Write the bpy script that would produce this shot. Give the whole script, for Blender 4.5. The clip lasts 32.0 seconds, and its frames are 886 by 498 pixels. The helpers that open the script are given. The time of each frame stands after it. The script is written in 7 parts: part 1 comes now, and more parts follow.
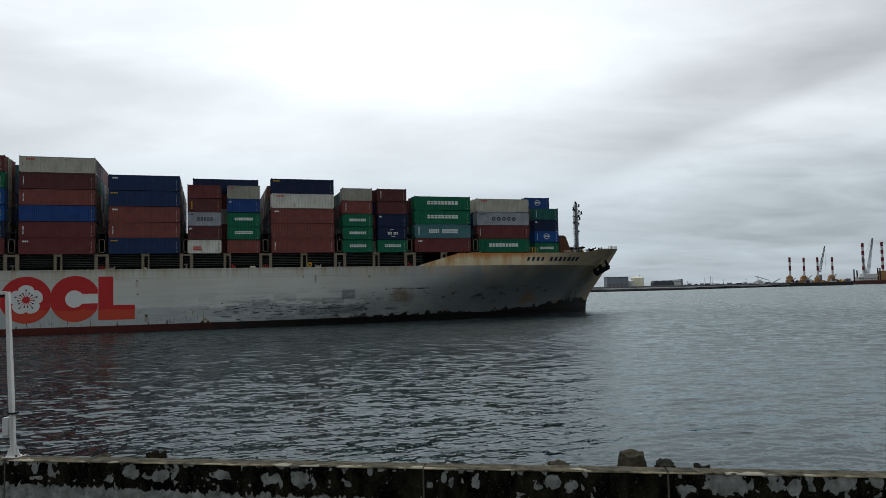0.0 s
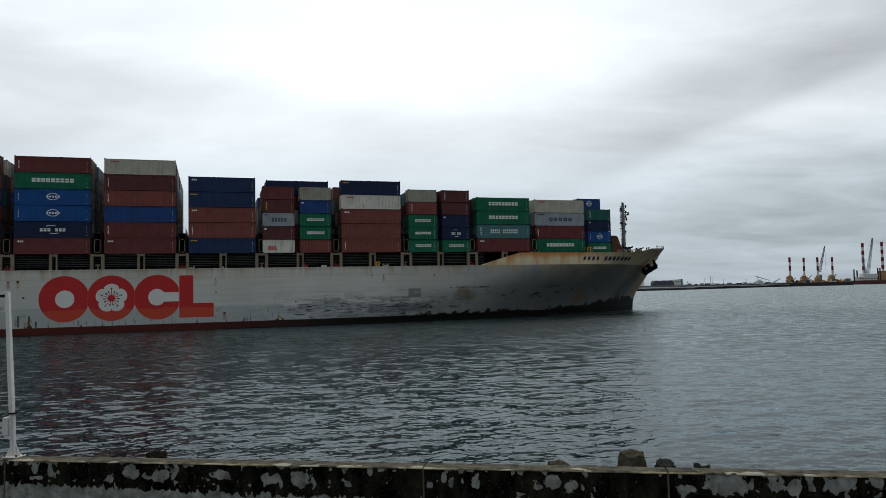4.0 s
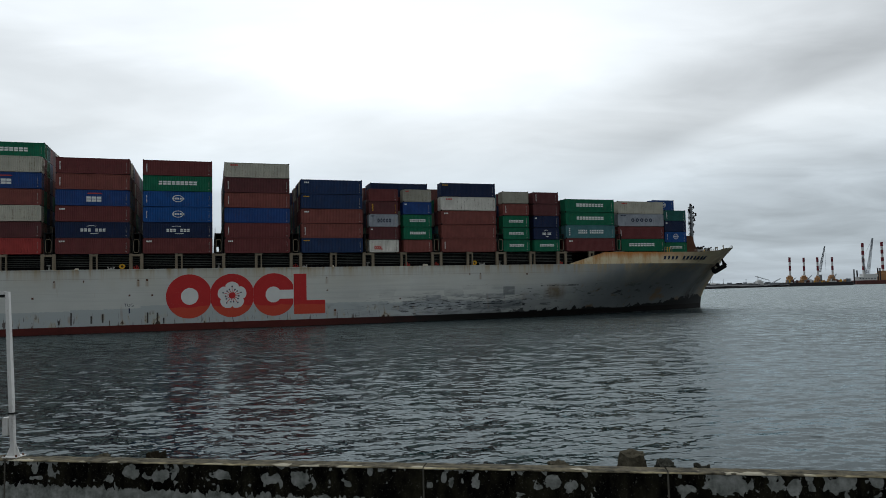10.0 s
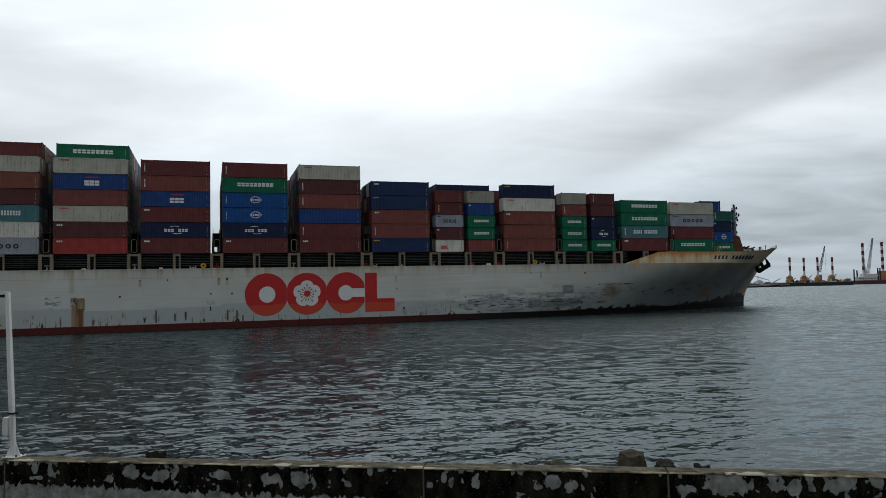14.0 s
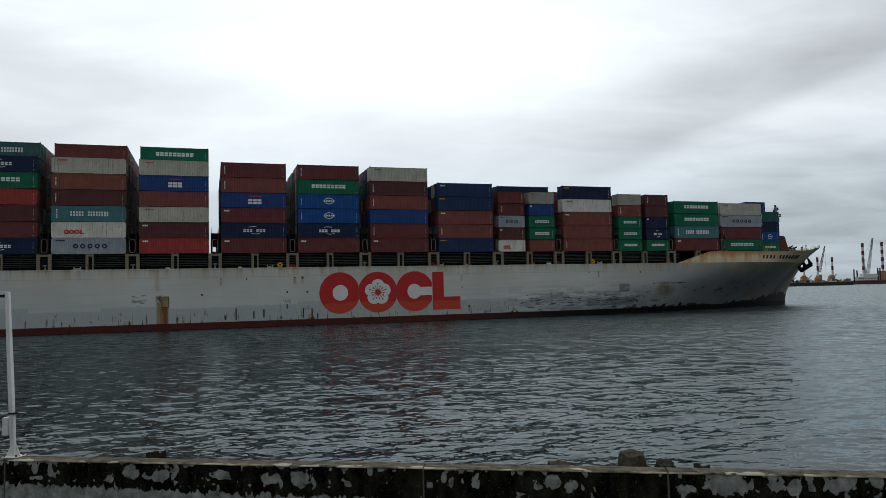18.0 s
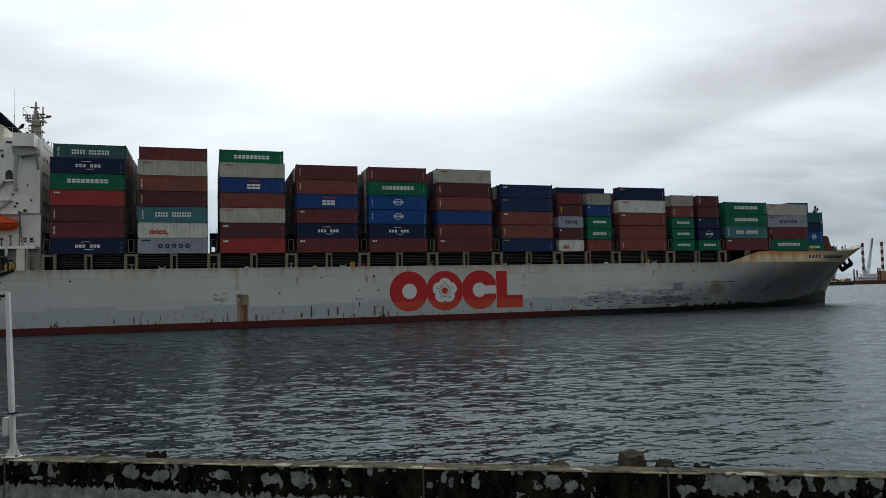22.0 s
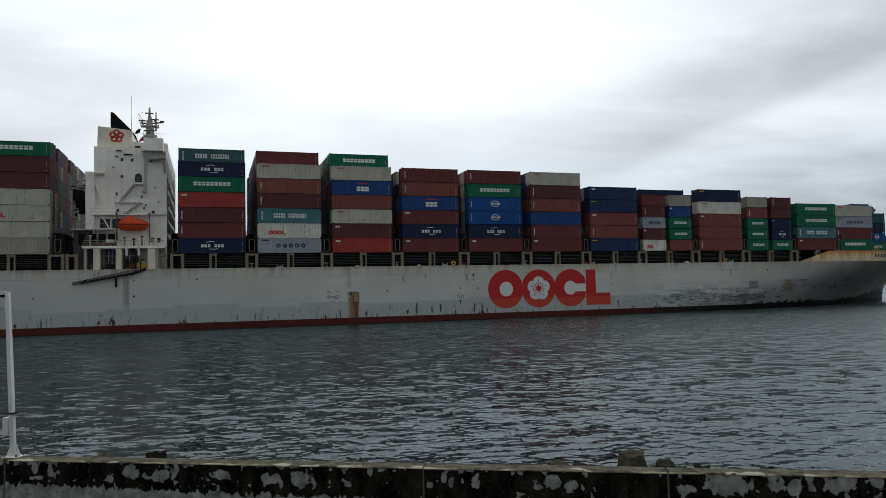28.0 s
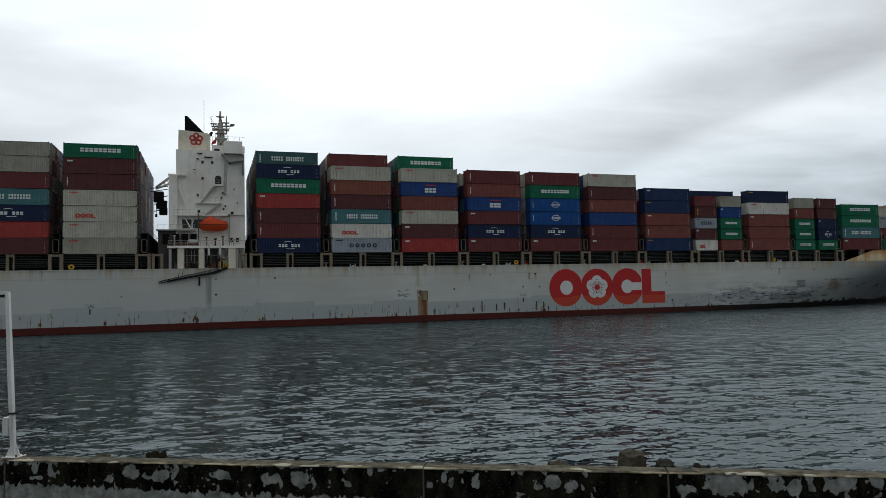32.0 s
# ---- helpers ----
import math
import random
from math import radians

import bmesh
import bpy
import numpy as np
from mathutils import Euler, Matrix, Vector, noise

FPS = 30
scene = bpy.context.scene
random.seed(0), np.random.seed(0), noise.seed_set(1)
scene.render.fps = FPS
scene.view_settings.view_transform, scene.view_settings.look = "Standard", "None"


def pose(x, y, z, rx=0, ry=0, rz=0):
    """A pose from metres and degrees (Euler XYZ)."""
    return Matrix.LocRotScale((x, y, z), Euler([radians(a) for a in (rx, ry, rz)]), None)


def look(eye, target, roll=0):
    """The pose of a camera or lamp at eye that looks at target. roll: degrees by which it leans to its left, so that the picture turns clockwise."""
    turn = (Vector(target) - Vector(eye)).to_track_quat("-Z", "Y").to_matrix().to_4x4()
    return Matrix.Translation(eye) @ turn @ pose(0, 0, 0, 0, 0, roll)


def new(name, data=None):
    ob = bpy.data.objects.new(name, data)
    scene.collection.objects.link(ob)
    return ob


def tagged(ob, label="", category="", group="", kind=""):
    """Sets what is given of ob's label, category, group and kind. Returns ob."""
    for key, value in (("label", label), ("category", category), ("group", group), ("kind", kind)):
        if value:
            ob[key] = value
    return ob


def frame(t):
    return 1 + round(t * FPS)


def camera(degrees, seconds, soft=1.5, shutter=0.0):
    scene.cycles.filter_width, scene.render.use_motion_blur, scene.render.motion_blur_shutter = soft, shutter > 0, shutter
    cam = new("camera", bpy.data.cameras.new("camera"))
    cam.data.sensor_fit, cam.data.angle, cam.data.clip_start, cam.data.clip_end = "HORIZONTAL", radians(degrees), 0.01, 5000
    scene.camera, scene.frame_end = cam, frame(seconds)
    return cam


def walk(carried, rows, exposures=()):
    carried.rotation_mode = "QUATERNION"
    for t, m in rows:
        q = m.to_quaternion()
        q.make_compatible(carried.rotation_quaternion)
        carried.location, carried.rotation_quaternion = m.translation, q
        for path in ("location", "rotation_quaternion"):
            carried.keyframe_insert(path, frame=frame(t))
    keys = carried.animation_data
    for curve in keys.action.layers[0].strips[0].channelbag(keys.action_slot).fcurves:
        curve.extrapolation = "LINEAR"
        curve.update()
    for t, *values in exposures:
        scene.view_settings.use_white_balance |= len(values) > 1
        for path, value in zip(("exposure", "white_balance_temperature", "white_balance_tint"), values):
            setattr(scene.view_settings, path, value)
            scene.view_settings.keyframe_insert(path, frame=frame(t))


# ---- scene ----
cam = camera(63.05, 32.0, soft=0.8)
EYE = (0.0, 0.0, 6.75)
TILT, LEAN = 3.154, -1.27
VIEW = Matrix.Translation(EYE) @ pose(0, 0, 0, 90 + TILT, 0, 0) @ pose(0, 0, 0, 0, 0, LEAN)
walk(cam, [(0.0, VIEW), (32.0, VIEW)], exposures=((0.0, -0.11), (10.0, -0.10), (22.0, -0.06), (32.0, -0.03)))

# ---- sky and light ----
SUN_UP, SUN_TURN = 52.0, 8.0
world = bpy.data.worlds.new("overcast_sky")
scene.world = world
world.use_nodes = True
wt = world.node_tree
wt.nodes.clear()


def wn(kind, **values):
    n = wt.nodes.new(kind)
    for k, v in values.items():
        n.inputs[k].default_value = v
    return n


def wmath(op, a, b=None, c=None):
    n = wt.nodes.new("ShaderNodeMath")
    n.operation = op
    for i, v in enumerate((a, b, c)):
        if v is None:
            continue
        if isinstance(v, (int, float)):
            n.inputs[i].default_value = v
        else:
            wt.links.new(v, n.inputs[i])
    return n.outputs[0]


def wramp(fac, stops):
    n = wt.nodes.new("ShaderNodeValToRGB")
    wt.links.new(fac, n.inputs[0])
    e = n.color_ramp.elements
    e[0].position, e[0].color = stops[0][0], (*stops[0][1], 1)
    e[1].position, e[1].color = stops[-1][0], (*stops[-1][1], 1)
    for p, c in stops[1:-1]:
        e.new(p).color = (*c, 1)
    return n.outputs[0]


coord = wt.nodes.new("ShaderNodeTexCoord")
sep = wt.nodes.new("ShaderNodeSeparateXYZ")
wt.links.new(coord.outputs["Generated"], sep.inputs[0])
dx, dy, dz = sep.outputs[0], sep.outputs[1], sep.outputs[2]
up = wmath("ADD", wmath("MAXIMUM", dz, 0.0), 0.16)
flat = wt.nodes.new("ShaderNodeCombineXYZ")
wt.links.new(wmath("DIVIDE", dx, up), flat.inputs[0])
wt.links.new(wmath("DIVIDE", dy, up), flat.inputs[1])
turn = wt.nodes.new("ShaderNodeMapping")
turn.inputs["Rotation"].default_value = (0, 0, radians(-34))
turn.inputs["Scale"].default_value = (0.7, 1.1, 1.0)
turn.inputs["Location"].default_value = (3.1, 1.7, 0)
wt.links.new(flat.outputs[0], turn.inputs[0])
cloud = wn("ShaderNodeTexNoise", Scale=0.85, Detail=5.0, Roughness=0.5, Distortion=0.35)
wt.links.new(turn.outputs[0], cloud.inputs["Vector"])
wisps = wn("ShaderNodeTexNoise", Scale=2.4, Detail=6.0, Roughness=0.55, Distortion=0.6)
wt.links.new(turn.outputs[0], wisps.inputs["Vector"])
# a bright layer overhead and ahead, greyer low down and to the right of it
height = wramp(dz, [(0.0, (0.455, 0.515, 0.57)), (0.06, (0.52, 0.58, 0.63)), (0.13, (0.63, 0.685, 0.73)), (0.21, (0.86, 0.895, 0.92)), (0.31, (1.02, 1.055, 1.085)), (1.0, (1.04, 1.065, 1.08))])
shade = wmath("ADD", wmath("MULTIPLY", wmath("SUBTRACT", 0.555, cloud.outputs[0]), 0.85), wmath("MULTIPLY", wmath("SUBTRACT", 0.5, wisps.outputs[0]), 0.20))
# a long grey roll of cloud that climbs away to one side
off = wmath("ADD", wmath("SUBTRACT", dz, wmath("MULTIPLY_ADD", dx, 0.354, 0.086)), wmath("MULTIPLY", wmath("SUBTRACT", wisps.outputs[0], 0.5), 0.05))
roll = wmath("EXPONENT", wmath("MULTIPLY", wmath("ADD", wmath("POWER", wmath("DIVIDE", wmath("MINIMUM", off, 0.0), 0.022), 2.0), wmath("POWER", wmath("DIVIDE", wmath("MAXIMUM", off, 0.0), 0.085), 2.0)), -1.0))
reach = wmath("MINIMUM", wmath("MAXIMUM", wmath("MULTIPLY", wmath("SUBTRACT", dx, 0.02), 3.6), 0.0), 1.0)
shade = wmath("ADD", wmath("MAXIMUM", shade, -0.05), wmath("MULTIPLY", wmath("MULTIPLY", roll, reach), 0.27))
under = wmath("MINIMUM", wmath("MAXIMUM", wmath("DIVIDE", off, -0.035), 0.0), 1.0)
streaks = wmath("MULTIPLY_ADD", wisps.outputs[0], -0.30, 0.21)
shade = wmath("ADD", shade, wmath("MULTIPLY", wmath("MULTIPLY", under, reach), streaks))
# a fainter grey band that sinks from the other side
band = wmath("ADD", wmath("SUBTRACT", dz, wmath("MULTIPLY_ADD", dx, -0.13, 0.222)), wmath("MULTIPLY", wmath("SUBTRACT", wisps.outputs[0], 0.5), 0.05))
band = wmath("EXPONENT", wmath("MULTIPLY", wmath("POWER", wmath("DIVIDE", band, 0.026), 2.0), -1.0))
side_on = wmath("MINIMUM", wmath("MAXIMUM", wmath("MULTIPLY", wmath("ADD", dx, 0.02), -5.0), 0.0), 1.0)
shade = wmath("ADD", shade, wmath("MULTIPLY", wmath("MULTIPLY", band, side_on), 0.12))
back = wmath("ADD", 0.55, wmath("MULTIPLY", wmath("SMOOTH_MIN", wmath("MAXIMUM", wmath("ADD", dy, 0.45), 0.0), 0.9, 0.2), 0.84))
sides = wmath("MULTIPLY", wmath("MAXIMUM", wmath("SUBTRACT", wmath("ABSOLUTE", dx), 0.12), 0.0), 0.28)
gain = wmath("MULTIPLY", back, wmath("SUBTRACT", wmath("SUBTRACT", 1.0, shade), sides))
tint = wt.nodes.new("ShaderNodeMix")
tint.data_type, tint.blend_type = "RGBA", "MULTIPLY"
tint.inputs[0].default_value = 1.0
wt.links.new(height, tint.inputs[6])
grey = wt.nodes.new("ShaderNodeCombineColor")
for i, k in enumerate((0.972, 1.0, 1.016)):
    wt.links.new(wmath("MULTIPLY", gain, k), grey.inputs[i])
wt.links.new(grey.outputs[0], tint.inputs[7])
air = wt.nodes.new("ShaderNodeTexSky")
air.sky_type, air.sun_disc = "NISHITA", False
air.sun_elevation, air.sun_rotation = radians(SUN_UP), radians(SUN_TURN)
high = wt.nodes.new("ShaderNodeBackground")
wt.links.new(air.outputs[0], high.inputs[0])
high.inputs[1].default_value = 0.05
low = wt.nodes.new("ShaderNodeBackground")
wt.links.new(tint.outputs[2], low.inputs[0])
low.inputs[1].default_value = 0.97
mixed = wt.nodes.new("ShaderNodeMixShader")
mixed.inputs[0].default_value = 0.93
wt.links.new(high.outputs[0], mixed.inputs[1])
wt.links.new(low.outputs[0], mixed.inputs[2])
out = wt.nodes.new("ShaderNodeOutputWorld")
wt.links.new(mixed.outputs[0], out.inputs[0])

sun = new("sun", bpy.data.lights.new("sun", "SUN"))
sun.data.energy, sun.data.angle, sun.data.color = 0.5, radians(25), (1.0, 0.97, 0.93)
sa = radians(SUN_TURN)
sun.matrix_world = look((0, 0, 0), (-math.sin(sa) * math.cos(radians(SUN_UP)), -math.cos(sa) * math.cos(radians(SUN_UP)), -math.sin(radians(SUN_UP))))

# ---- materials ----


class Mat:
    """A small builder for node materials."""

    def __init__(self, name):
        self.m = bpy.data.materials.new(name)
        self.m.use_nodes = True
        self.t = self.m.node_tree
        self.b = self.t.nodes["Principled BSDF"]
        self.tc = self.t.nodes.new("ShaderNodeTexCoord")
        self.co = self.tc.outputs["Object"]

    def put(self, v, slot):
        if isinstance(v, (int, float)):
            slot.default_value = v
        elif isinstance(v, tuple):
            slot.default_value = v if len(slot.default_value) == len(v) else (*v, 1)
        else:
            self.t.links.new(v, slot)

    def set(self, **kw):
        names = dict(color="Base Color", rough="Roughness", metal="Metallic", normal="Normal", ior="IOR", spec="Specular IOR Level", emit="Emission Color", power="Emission Strength", trans="Transmission Weight")
        for k, v in kw.items():
            self.put(v, self.b.inputs[names[k]])
        return self

    def math(self, op, a, b=0.0, c=0.0):
        n = self.t.nodes.new("ShaderNodeMath")
        n.operation = op
        for i, v in enumerate((a, b, c)):
            self.put(v, n.inputs[i])
        return n.outputs[0]

    def map(self, scale=(1, 1, 1), loc=(0, 0, 0), rot=(0, 0, 0), co=None):
        n = self.t.nodes.new("ShaderNodeMapping")
        n.inputs["Scale"].default_value, n.inputs["Location"].default_value, n.inputs["Rotation"].default_value = scale, loc, rot
        self.t.links.new(co or self.co, n.inputs[0])
        return n.outputs[0]

    def noise(self, scale, detail=4.0, rough=0.55, co=None, distort=0.0):
        n = self.t.nodes.new("ShaderNodeTexNoise")
        n.inputs["Scale"].default_value, n.inputs["Detail"].default_value, n.inputs["Roughness"].default_value, n.inputs["Distortion"].default_value = scale, detail, rough, distort
        self.t.links.new(co or self.co, n.inputs["Vector"])
        return n.outputs[0]

    def step(self, v, lo, hi):
        n = self.t.nodes.new("ShaderNodeMapRange")
        self.put(v, n.inputs[0])
        n.inputs[1].default_value, n.inputs[2].default_value = lo, hi
        return n.outputs[0]

    def mix(self, fac, a, b, blend="MIX"):
        n = self.t.nodes.new("ShaderNodeMix")
        n.data_type, n.blend_type = "RGBA", blend
        for s, v in ((0, fac), (6, a), (7, b)):
            self.put(v, n.inputs[s])
        return n.outputs[2]

    def xyz(self, co=None):
        n = self.t.nodes.new("ShaderNodeSeparateXYZ")
        self.t.links.new(co or self.co, n.inputs[0])
        return n.outputs

    def bump(self, h, strength=0.3, dist=0.02):
        n = self.t.nodes.new("ShaderNodeBump")
        n.inputs["Strength"].default_value, n.inputs["Distance"].default_value = strength, dist
        self.t.links.new(h, n.inputs["Height"])
        return n.outputs[0]

    def random(self):
        return self.t.nodes.new("ShaderNodeObjectInfo").outputs["Random"]

    def shifted(self):
        """Object space, moved by the object's own random number."""
        n = self.t.nodes.new("ShaderNodeVectorMath")
        n.operation = "ADD"
        c = self.t.nodes.new("ShaderNodeCombineXYZ")
        r = self.random()
        self.t.links.new(self.math("MULTIPLY", r, 91.0), c.inputs[0])
        self.t.links.new(self.math("MULTIPLY", r, 37.0), c.inputs[2])
        self.t.links.new(self.co, n.inputs[0])
        self.t.links.new(c.outputs[0], n.inputs[1])
        return n.outputs[0]


def shade_of(c, k):
    return tuple(min(1.0, x * k) for x in c)


def paint(name, c, rough=0.5, wear=(0.16, 0.075, 0.04), amount=0.35, metal=0.0, scale=1.0, spec=0.17, runs=0.4):
    """Painted steel: faded patches, streaks that run down, a little rust."""
    m = Mat(name)
    co = m.shifted()
    fade = m.noise(0.55 * scale, 4, 0.6, co)
    streak = m.noise(1.0, 4, 0.65, m.map((5.0 * scale, 5.0 * scale, 0.35 * scale), co=co))
    grain = m.noise(9.0 * scale, 3, 0.6, co)
    k = m.mix(m.step(fade, 0.3, 0.75), (*shade_of(c, 0.78), 1), (*shade_of(c, 1.16), 1))
    k = m.mix(m.math("MULTIPLY", m.step(streak, 0.52, 0.8), runs), k, (*shade_of(c, 0.55), 1))
    rust = m.math("MULTIPLY", m.step(m.math("MULTIPLY", streak, grain), 0.31, 0.42), amount)
    k = m.mix(rust, k, (*wear, 1))
    m.set(color=k, rough=m.math("ADD", m.math("MULTIPLY", grain, 0.25), rough - 0.1), metal=metal, normal=m.bump(grain, 0.12, 0.01), spec=spec)
    return m.m


def plain(name, c, rough=0.55, metal=0.0, vary=0.25, scale=3.0, spec=0.2):
    m = Mat(name)
    n = m.noise(scale, 4)
    g = m.noise(scale * 7, 2)
    m.set(color=m.mix(n, (*shade_of(c, 1 - vary), 1), (*shade_of(c, 1 + vary), 1)), rough=m.math("ADD", m.math("MULTIPLY", g, 0.2), rough - 0.1), metal=metal, spec=spec)
    return m.m


BOX = {
    "maroon": (0.155, 0.040, 0.040), "redbrown": (0.215, 0.066, 0.055), "dark_maroon": (0.112, 0.036, 0.038), "red": (0.36, 0.050, 0.045),
    "brick": (0.235, 0.080, 0.055), "green": (0.006, 0.145, 0.075), "navy": (0.015, 0.038, 0.105), "deep_navy": (0.010, 0.022, 0.066),
    "blue": (0.008, 0.078, 0.28), "mid_blue": (0.016, 0.060, 0.215), "teal": (0.070, 0.195, 0.210), "dark_teal": (0.050, 0.125, 0.125),
    "grey": (0.355, 0.345, 0.285), "light_grey": (0.50, 0.485, 0.405), "white": (0.68, 0.665, 0.60), "silver": (0.33, 0.36, 0.40), "sea_green": (0.018, 0.115, 0.10)}
WORDS = {
    "maroon": "dark red", "redbrown": "red-brown", "dark_maroon": "very dark maroon", "red": "bright red", "brick": "brick-brown", "green": "green", "navy": "navy blue",
    "deep_navy": "dark navy", "blue": "bright blue", "mid_blue": "mid-blue", "teal": "grey-teal", "dark_teal": "dark teal", "grey": "dull grey", "light_grey": "light grey",
    "white": "off-white", "silver": "silver-grey", "sea_green": "sea-green"}
PALE = ("grey", "light_grey", "white")
BOX_MAT = {k: paint("container_" + k, shade_of(c, 0.95), wear=(0.15, 0.105, 0.05) if k in PALE else (0.10, 0.055, 0.035), amount=0.85 if k in PALE else 0.45, scale=0.6 if k in PALE else 1.0) for k, c in BOX.items()}
WHITE_MARK = plain("white_lettering_paint", (0.74, 0.76, 0.74), 0.5, vary=0.1)
RED_MARK = plain("red_lettering_paint", (0.50, 0.055, 0.045), 0.5, vary=0.15)
DARK_MARK = plain("dark_lettering_paint", (0.02, 0.03, 0.06), 0.5)
YELLOW_MARK = plain("yellow_paint", (0.65, 0.36, 0.03), 0.5)
# black paint, near-black enough to hold the shade of gaps and openings
BLACK = plain("black_paint_and_shade", (0.009, 0.009, 0.010), 0.7, spec=0.04)
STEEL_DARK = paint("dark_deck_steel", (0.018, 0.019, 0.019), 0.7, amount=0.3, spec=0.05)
DECK_PIPE = paint("dull_green_deck_pipe", (0.105, 0.115, 0.105), 0.7, amount=0.4, spec=0.06)
STEEL_GREY = paint("grey_deck_steel", (0.13, 0.12, 0.10), 0.6, amount=0.55)
PEDESTAL = paint("tan_grey_steel", (0.235, 0.195, 0.14), 0.6, wear=(0.12, 0.05, 0.022), amount=0.9)
# one dark tone that holds the shade inside the open lower deckhouse
HOUSE_SHADED = paint("shade_dark_bulkhead", (0.075, 0.072, 0.066), 0.65, amount=0.5, spec=0.06)
STEEL_LIGHT = paint("pale_deck_steel", (0.42, 0.41, 0.38), 0.55, amount=0.4)
TOWER_WHITE = paint("deckhouse_white_paint", (0.95, 0.885, 0.80), 0.5, wear=(0.34, 0.25, 0.16), amount=0.26, scale=0.3, runs=0.16)
CREAM = paint("cream_paint", (0.74, 0.69, 0.56), 0.5, amount=0.2, scale=0.5)
DOOR_TAN = paint("rust_stained_tan_door", (0.30, 0.24, 0.13), 0.6, wear=(0.13, 0.05, 0.02), amount=0.9, scale=1.5)
ORANGE = paint("lifeboat_orange", (0.62, 0.075, 0.02), 0.4, amount=0.08)
FLAG_RED = plain("faded_red_cloth", (0.30, 0.045, 0.045), 0.8)
RUST = paint("rusty_steel", (0.10, 0.045, 0.025), 0.75, wear=(0.02, 0.015, 0.012), amount=0.7)
GLASS = Mat("dark_window_glass").set(color=(0.012, 0.015, 0.018), rough=0.08, ior=1.5).m


def hull_paint():
    m = Mat("weathered_hull_white")
    x, y, z = m.xyz()
    base = (0.545, 0.56, 0.525)
    big = m.noise(0.06, 4, 0.55)
    k = m.mix(m.step(big, 0.35, 0.7), (*shade_of(base, 0.88), 1), (*shade_of(base, 1.08), 1))
    brushed = m.noise(1.0, 5, 0.6, m.map((0.05, 0.05, 1.6), loc=(4, 0, 2)))
    k = m.mix(m.math("MULTIPLY", m.step(brushed, 0.48, 0.66), 0.35), k, (0.40, 0.42, 0.41, 1))
    # the fore part mixes to blue-grey: duller paint plus the flare's painted shade
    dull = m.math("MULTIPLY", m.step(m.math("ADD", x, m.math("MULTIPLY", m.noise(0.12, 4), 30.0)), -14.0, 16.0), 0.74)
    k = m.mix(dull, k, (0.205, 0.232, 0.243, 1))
    # second, darker stage: shade under the flared bow put into the colour
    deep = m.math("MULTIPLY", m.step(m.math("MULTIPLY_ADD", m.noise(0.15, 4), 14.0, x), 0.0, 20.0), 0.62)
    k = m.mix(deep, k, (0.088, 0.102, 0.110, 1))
    # the after part mixes towards a duller grey
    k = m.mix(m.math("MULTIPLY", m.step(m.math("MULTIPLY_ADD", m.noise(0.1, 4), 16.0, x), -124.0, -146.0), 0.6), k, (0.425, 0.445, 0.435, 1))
    # repainted band low on the side, with stepped upper edge
    cell = m.math("FLOOR", m.math("MULTIPLY", x, 0.085))
    w = m.t.nodes.new("ShaderNodeTexWhiteNoise")
    w.noise_dimensions = "1D"
    m.t.links.new(cell, w.inputs["W"])
    ragged = m.math("ADD", m.math("MULTIPLY", w.outputs[0], 1.1), m.math("MULTIPLY", m.noise(1.6, 3, co=m.map((1, 1, 0.5))), 0.5))
    band = m.step(m.math("SUBTRACT", z, ragged), 3.62, 3.57)
    k = m.mix(m.math("MULTIPLY", m.math("MULTIPLY", band, m.step(x, -16.0, -34.0)), 0.8), k, (0.36, 0.40, 0.41, 1))
    # squares of older grey paint, scraped, towards the bow
    def squares(w, h, seed):
        c = m.t.nodes.new("ShaderNodeCombineXYZ")
        m.put(m.math("FLOOR", m.math("MULTIPLY_ADD", x, 1 / w, m.math("MULTIPLY", m.noise(0.3, 2), 1.2))), c.inputs[0])
        m.put(m.math("FLOOR", m.math("MULTIPLY", z, 1 / h)), c.inputs[1])
        c.inputs[2].default_value = seed
        q = m.t.nodes.new("ShaderNodeTexWhiteNoise")
        m.t.links.new(c.outputs[0], q.inputs["Vector"])
        return q.outputs[0]
    fore = m.math("MULTIPLY", m.math("MULTIPLY", m.step(x, -64.0, -30.0), m.step(x, 0.0, -18.0)), m.step(z, 7.6, 4.8))
    scrape = m.noise(1.0, 5, 0.65, m.map((0.16, 0.16, 0.9)))
    k = m.mix(m.math("MULTIPLY", m.math("MULTIPLY", m.step(squares(3.6, 1.3, 1.0), 0.45, 0.50), fore), 0.5), k, (0.19, 0.205, 0.215, 1))
    k = m.mix(m.math("MULTIPLY", m.math("MULTIPLY", m.step(squares(6.0, 0.8, 5.0), 0.60, 0.66), fore), 0.45), k, (0.33, 0.35, 0.36, 1))
    k = m.mix(m.math("MULTIPLY", m.math("MULTIPLY", m.step(scrape, 0.52, 0.60), fore), 0.55), k, (0.12, 0.13, 0.135, 1))
    blot = m.math("MULTIPLY", m.step(m.noise(0.22, 4, 0.6, m.map((1, 1, 1.3), loc=(2, 0, 5))), 0.56, 0.66), m.math("MULTIPLY", m.step(x, -24.0, -4.0), m.step(z, 8.0, 5.0)))
    k = m.mix(m.math("MULTIPLY", blot, 0.75), k, (0.20, 0.115, 0.05, 1))
    gouge = m.noise(1.0, 4, 0.6, m.map((0.4, 0.4, 1.9), loc=(7, 0, 3)))
    k = m.mix(m.math("MULTIPLY", m.step(gouge, 0.60, 0.625), m.math("MULTIPLY", m.math("MULTIPLY", m.step(x, -62.0, -40.0), m.step(x, -4.0, -16.0)), m.step(z, 6.4, 3.4))), k, (0.03, 0.03, 0.032, 1))
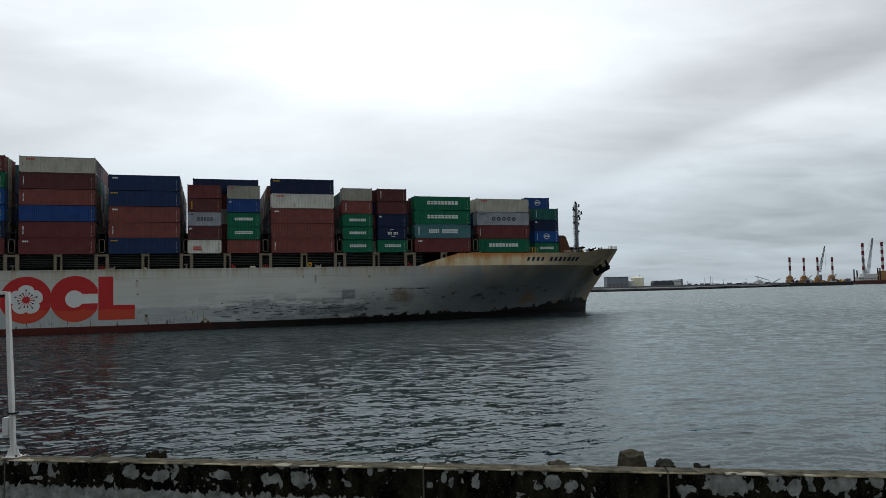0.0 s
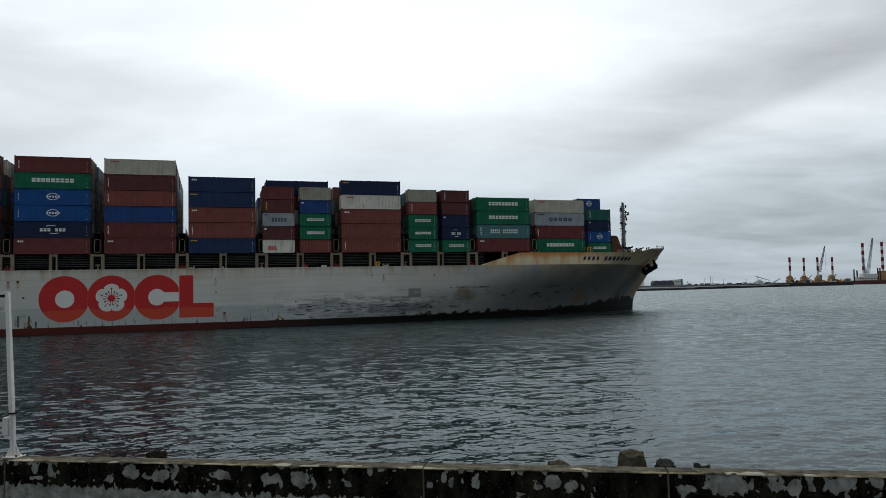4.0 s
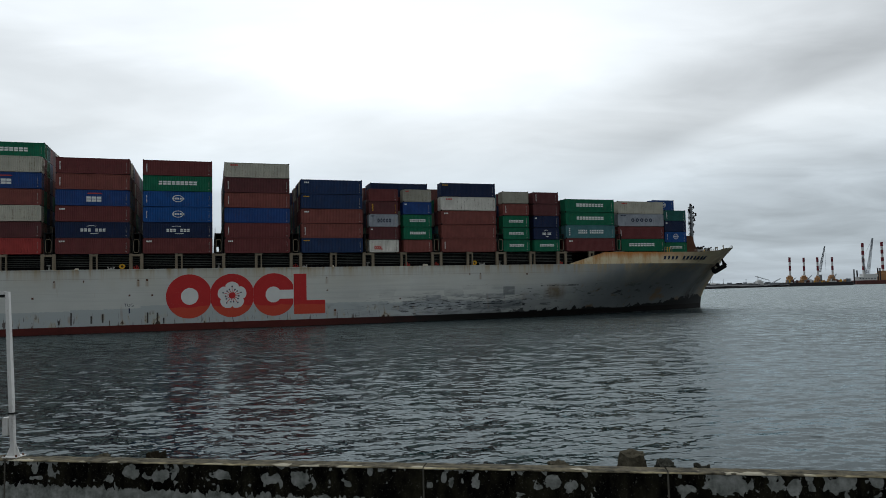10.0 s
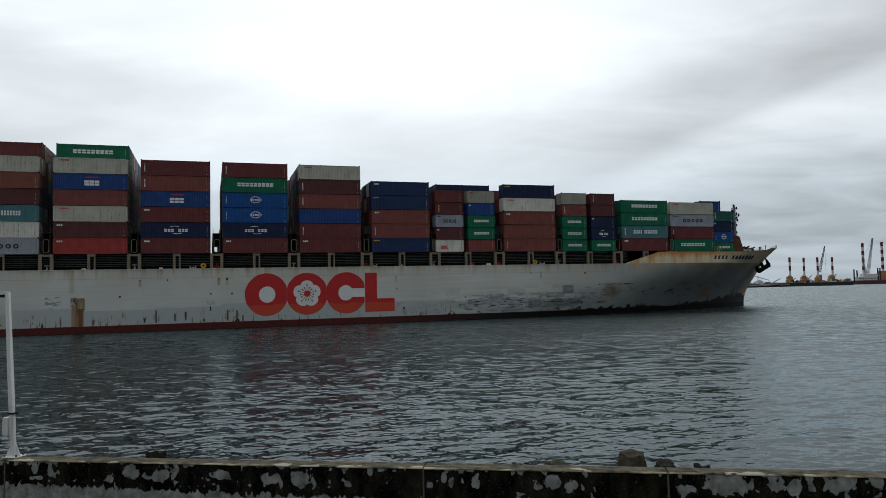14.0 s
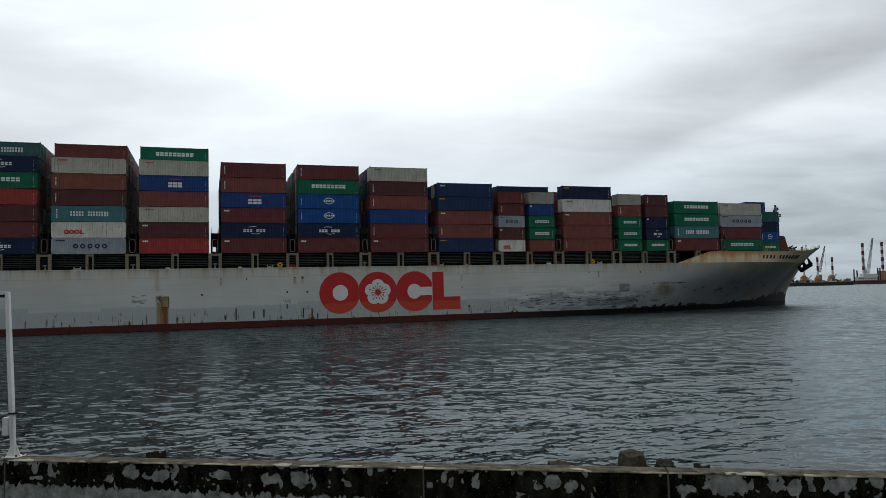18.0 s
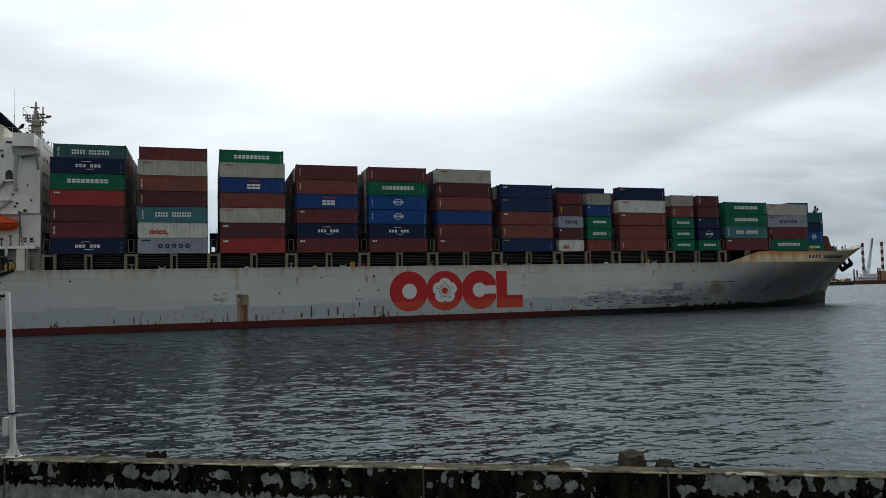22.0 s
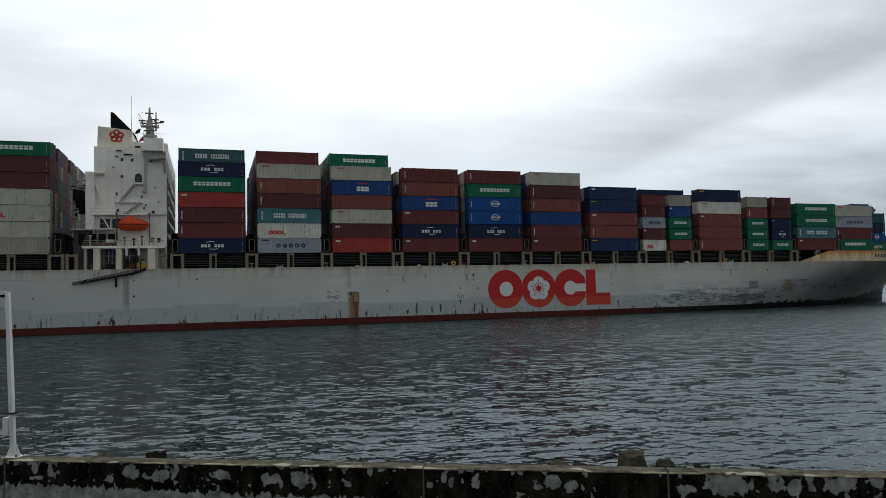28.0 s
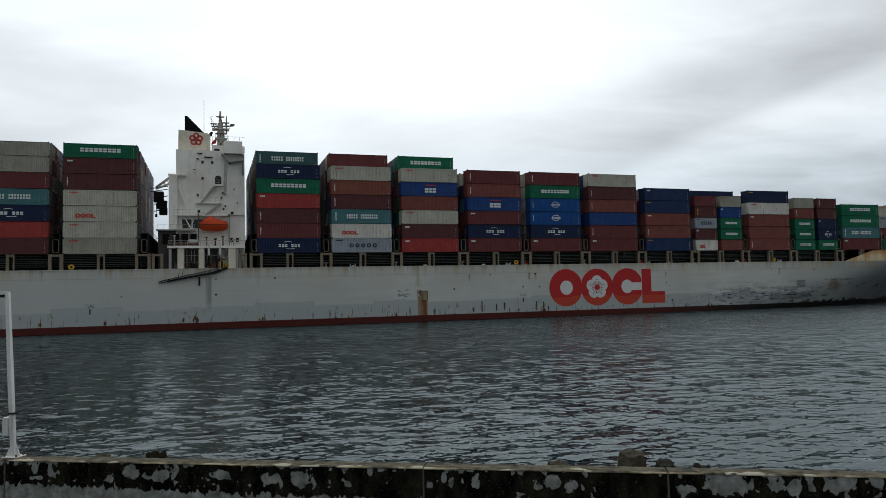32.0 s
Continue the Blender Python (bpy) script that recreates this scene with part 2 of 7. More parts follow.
    # rust-brown round the stem
    tan = m.math("MULTIPLY", m.step(m.math("ADD", m.math("MULTIPLY_ADD", z, -0.45, x), m.math("MULTIPLY", m.noise(0.5, 4, co=m.map((1, 1, 0.4))), 7.0)), 43.2, 47.5), 0.8)
    k = m.mix(tan, k, (0.30, 0.235, 0.13, 1))
    drip = m.math("MULTIPLY", m.step(m.math("ABSOLUTE", m.math("SUBTRACT", m.math("MULTIPLY_ADD", z, -0.72, x), 35.4)), 3.6, 1.2), m.step(m.noise(1.0, 4, 0.6, m.map((0.5, 0.5, 0.16))), 0.28, 0.72))
    k = m.mix(m.math("MULTIPLY", drip, 0.9), k, (0.028, 0.019, 0.013, 1))
    spot = m.math("SQRT", m.math("ADD", m.math("POWER", m.math("SUBTRACT", x, 42.6), 2.0), m.math("POWER", m.math("SUBTRACT", z, 11.4), 2.0)))
    grime = m.step(m.math("ADD", spot, m.math("MULTIPLY", m.noise(0.8, 5, 0.65, m.map((1, 1, 0.35))), 5.0)), 7.0, 4.2)
    k = m.mix(m.math("MULTIPLY", grime, 0.97), k, (0.016, 0.010, 0.006, 1))
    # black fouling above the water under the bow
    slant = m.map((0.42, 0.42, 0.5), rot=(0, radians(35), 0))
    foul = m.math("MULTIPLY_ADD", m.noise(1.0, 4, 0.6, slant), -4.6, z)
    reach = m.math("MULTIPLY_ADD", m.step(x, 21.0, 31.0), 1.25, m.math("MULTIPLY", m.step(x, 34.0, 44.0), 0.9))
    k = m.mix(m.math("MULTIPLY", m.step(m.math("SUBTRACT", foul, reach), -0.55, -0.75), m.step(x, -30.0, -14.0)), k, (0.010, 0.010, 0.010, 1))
    # scraped and patched plates with places of their own
    def patch_at(x0, x1, z0, z1, soft=0.12):
        a = m.math("MULTIPLY", m.step(x, x0 - soft, x0 + soft), m.step(x, x1 + soft, x1 - soft))
        return m.math("MULTIPLY", a, m.math("MULTIPLY", m.step(z, z0 - soft, z0 + soft), m.step(z, z1 + soft, z1 - soft)))
    wear = m.noise(0.8, 5, 0.65, m.map((0.5, 0.5, 1.2), loc=(6, 0, 1)))
    for x0, x1, z0, z1, c, f in ((-39.0, -35.7, 4.3, 5.5, (0.17, 0.19, 0.205, 1), 0.75), (-25.6, -21.1, 4.3, 5.5, (0.17, 0.185, 0.195, 1), 0.7), (-21.5, -18.8, 5.1, 7.0, (0.11, 0.125, 0.13, 1), 0.75), (-44.0, -29.0, 3.1, 4.4, (0.22, 0.245, 0.26, 1), 0.6), (-30.0, -17.0, 2.2, 4.0, (0.13, 0.15, 0.16, 1), 0.7)):
        k = m.mix(m.math("MULTIPLY", m.math("MULTIPLY", patch_at(x0, x1, z0, z1), m.step(wear, 0.28, 0.5)), f), k, c)
    dashes = m.noise(1.0, 4, 0.6, m.map((0.42, 0.42, 3.4), loc=(2, 0, 9)))
    k = m.mix(m.math("MULTIPLY", m.step(dashes, 0.545, 0.585), patch_at(-44.0, -17.0, 2.4, 4.7, 0.9)), k, (0.020, 0.023, 0.028, 1))
    k = m.mix(m.math("MULTIPLY", m.step(dashes, 0.64, 0.67), patch_at(-30.0, 16.0, 5.0, 7.4, 0.8)), k, (0.022, 0.023, 0.025, 1))
    k = m.mix(m.math("MULTIPLY", m.math("MULTIPLY", patch_at(-11.2, -6.4, 4.2, 6.9, 0.7), m.step(m.noise(1.0, 4, 0.6, m.map((0.6, 0.6, 0.25))), 0.25, 0.6)), 0.8), k, (0.155, 0.105, 0.045, 1))
    k = m.mix(m.math("MULTIPLY", m.step(wear, 0.4, 0.5), patch_at(-12.5, -3.0, 6.85, 7.1, 0.08)), k, (0.015, 0.015, 0.016, 1))
    smudge = m.noise(1.0, 4, 0.55, m.map((0.30, 0.30, 0.85), rot=(0, radians(-38), 0), loc=(3, 0, 8)))
    k = m.mix(m.math("MULTIPLY", m.math("MULTIPLY", m.step(smudge, 0.58, 0.66), patch_at(-4.0, 30.0, 3.6, 6.8, 0.8)), 0.85), k, (0.026, 0.028, 0.030, 1))
    # plate seams
    seam = m.math("LESS_THAN", m.math("ABSOLUTE", m.math("SUBTRACT", z, 9.9)), 0.035)
    seam2 = m.math("MULTIPLY", m.math("LESS_THAN", m.math("ABSOLUTE", m.math("SUBTRACT", z, 7.3)), 0.03), 0.4)
    k = m.mix(m.math("MULTIPLY", m.math("MAXIMUM", seam, seam2), 0.50), k, (0.22, 0.21, 0.19, 1))
    # rust that runs down from the sheer and from fittings
    run = m.noise(1.0, 5, 0.7, m.map((0.9, 0.9, 0.05)))
    spots = m.noise(0.5, 3, 0.5, m.map((1, 1, 0.25), loc=(11, 0, 4)))
    top = m.math("MULTIPLY", m.step(run, 0.45, 0.61), m.step(z, 9.2, 12.2))
    k = m.mix(m.math("MULTIPLY", top, 0.9), k, (0.33, 0.215, 0.085, 1))
    low = m.math("MULTIPLY", m.step(m.noise(1.0, 4, 0.6, m.map((2.6, 2.6, 0.3), loc=(3, 0, 0))), 0.60, 0.635), m.math("MULTIPLY", m.step(z, 3.9, 2.4), m.step(x, -38.0, -52.0)))
    k = m.mix(m.math("MULTIPLY", low, 0.85), k, (0.055, 0.030, 0.020, 1))
    clump = m.math("MULTIPLY_ADD", m.noise(0.11, 2, 0.5, m.map((1, 1, 0.2), loc=(5, 0, 0))), 0.5, m.noise(1.0, 3, 0.55, m.map((0.95, 0.95, 0.42), loc=(8, 0, 2))))
    lowz = m.math("MULTIPLY", m.step(z, 4.1, 2.2), m.step(x, -36.0, -46.0))
    k = m.mix(m.math("MULTIPLY", m.math("MULTIPLY", m.step(clump, 0.80, 0.92), lowz), 0.55), k, (0.40, 0.31, 0.15, 1))
    k = m.mix(m.math("MULTIPLY", m.step(clump, 0.90, 0.93), lowz), k, (0.045, 0.026, 0.018, 1))
    # short rust runs below the scuppers
    for u0, z0 in ((-94.5, 9.5), (-93.0, 9.5), (-59.6, 9.4), (-108.5, 9.4), (-26.7, 9.7), (-58.0, 2.9), (-100.5, 3.5), (-106.0, 3.2)):
        k = m.mix(m.math("MULTIPLY", m.math("MULTIPLY", patch_at(u0 - 0.22, u0 + 0.22, z0 - 1.1, z0, 0.18), m.step(run, 0.2, 0.6)), 0.8), k, (0.22, 0.12, 0.05, 1))
    for u0, z0, z1 in ((-105.7, 1.6, 3.9), (-102.4, 1.8, 3.2), (-100.5, 1.9, 3.5), (-92.9, 1.6, 3.6), (-91.2, 1.6, 3.5), (-90.1, 1.4, 2.5), (-107.7, 1.7, 2.5)):
        k = m.mix(m.math("MULTIPLY", patch_at(u0 - 0.13, u0 + 0.13, z0, z1, 0.07), m.step(wear, 0.3, 0.42)), k, (0.022, 0.016, 0.013, 1))
    # yellowish weathering under the sheer
    k = m.mix(m.math("MULTIPLY", m.math("MULTIPLY", m.step(m.noise(0.16, 4, 0.6, m.map((1, 1, 0.5))), 0.4, 0.7), m.step(z, 6.5, 12.0)), 0.55), k, (0.50, 0.44, 0.30, 1))
    k = m.mix(m.math("MULTIPLY", m.step(m.math("MULTIPLY", run, spots), 0.36, 0.46), 0.5), k, (0.26, 0.15, 0.07, 1))
    # rust below the pilot door
    door = m.math("MULTIPLY", m.step(m.math("ABSOLUTE", m.math("ADD", x, 118.9)), 1.15, 0.75), m.step(z, 6.6, 4.6))
    k = m.mix(m.math("MULTIPLY", door, 0.75), k, (0.33, 0.21, 0.085, 1))
    k = m.mix(m.math("MULTIPLY", door, m.step(run, 0.38, 0.55)), k, (0.17, 0.065, 0.022, 1))
    jamb = m.math("MULTIPLY", m.step(m.noise(2.4, 4, 0.65, m.map((1, 1, 0.5))), 0.42, 0.55), patch_at(-120.1, -119.0, 4.9, 6.6, 0.15))
    k = m.mix(m.math("MULTIPLY", jamb, 0.9), k, (0.07, 0.030, 0.016, 1))
    gutter = m.math("MULTIPLY", patch_at(-120.2, -119.4, 7.4, 11.8, 0.3), m.step(run, 0.25, 0.6))
    k = m.mix(m.math("MULTIPLY", gutter, 0.6), k, (0.26, 0.185, 0.06, 1))
    patch = m.math("MULTIPLY", m.math("LESS_THAN", m.math("ABSOLUTE", m.math("ADD", x, 122.9)), 1.35), m.math("LESS_THAN", m.math("ABSOLUTE", m.math("SUBTRACT", z, 5.7)), 1.1))
    k = m.mix(m.math("MULTIPLY", m.math("MULTIPLY", patch, m.step(m.noise(1.0, 4, 0.6, m.map((0.55, 0.55, 1.5), loc=(1, 0, 4))), 0.50, 0.55)), 0.8), k, (0.17, 0.18, 0.18, 1))
    pipe = m.math("MULTIPLY", m.step(m.math("ABSOLUTE", m.math("ADD", x, 161.3)), 0.62, 0.42), m.math("MULTIPLY", m.step(z, 10.6, 9.6), m.step(z, 3.0, 5.4)))
    k = m.mix(m.math("MULTIPLY", m.math("MULTIPLY", pipe, m.step(run, 0.2, 0.6)), 0.75), k, (0.16, 0.155, 0.14, 1))
    fine = m.noise(2.5, 4)
    m.set(color=k, spec=0.28, rough=m.math("ADD", m.math("MULTIPLY", fine, 0.2), 0.42), normal=m.bump(m.noise(0.35, 3), 0.25, 0.12))
    return m.m


def bulwark_paint():
    m = Mat("rusty_cream_bulwark")
    x, y, z = m.xyz()
    base = m.mix(m.noise(0.12, 3), (0.62, 0.51, 0.30, 1), (0.72, 0.64, 0.46, 1))
    run = m.noise(1.0, 5, 0.68, m.map((0.45, 0.45, 0.10)))
    f = m.math("MULTIPLY", m.step(run, 0.44, 0.62), m.math("ADD", m.math("MULTIPLY", m.step(x, 24.0, -2.0), 0.78), 0.2))
    k = m.mix(f, base, (0.46, 0.22, 0.06, 1))
    g = m.noise(2.0, 5, 0.7)
    lip = m.math("MULTIPLY", m.step(m.math("ADD", z, m.math("MULTIPLY", run, 2.6)), 14.1, 15.3), m.step(x, 30.0, 18.0))
    k = m.mix(m.math("MULTIPLY", lip, 0.9), k, (0.50, 0.18, 0.035, 1))
    k = m.mix(m.math("MULTIPLY", m.step(g, 0.62, 0.7), 0.6), k, (0.14, 0.055, 0.025, 1))
    stain = m.math("MULTIPLY", m.step(x, 38.0, 46.0), m.step(m.noise(0.3, 3, co=m.map((1, 1, 0.4))), 0.4, 0.6))
    k = m.mix(m.math("MULTIPLY", stain, 0.75), k, (0.11, 0.06, 0.03, 1))
    m.set(color=k, rough=0.6, spec=0.25)
    return m.m


def boot_paint():
    m = Mat("red_boot_topping")
    x, y, z = m.xyz()
    n = m.noise(0.5, 5, 0.65, m.map((1, 1, 1.6)))
    k = m.mix(n, (0.035, 0.009, 0.008, 1), (0.125, 0.024, 0.018, 1))
    k = m.mix(m.step(m.math("ADD", x, m.math("MULTIPLY", n, 26.0)), -52.0, -26.0), k, (0.012, 0.011, 0.010, 1))
    m.set(color=k, rough=0.6, spec=0.15)
    return m.m


def red_logo_paint():
    m = Mat("red_hull_emblem_paint")
    x, y, z = m.xyz()
    n = m.noise(0.5, 4)
    k = m.mix(n, (0.41, 0.021, 0.022, 1), (0.53, 0.030, 0.030, 1))
    edge = m.math("SUBTRACT", z, m.math("MULTIPLY", m.noise(0.25, 2), 1.4))
    k = m.mix(m.math("MULTIPLY", m.step(edge, 3.72, 3.55), 0.75), k, (0.52, 0.075, 0.035, 1))
    k = m.mix(m.math("MULTIPLY", m.step(m.noise(3.0, 4), 0.62, 0.74), 0.2), k, (0.45, 0.32, 0.29, 1))
    m.set(color=k, rough=0.5, spec=0.2)
    return m.m


def sea_water():
    m = Mat("harbour_water")
    x, y, z = m.xyz()
    away = m.math("SQRT", m.math("ADD", m.math("MULTIPLY", x, x), m.math("MULTIPLY", y, y)))
    far = m.step(away, 30.0, 90.0)
    open_sea = m.step(away, 60.0, 230.0)
    # small ripples tilt the surface at three sizes, more where the large waves grow too fine to model
    tilt = None
    for scale, stretch, k in ((0.8, (0.65, 1.5, 1), 0.82), (2.6, (0.6, 1.5, 1), 0.30), (7.5, (0.85, 1.6, 1), 0.60)):
        n = m.t.nodes.new("ShaderNodeTexNoise")
        n.inputs["Scale"].default_value, n.inputs["Detail"].default_value, n.inputs["Roughness"].default_value = scale, 2.5, 0.6
        m.t.links.new(m.map(stretch, rot=(0, 0, -0.12)), n.inputs["Vector"])
        v = m.t.nodes.new("ShaderNodeVectorMath")
        v.operation = "MULTIPLY_ADD"
        m.t.links.new(n.outputs["Color"], v.inputs[0])
        v.inputs[1].default_value = (k * 0.7, k, 0.0)
        if tilt:
            m.t.links.new(tilt, v.inputs[2])
        else:
            v.inputs[2].default_value = (-0.602, -0.86, 0.0)
        tilt = v.outputs[0]
    lean = m.t.nodes.new("ShaderNodeVectorMath")
    lean.operation = "MULTIPLY_ADD"
    m.t.links.new(tilt, lean.inputs[0])
    grow = m.t.nodes.new("ShaderNodeCombineXYZ")
    for i in range(2):
        m.put(m.math("MULTIPLY_ADD", far, 0.31, 0.60), grow.inputs[i])
    m.t.links.new(grow.outputs[0], lean.inputs[1])
    m.t.links.new(m.t.nodes.new("ShaderNodeNewGeometry").outputs["Normal"], lean.inputs[2])
    # far ripple normals lean towards the camera, tuned to fit its view
    front = m.t.nodes.new("ShaderNodeCombineXYZ")
    m.put(m.math("MULTIPLY", far, -0.065), front.inputs[1])
    faced = m.t.nodes.new("ShaderNodeVectorMath")
    m.t.links.new(lean.outputs[0], faced.inputs[0])
    m.t.links.new(front.outputs[0], faced.inputs[1])
    unit = m.t.nodes.new("ShaderNodeVectorMath")
    unit.operation = "NORMALIZE"
    m.t.links.new(faced.outputs[0], unit.inputs[0])
    ripple = unit.outputs[0]
    depth = m.mix(m.noise(0.02, 3), (0.0000, 0.0040, 0.0047, 1), (0.0002, 0.0060, 0.0068, 1))
    rough = m.math("ADD", m.math("MULTIPLY_ADD", far, 0.08, 0.05), m.math("MULTIPLY", open_sea, 0.22))
    # greenish depth below, sky and ship mirrored on top by the angle of each ripple
    body = m.t.nodes.new("ShaderNodeBsdfDiffuse")
    m.put(depth, body.inputs["Color"])
    gloss = m.t.nodes.new("ShaderNodeBsdfGlossy")
    gloss.inputs["Color"].default_value = (0.83, 0.92, 0.945, 1)
    m.put(rough, gloss.inputs["Roughness"])
    m.t.links.new(ripple, gloss.inputs["Normal"])
    angle = m.t.nodes.new("ShaderNodeFresnel")
    angle.inputs["IOR"].default_value = 1.31
    m.t.links.new(ripple, angle.inputs["Normal"])
    mixed_up = m.t.nodes.new("ShaderNodeMixShader")
    # standing in for wave slopes, the mirror weakens with distance from the camera
    calm = m.step(away, 40.0, 170.0)
    m.put(m.math("MULTIPLY", angle.outputs[0], m.math("MULTIPLY_ADD", calm, -0.47, 1.0)), mixed_up.inputs[0])
    m.t.links.new(body.outputs[0], mixed_up.inputs[1])
    m.t.links.new(gloss.outputs[0], mixed_up.inputs[2])
    m.t.links.new(mixed_up.outputs[0], m.t.nodes["Material Output"].inputs["Surface"])
    return m.m


# bare patches in the wall's coating: along, height, half width, half height
FLAKES = [(-4.79, -0.23, 0.36, 0.13), (-5.36, -0.18, 0.18, 0.11), (-3.65, -0.18, 0.18, 0.08), (-2.67, -0.25, 0.19, 0.11), (-7.33, -0.18, 0.07, 0.09), (-7.01, -0.18, 0.06, 0.1), (-7.28, -0.32, 0.15, 0.04), (-5.79, -0.3, 0.07, 0.08), (-2.17, -0.24, 0.19, 0.14), (-1.32, -0.31, 0.07, 0.06), (0.12, -0.29, 0.07, 0.08), (0.48, -0.25, 0.06, 0.12), (0.35, -0.18, 0.05, 0.09), (0.89, -0.24, 0.09, 0.11), (-0.92, -0.1, 0.06, 0.08), (2.16, -0.19, 0.12, 0.11), (2.44, -0.25, 0.1, 0.09), (4.24, -0.27, 0.17, 0.11), (4.84, -0.18, 0.37, 0.16), (5.63, -0.18, 0.13, 0.12), (5.89, -0.19, 0.14, 0.14), (6.11, -0.17, 0.08, 0.13), (6.51, -0.15, 0.24, 0.14), (7.05, -0.08, 0.09, 0.08)]


def parapet_paint():
    m = Mat("flaking_dark_wall_coating")
    x, y, z = m.xyz()
    edge = m.math("MULTIPLY", m.noise(13.0, 5, 0.72), 0.30)
    big = m.noise(0.42, 2, 0.5, m.map((1, 1, 0.6), loc=(1.5, 0, 0)))
    blotch = m.noise(3.3, 3.2, 0.5, m.map((1.0, 1.0, 1.05), loc=(4.3, 0, 1.1)), 0.35)
    dots = m.noise(7.0, 1.2, 0.5, m.map((1.0, 1.0, 0.75), loc=(1.3, 0, 6.1)), 0.3)
    top = m.math("MULTIPLY", m.step(z, -0.12, -0.03), 0.10)
    bias = m.math("ADD", m.math("ADD", m.math("MULTIPLY", big, 0.35), edge), top)
    near_flake = 0.0
    for fx, fz, fw, fh in FLAKES:
        dist = m.t.nodes.new("ShaderNodeVectorMath")
        dist.operation = "LENGTH"
        m.t.links.new(m.map((1 / fw, 0, 1 / fh), loc=(-fx / fw, 0, -fz / fh)), dist.inputs[0])
        near_flake = m.math("MAXIMUM", near_flake, m.step(dist.outputs["Value"], 1.45, 0.35))
    bias = m.math("MULTIPLY_ADD", near_flake, 0.34, bias)
    flake = m.math("MAXIMUM", m.step(m.math("ADD", blotch, bias), 1.005, 1.02), m.step(m.math("ADD", dots, m.math("MULTIPLY", bias, 0.8)), 0.965, 0.98))
    wavy = m.math("MULTIPLY", m.step(m.noise(0.33, 2, 0.5, m.map((1, 0, 0), loc=(2.2, 0, 0))), 0.3, 0.55), -0.55)
    scallop = m.math("MULTIPLY", m.math("SUBTRACT", m.noise(6.5, 3, 0.6, m.map((1, 1, 0.3)), 0.5), 0.5), wavy)
    ragged = m.math("ADD", m.math("MULTIPLY_ADD", x, 0.0156, z), m.math("ADD", scallop, m.math("MULTIPLY", m.noise(14.0, 4, 0.6), -0.05)))
    below = m.step(ragged, -0.585, -0.597)
    bare = m.math("MAXIMUM", flake, below)
    conc = m.noise(5.0, 6, 0.65)
    runs = m.noise(9.0, 4, 0.6, m.map((1.0, 1.0, 0.12)))
    tar = m.mix(m.step(m.noise(3.0, 5, 0.65, m.map((1, 1, 0.5))), 0.42, 0.75), (0.003, 0.003, 0.003, 1), (0.030, 0.028, 0.018, 1))
    tar = m.mix(m.math("MULTIPLY", m.step(m.noise(34.0, 3, 0.6), 0.63, 0.68), 0.55), tar, (0.11, 0.11, 0.095, 1))
    grey = m.mix(m.step(m.math("MULTIPLY_ADD", runs, 0.25, m.math("MULTIPLY", conc, 0.75)), 0.36, 0.64), (0.095, 0.105, 0.095, 1), (0.34, 0.355, 0.335, 1))
    k = m.mix(bare, tar, grey)
    m.set(color=k, rough=0.95, spec=0.0, normal=m.bump(m.math("ADD", m.math("MULTIPLY", bare, -0.5), conc), 0.5, 0.01))
    return m.m


def coping_paint():
    m = Mat("stained_concrete_coping")
    n = m.step(m.noise(5.0, 6, 0.7), 0.38, 0.66)
    f = m.noise(14.0, 4, 0.6)
    k = m.mix(n, (0.014, 0.013, 0.009, 1), (0.13, 0.116, 0.080, 1))
    x, y, z = m.xyz()
    k = m.mix(m.math("MULTIPLY", m.step(m.noise(3.0, 4, 0.6, m.map((0.5, 3, 1), loc=(3, 0, 0))), 0.5, 0.62), 0.6), k, (0.15, 0.13, 0.085, 1))
    chips = m.step(m.math("SUBTRACT", m.noise(2.2, 3, 0.5, m.map((1, 1.2, 1), loc=(9, 2, 0))), m.math("MULTIPLY", m.step(y, 0.0, 0.2), 0.14)), 0.56, 0.585)
    k = m.mix(m.math("MULTIPLY", chips, 0.7), k, (0.46, 0.43, 0.34, 1))
    # cream tone along stretches of the coping's front edge
    worn = m.step(m.noise(0.55, 3, 0.6, m.map((1, 0, 0), loc=(6.4, 0, 0))), 0.46, 0.56)
    lip = m.math("MULTIPLY", m.step(m.math("MULTIPLY_ADD", m.noise(9.0, 4, 0.6), 0.10, y), 0.095, 0.055), worn)
    k = m.mix(m.math("MULTIPLY", lip, 0.8), k, (0.40, 0.345, 0.21, 1))
    k = m.mix(m.math("MULTIPLY", m.step(f, 0.55, 0.7), 0.35), k, (0.035, 0.036, 0.026, 1))
    m.set(color=k, rough=0.9, spec=0.15, normal=m.bump(f, 0.5, 0.01))
    return m.m


def rough_stone(name, lo, hi, scale=3.0):
    m = Mat(name)
    co = m.shifted()
    n = m.noise(scale, 6, 0.65, co)
    g = m.noise(scale * 5, 4, 0.6, co)
    m.set(color=m.mix(n, (*lo, 1), (*hi, 1)), rough=0.92, spec=0.04, normal=m.bump(g, 0.8, 0.03))
    return m.m


HULL, BULWARK, BOOT, LOGO_RED = hull_paint(), bulwark_paint(), boot_paint(), red_logo_paint()
LOGO_WHITE = plain("emblem_white_paint", (0.66, 0.67, 0.65), 0.5, vary=0.12, scale=0.6)
WATER, PARAPET, COPING = sea_water(), parapet_paint(), coping_paint()
CONCRETE = rough_stone("weathered_concrete", (0.003, 0.003, 0.002), (0.135, 0.122, 0.088), 9.0)
WET_ROCK = rough_stone("dark_wet_rock", (0.010, 0.011, 0.009), (0.060, 0.060, 0.048), 5.0)
CRUST = rough_stone("dark_crusted_growth", (0.003, 0.003, 0.002), (0.034, 0.027, 0.016), 18.0)
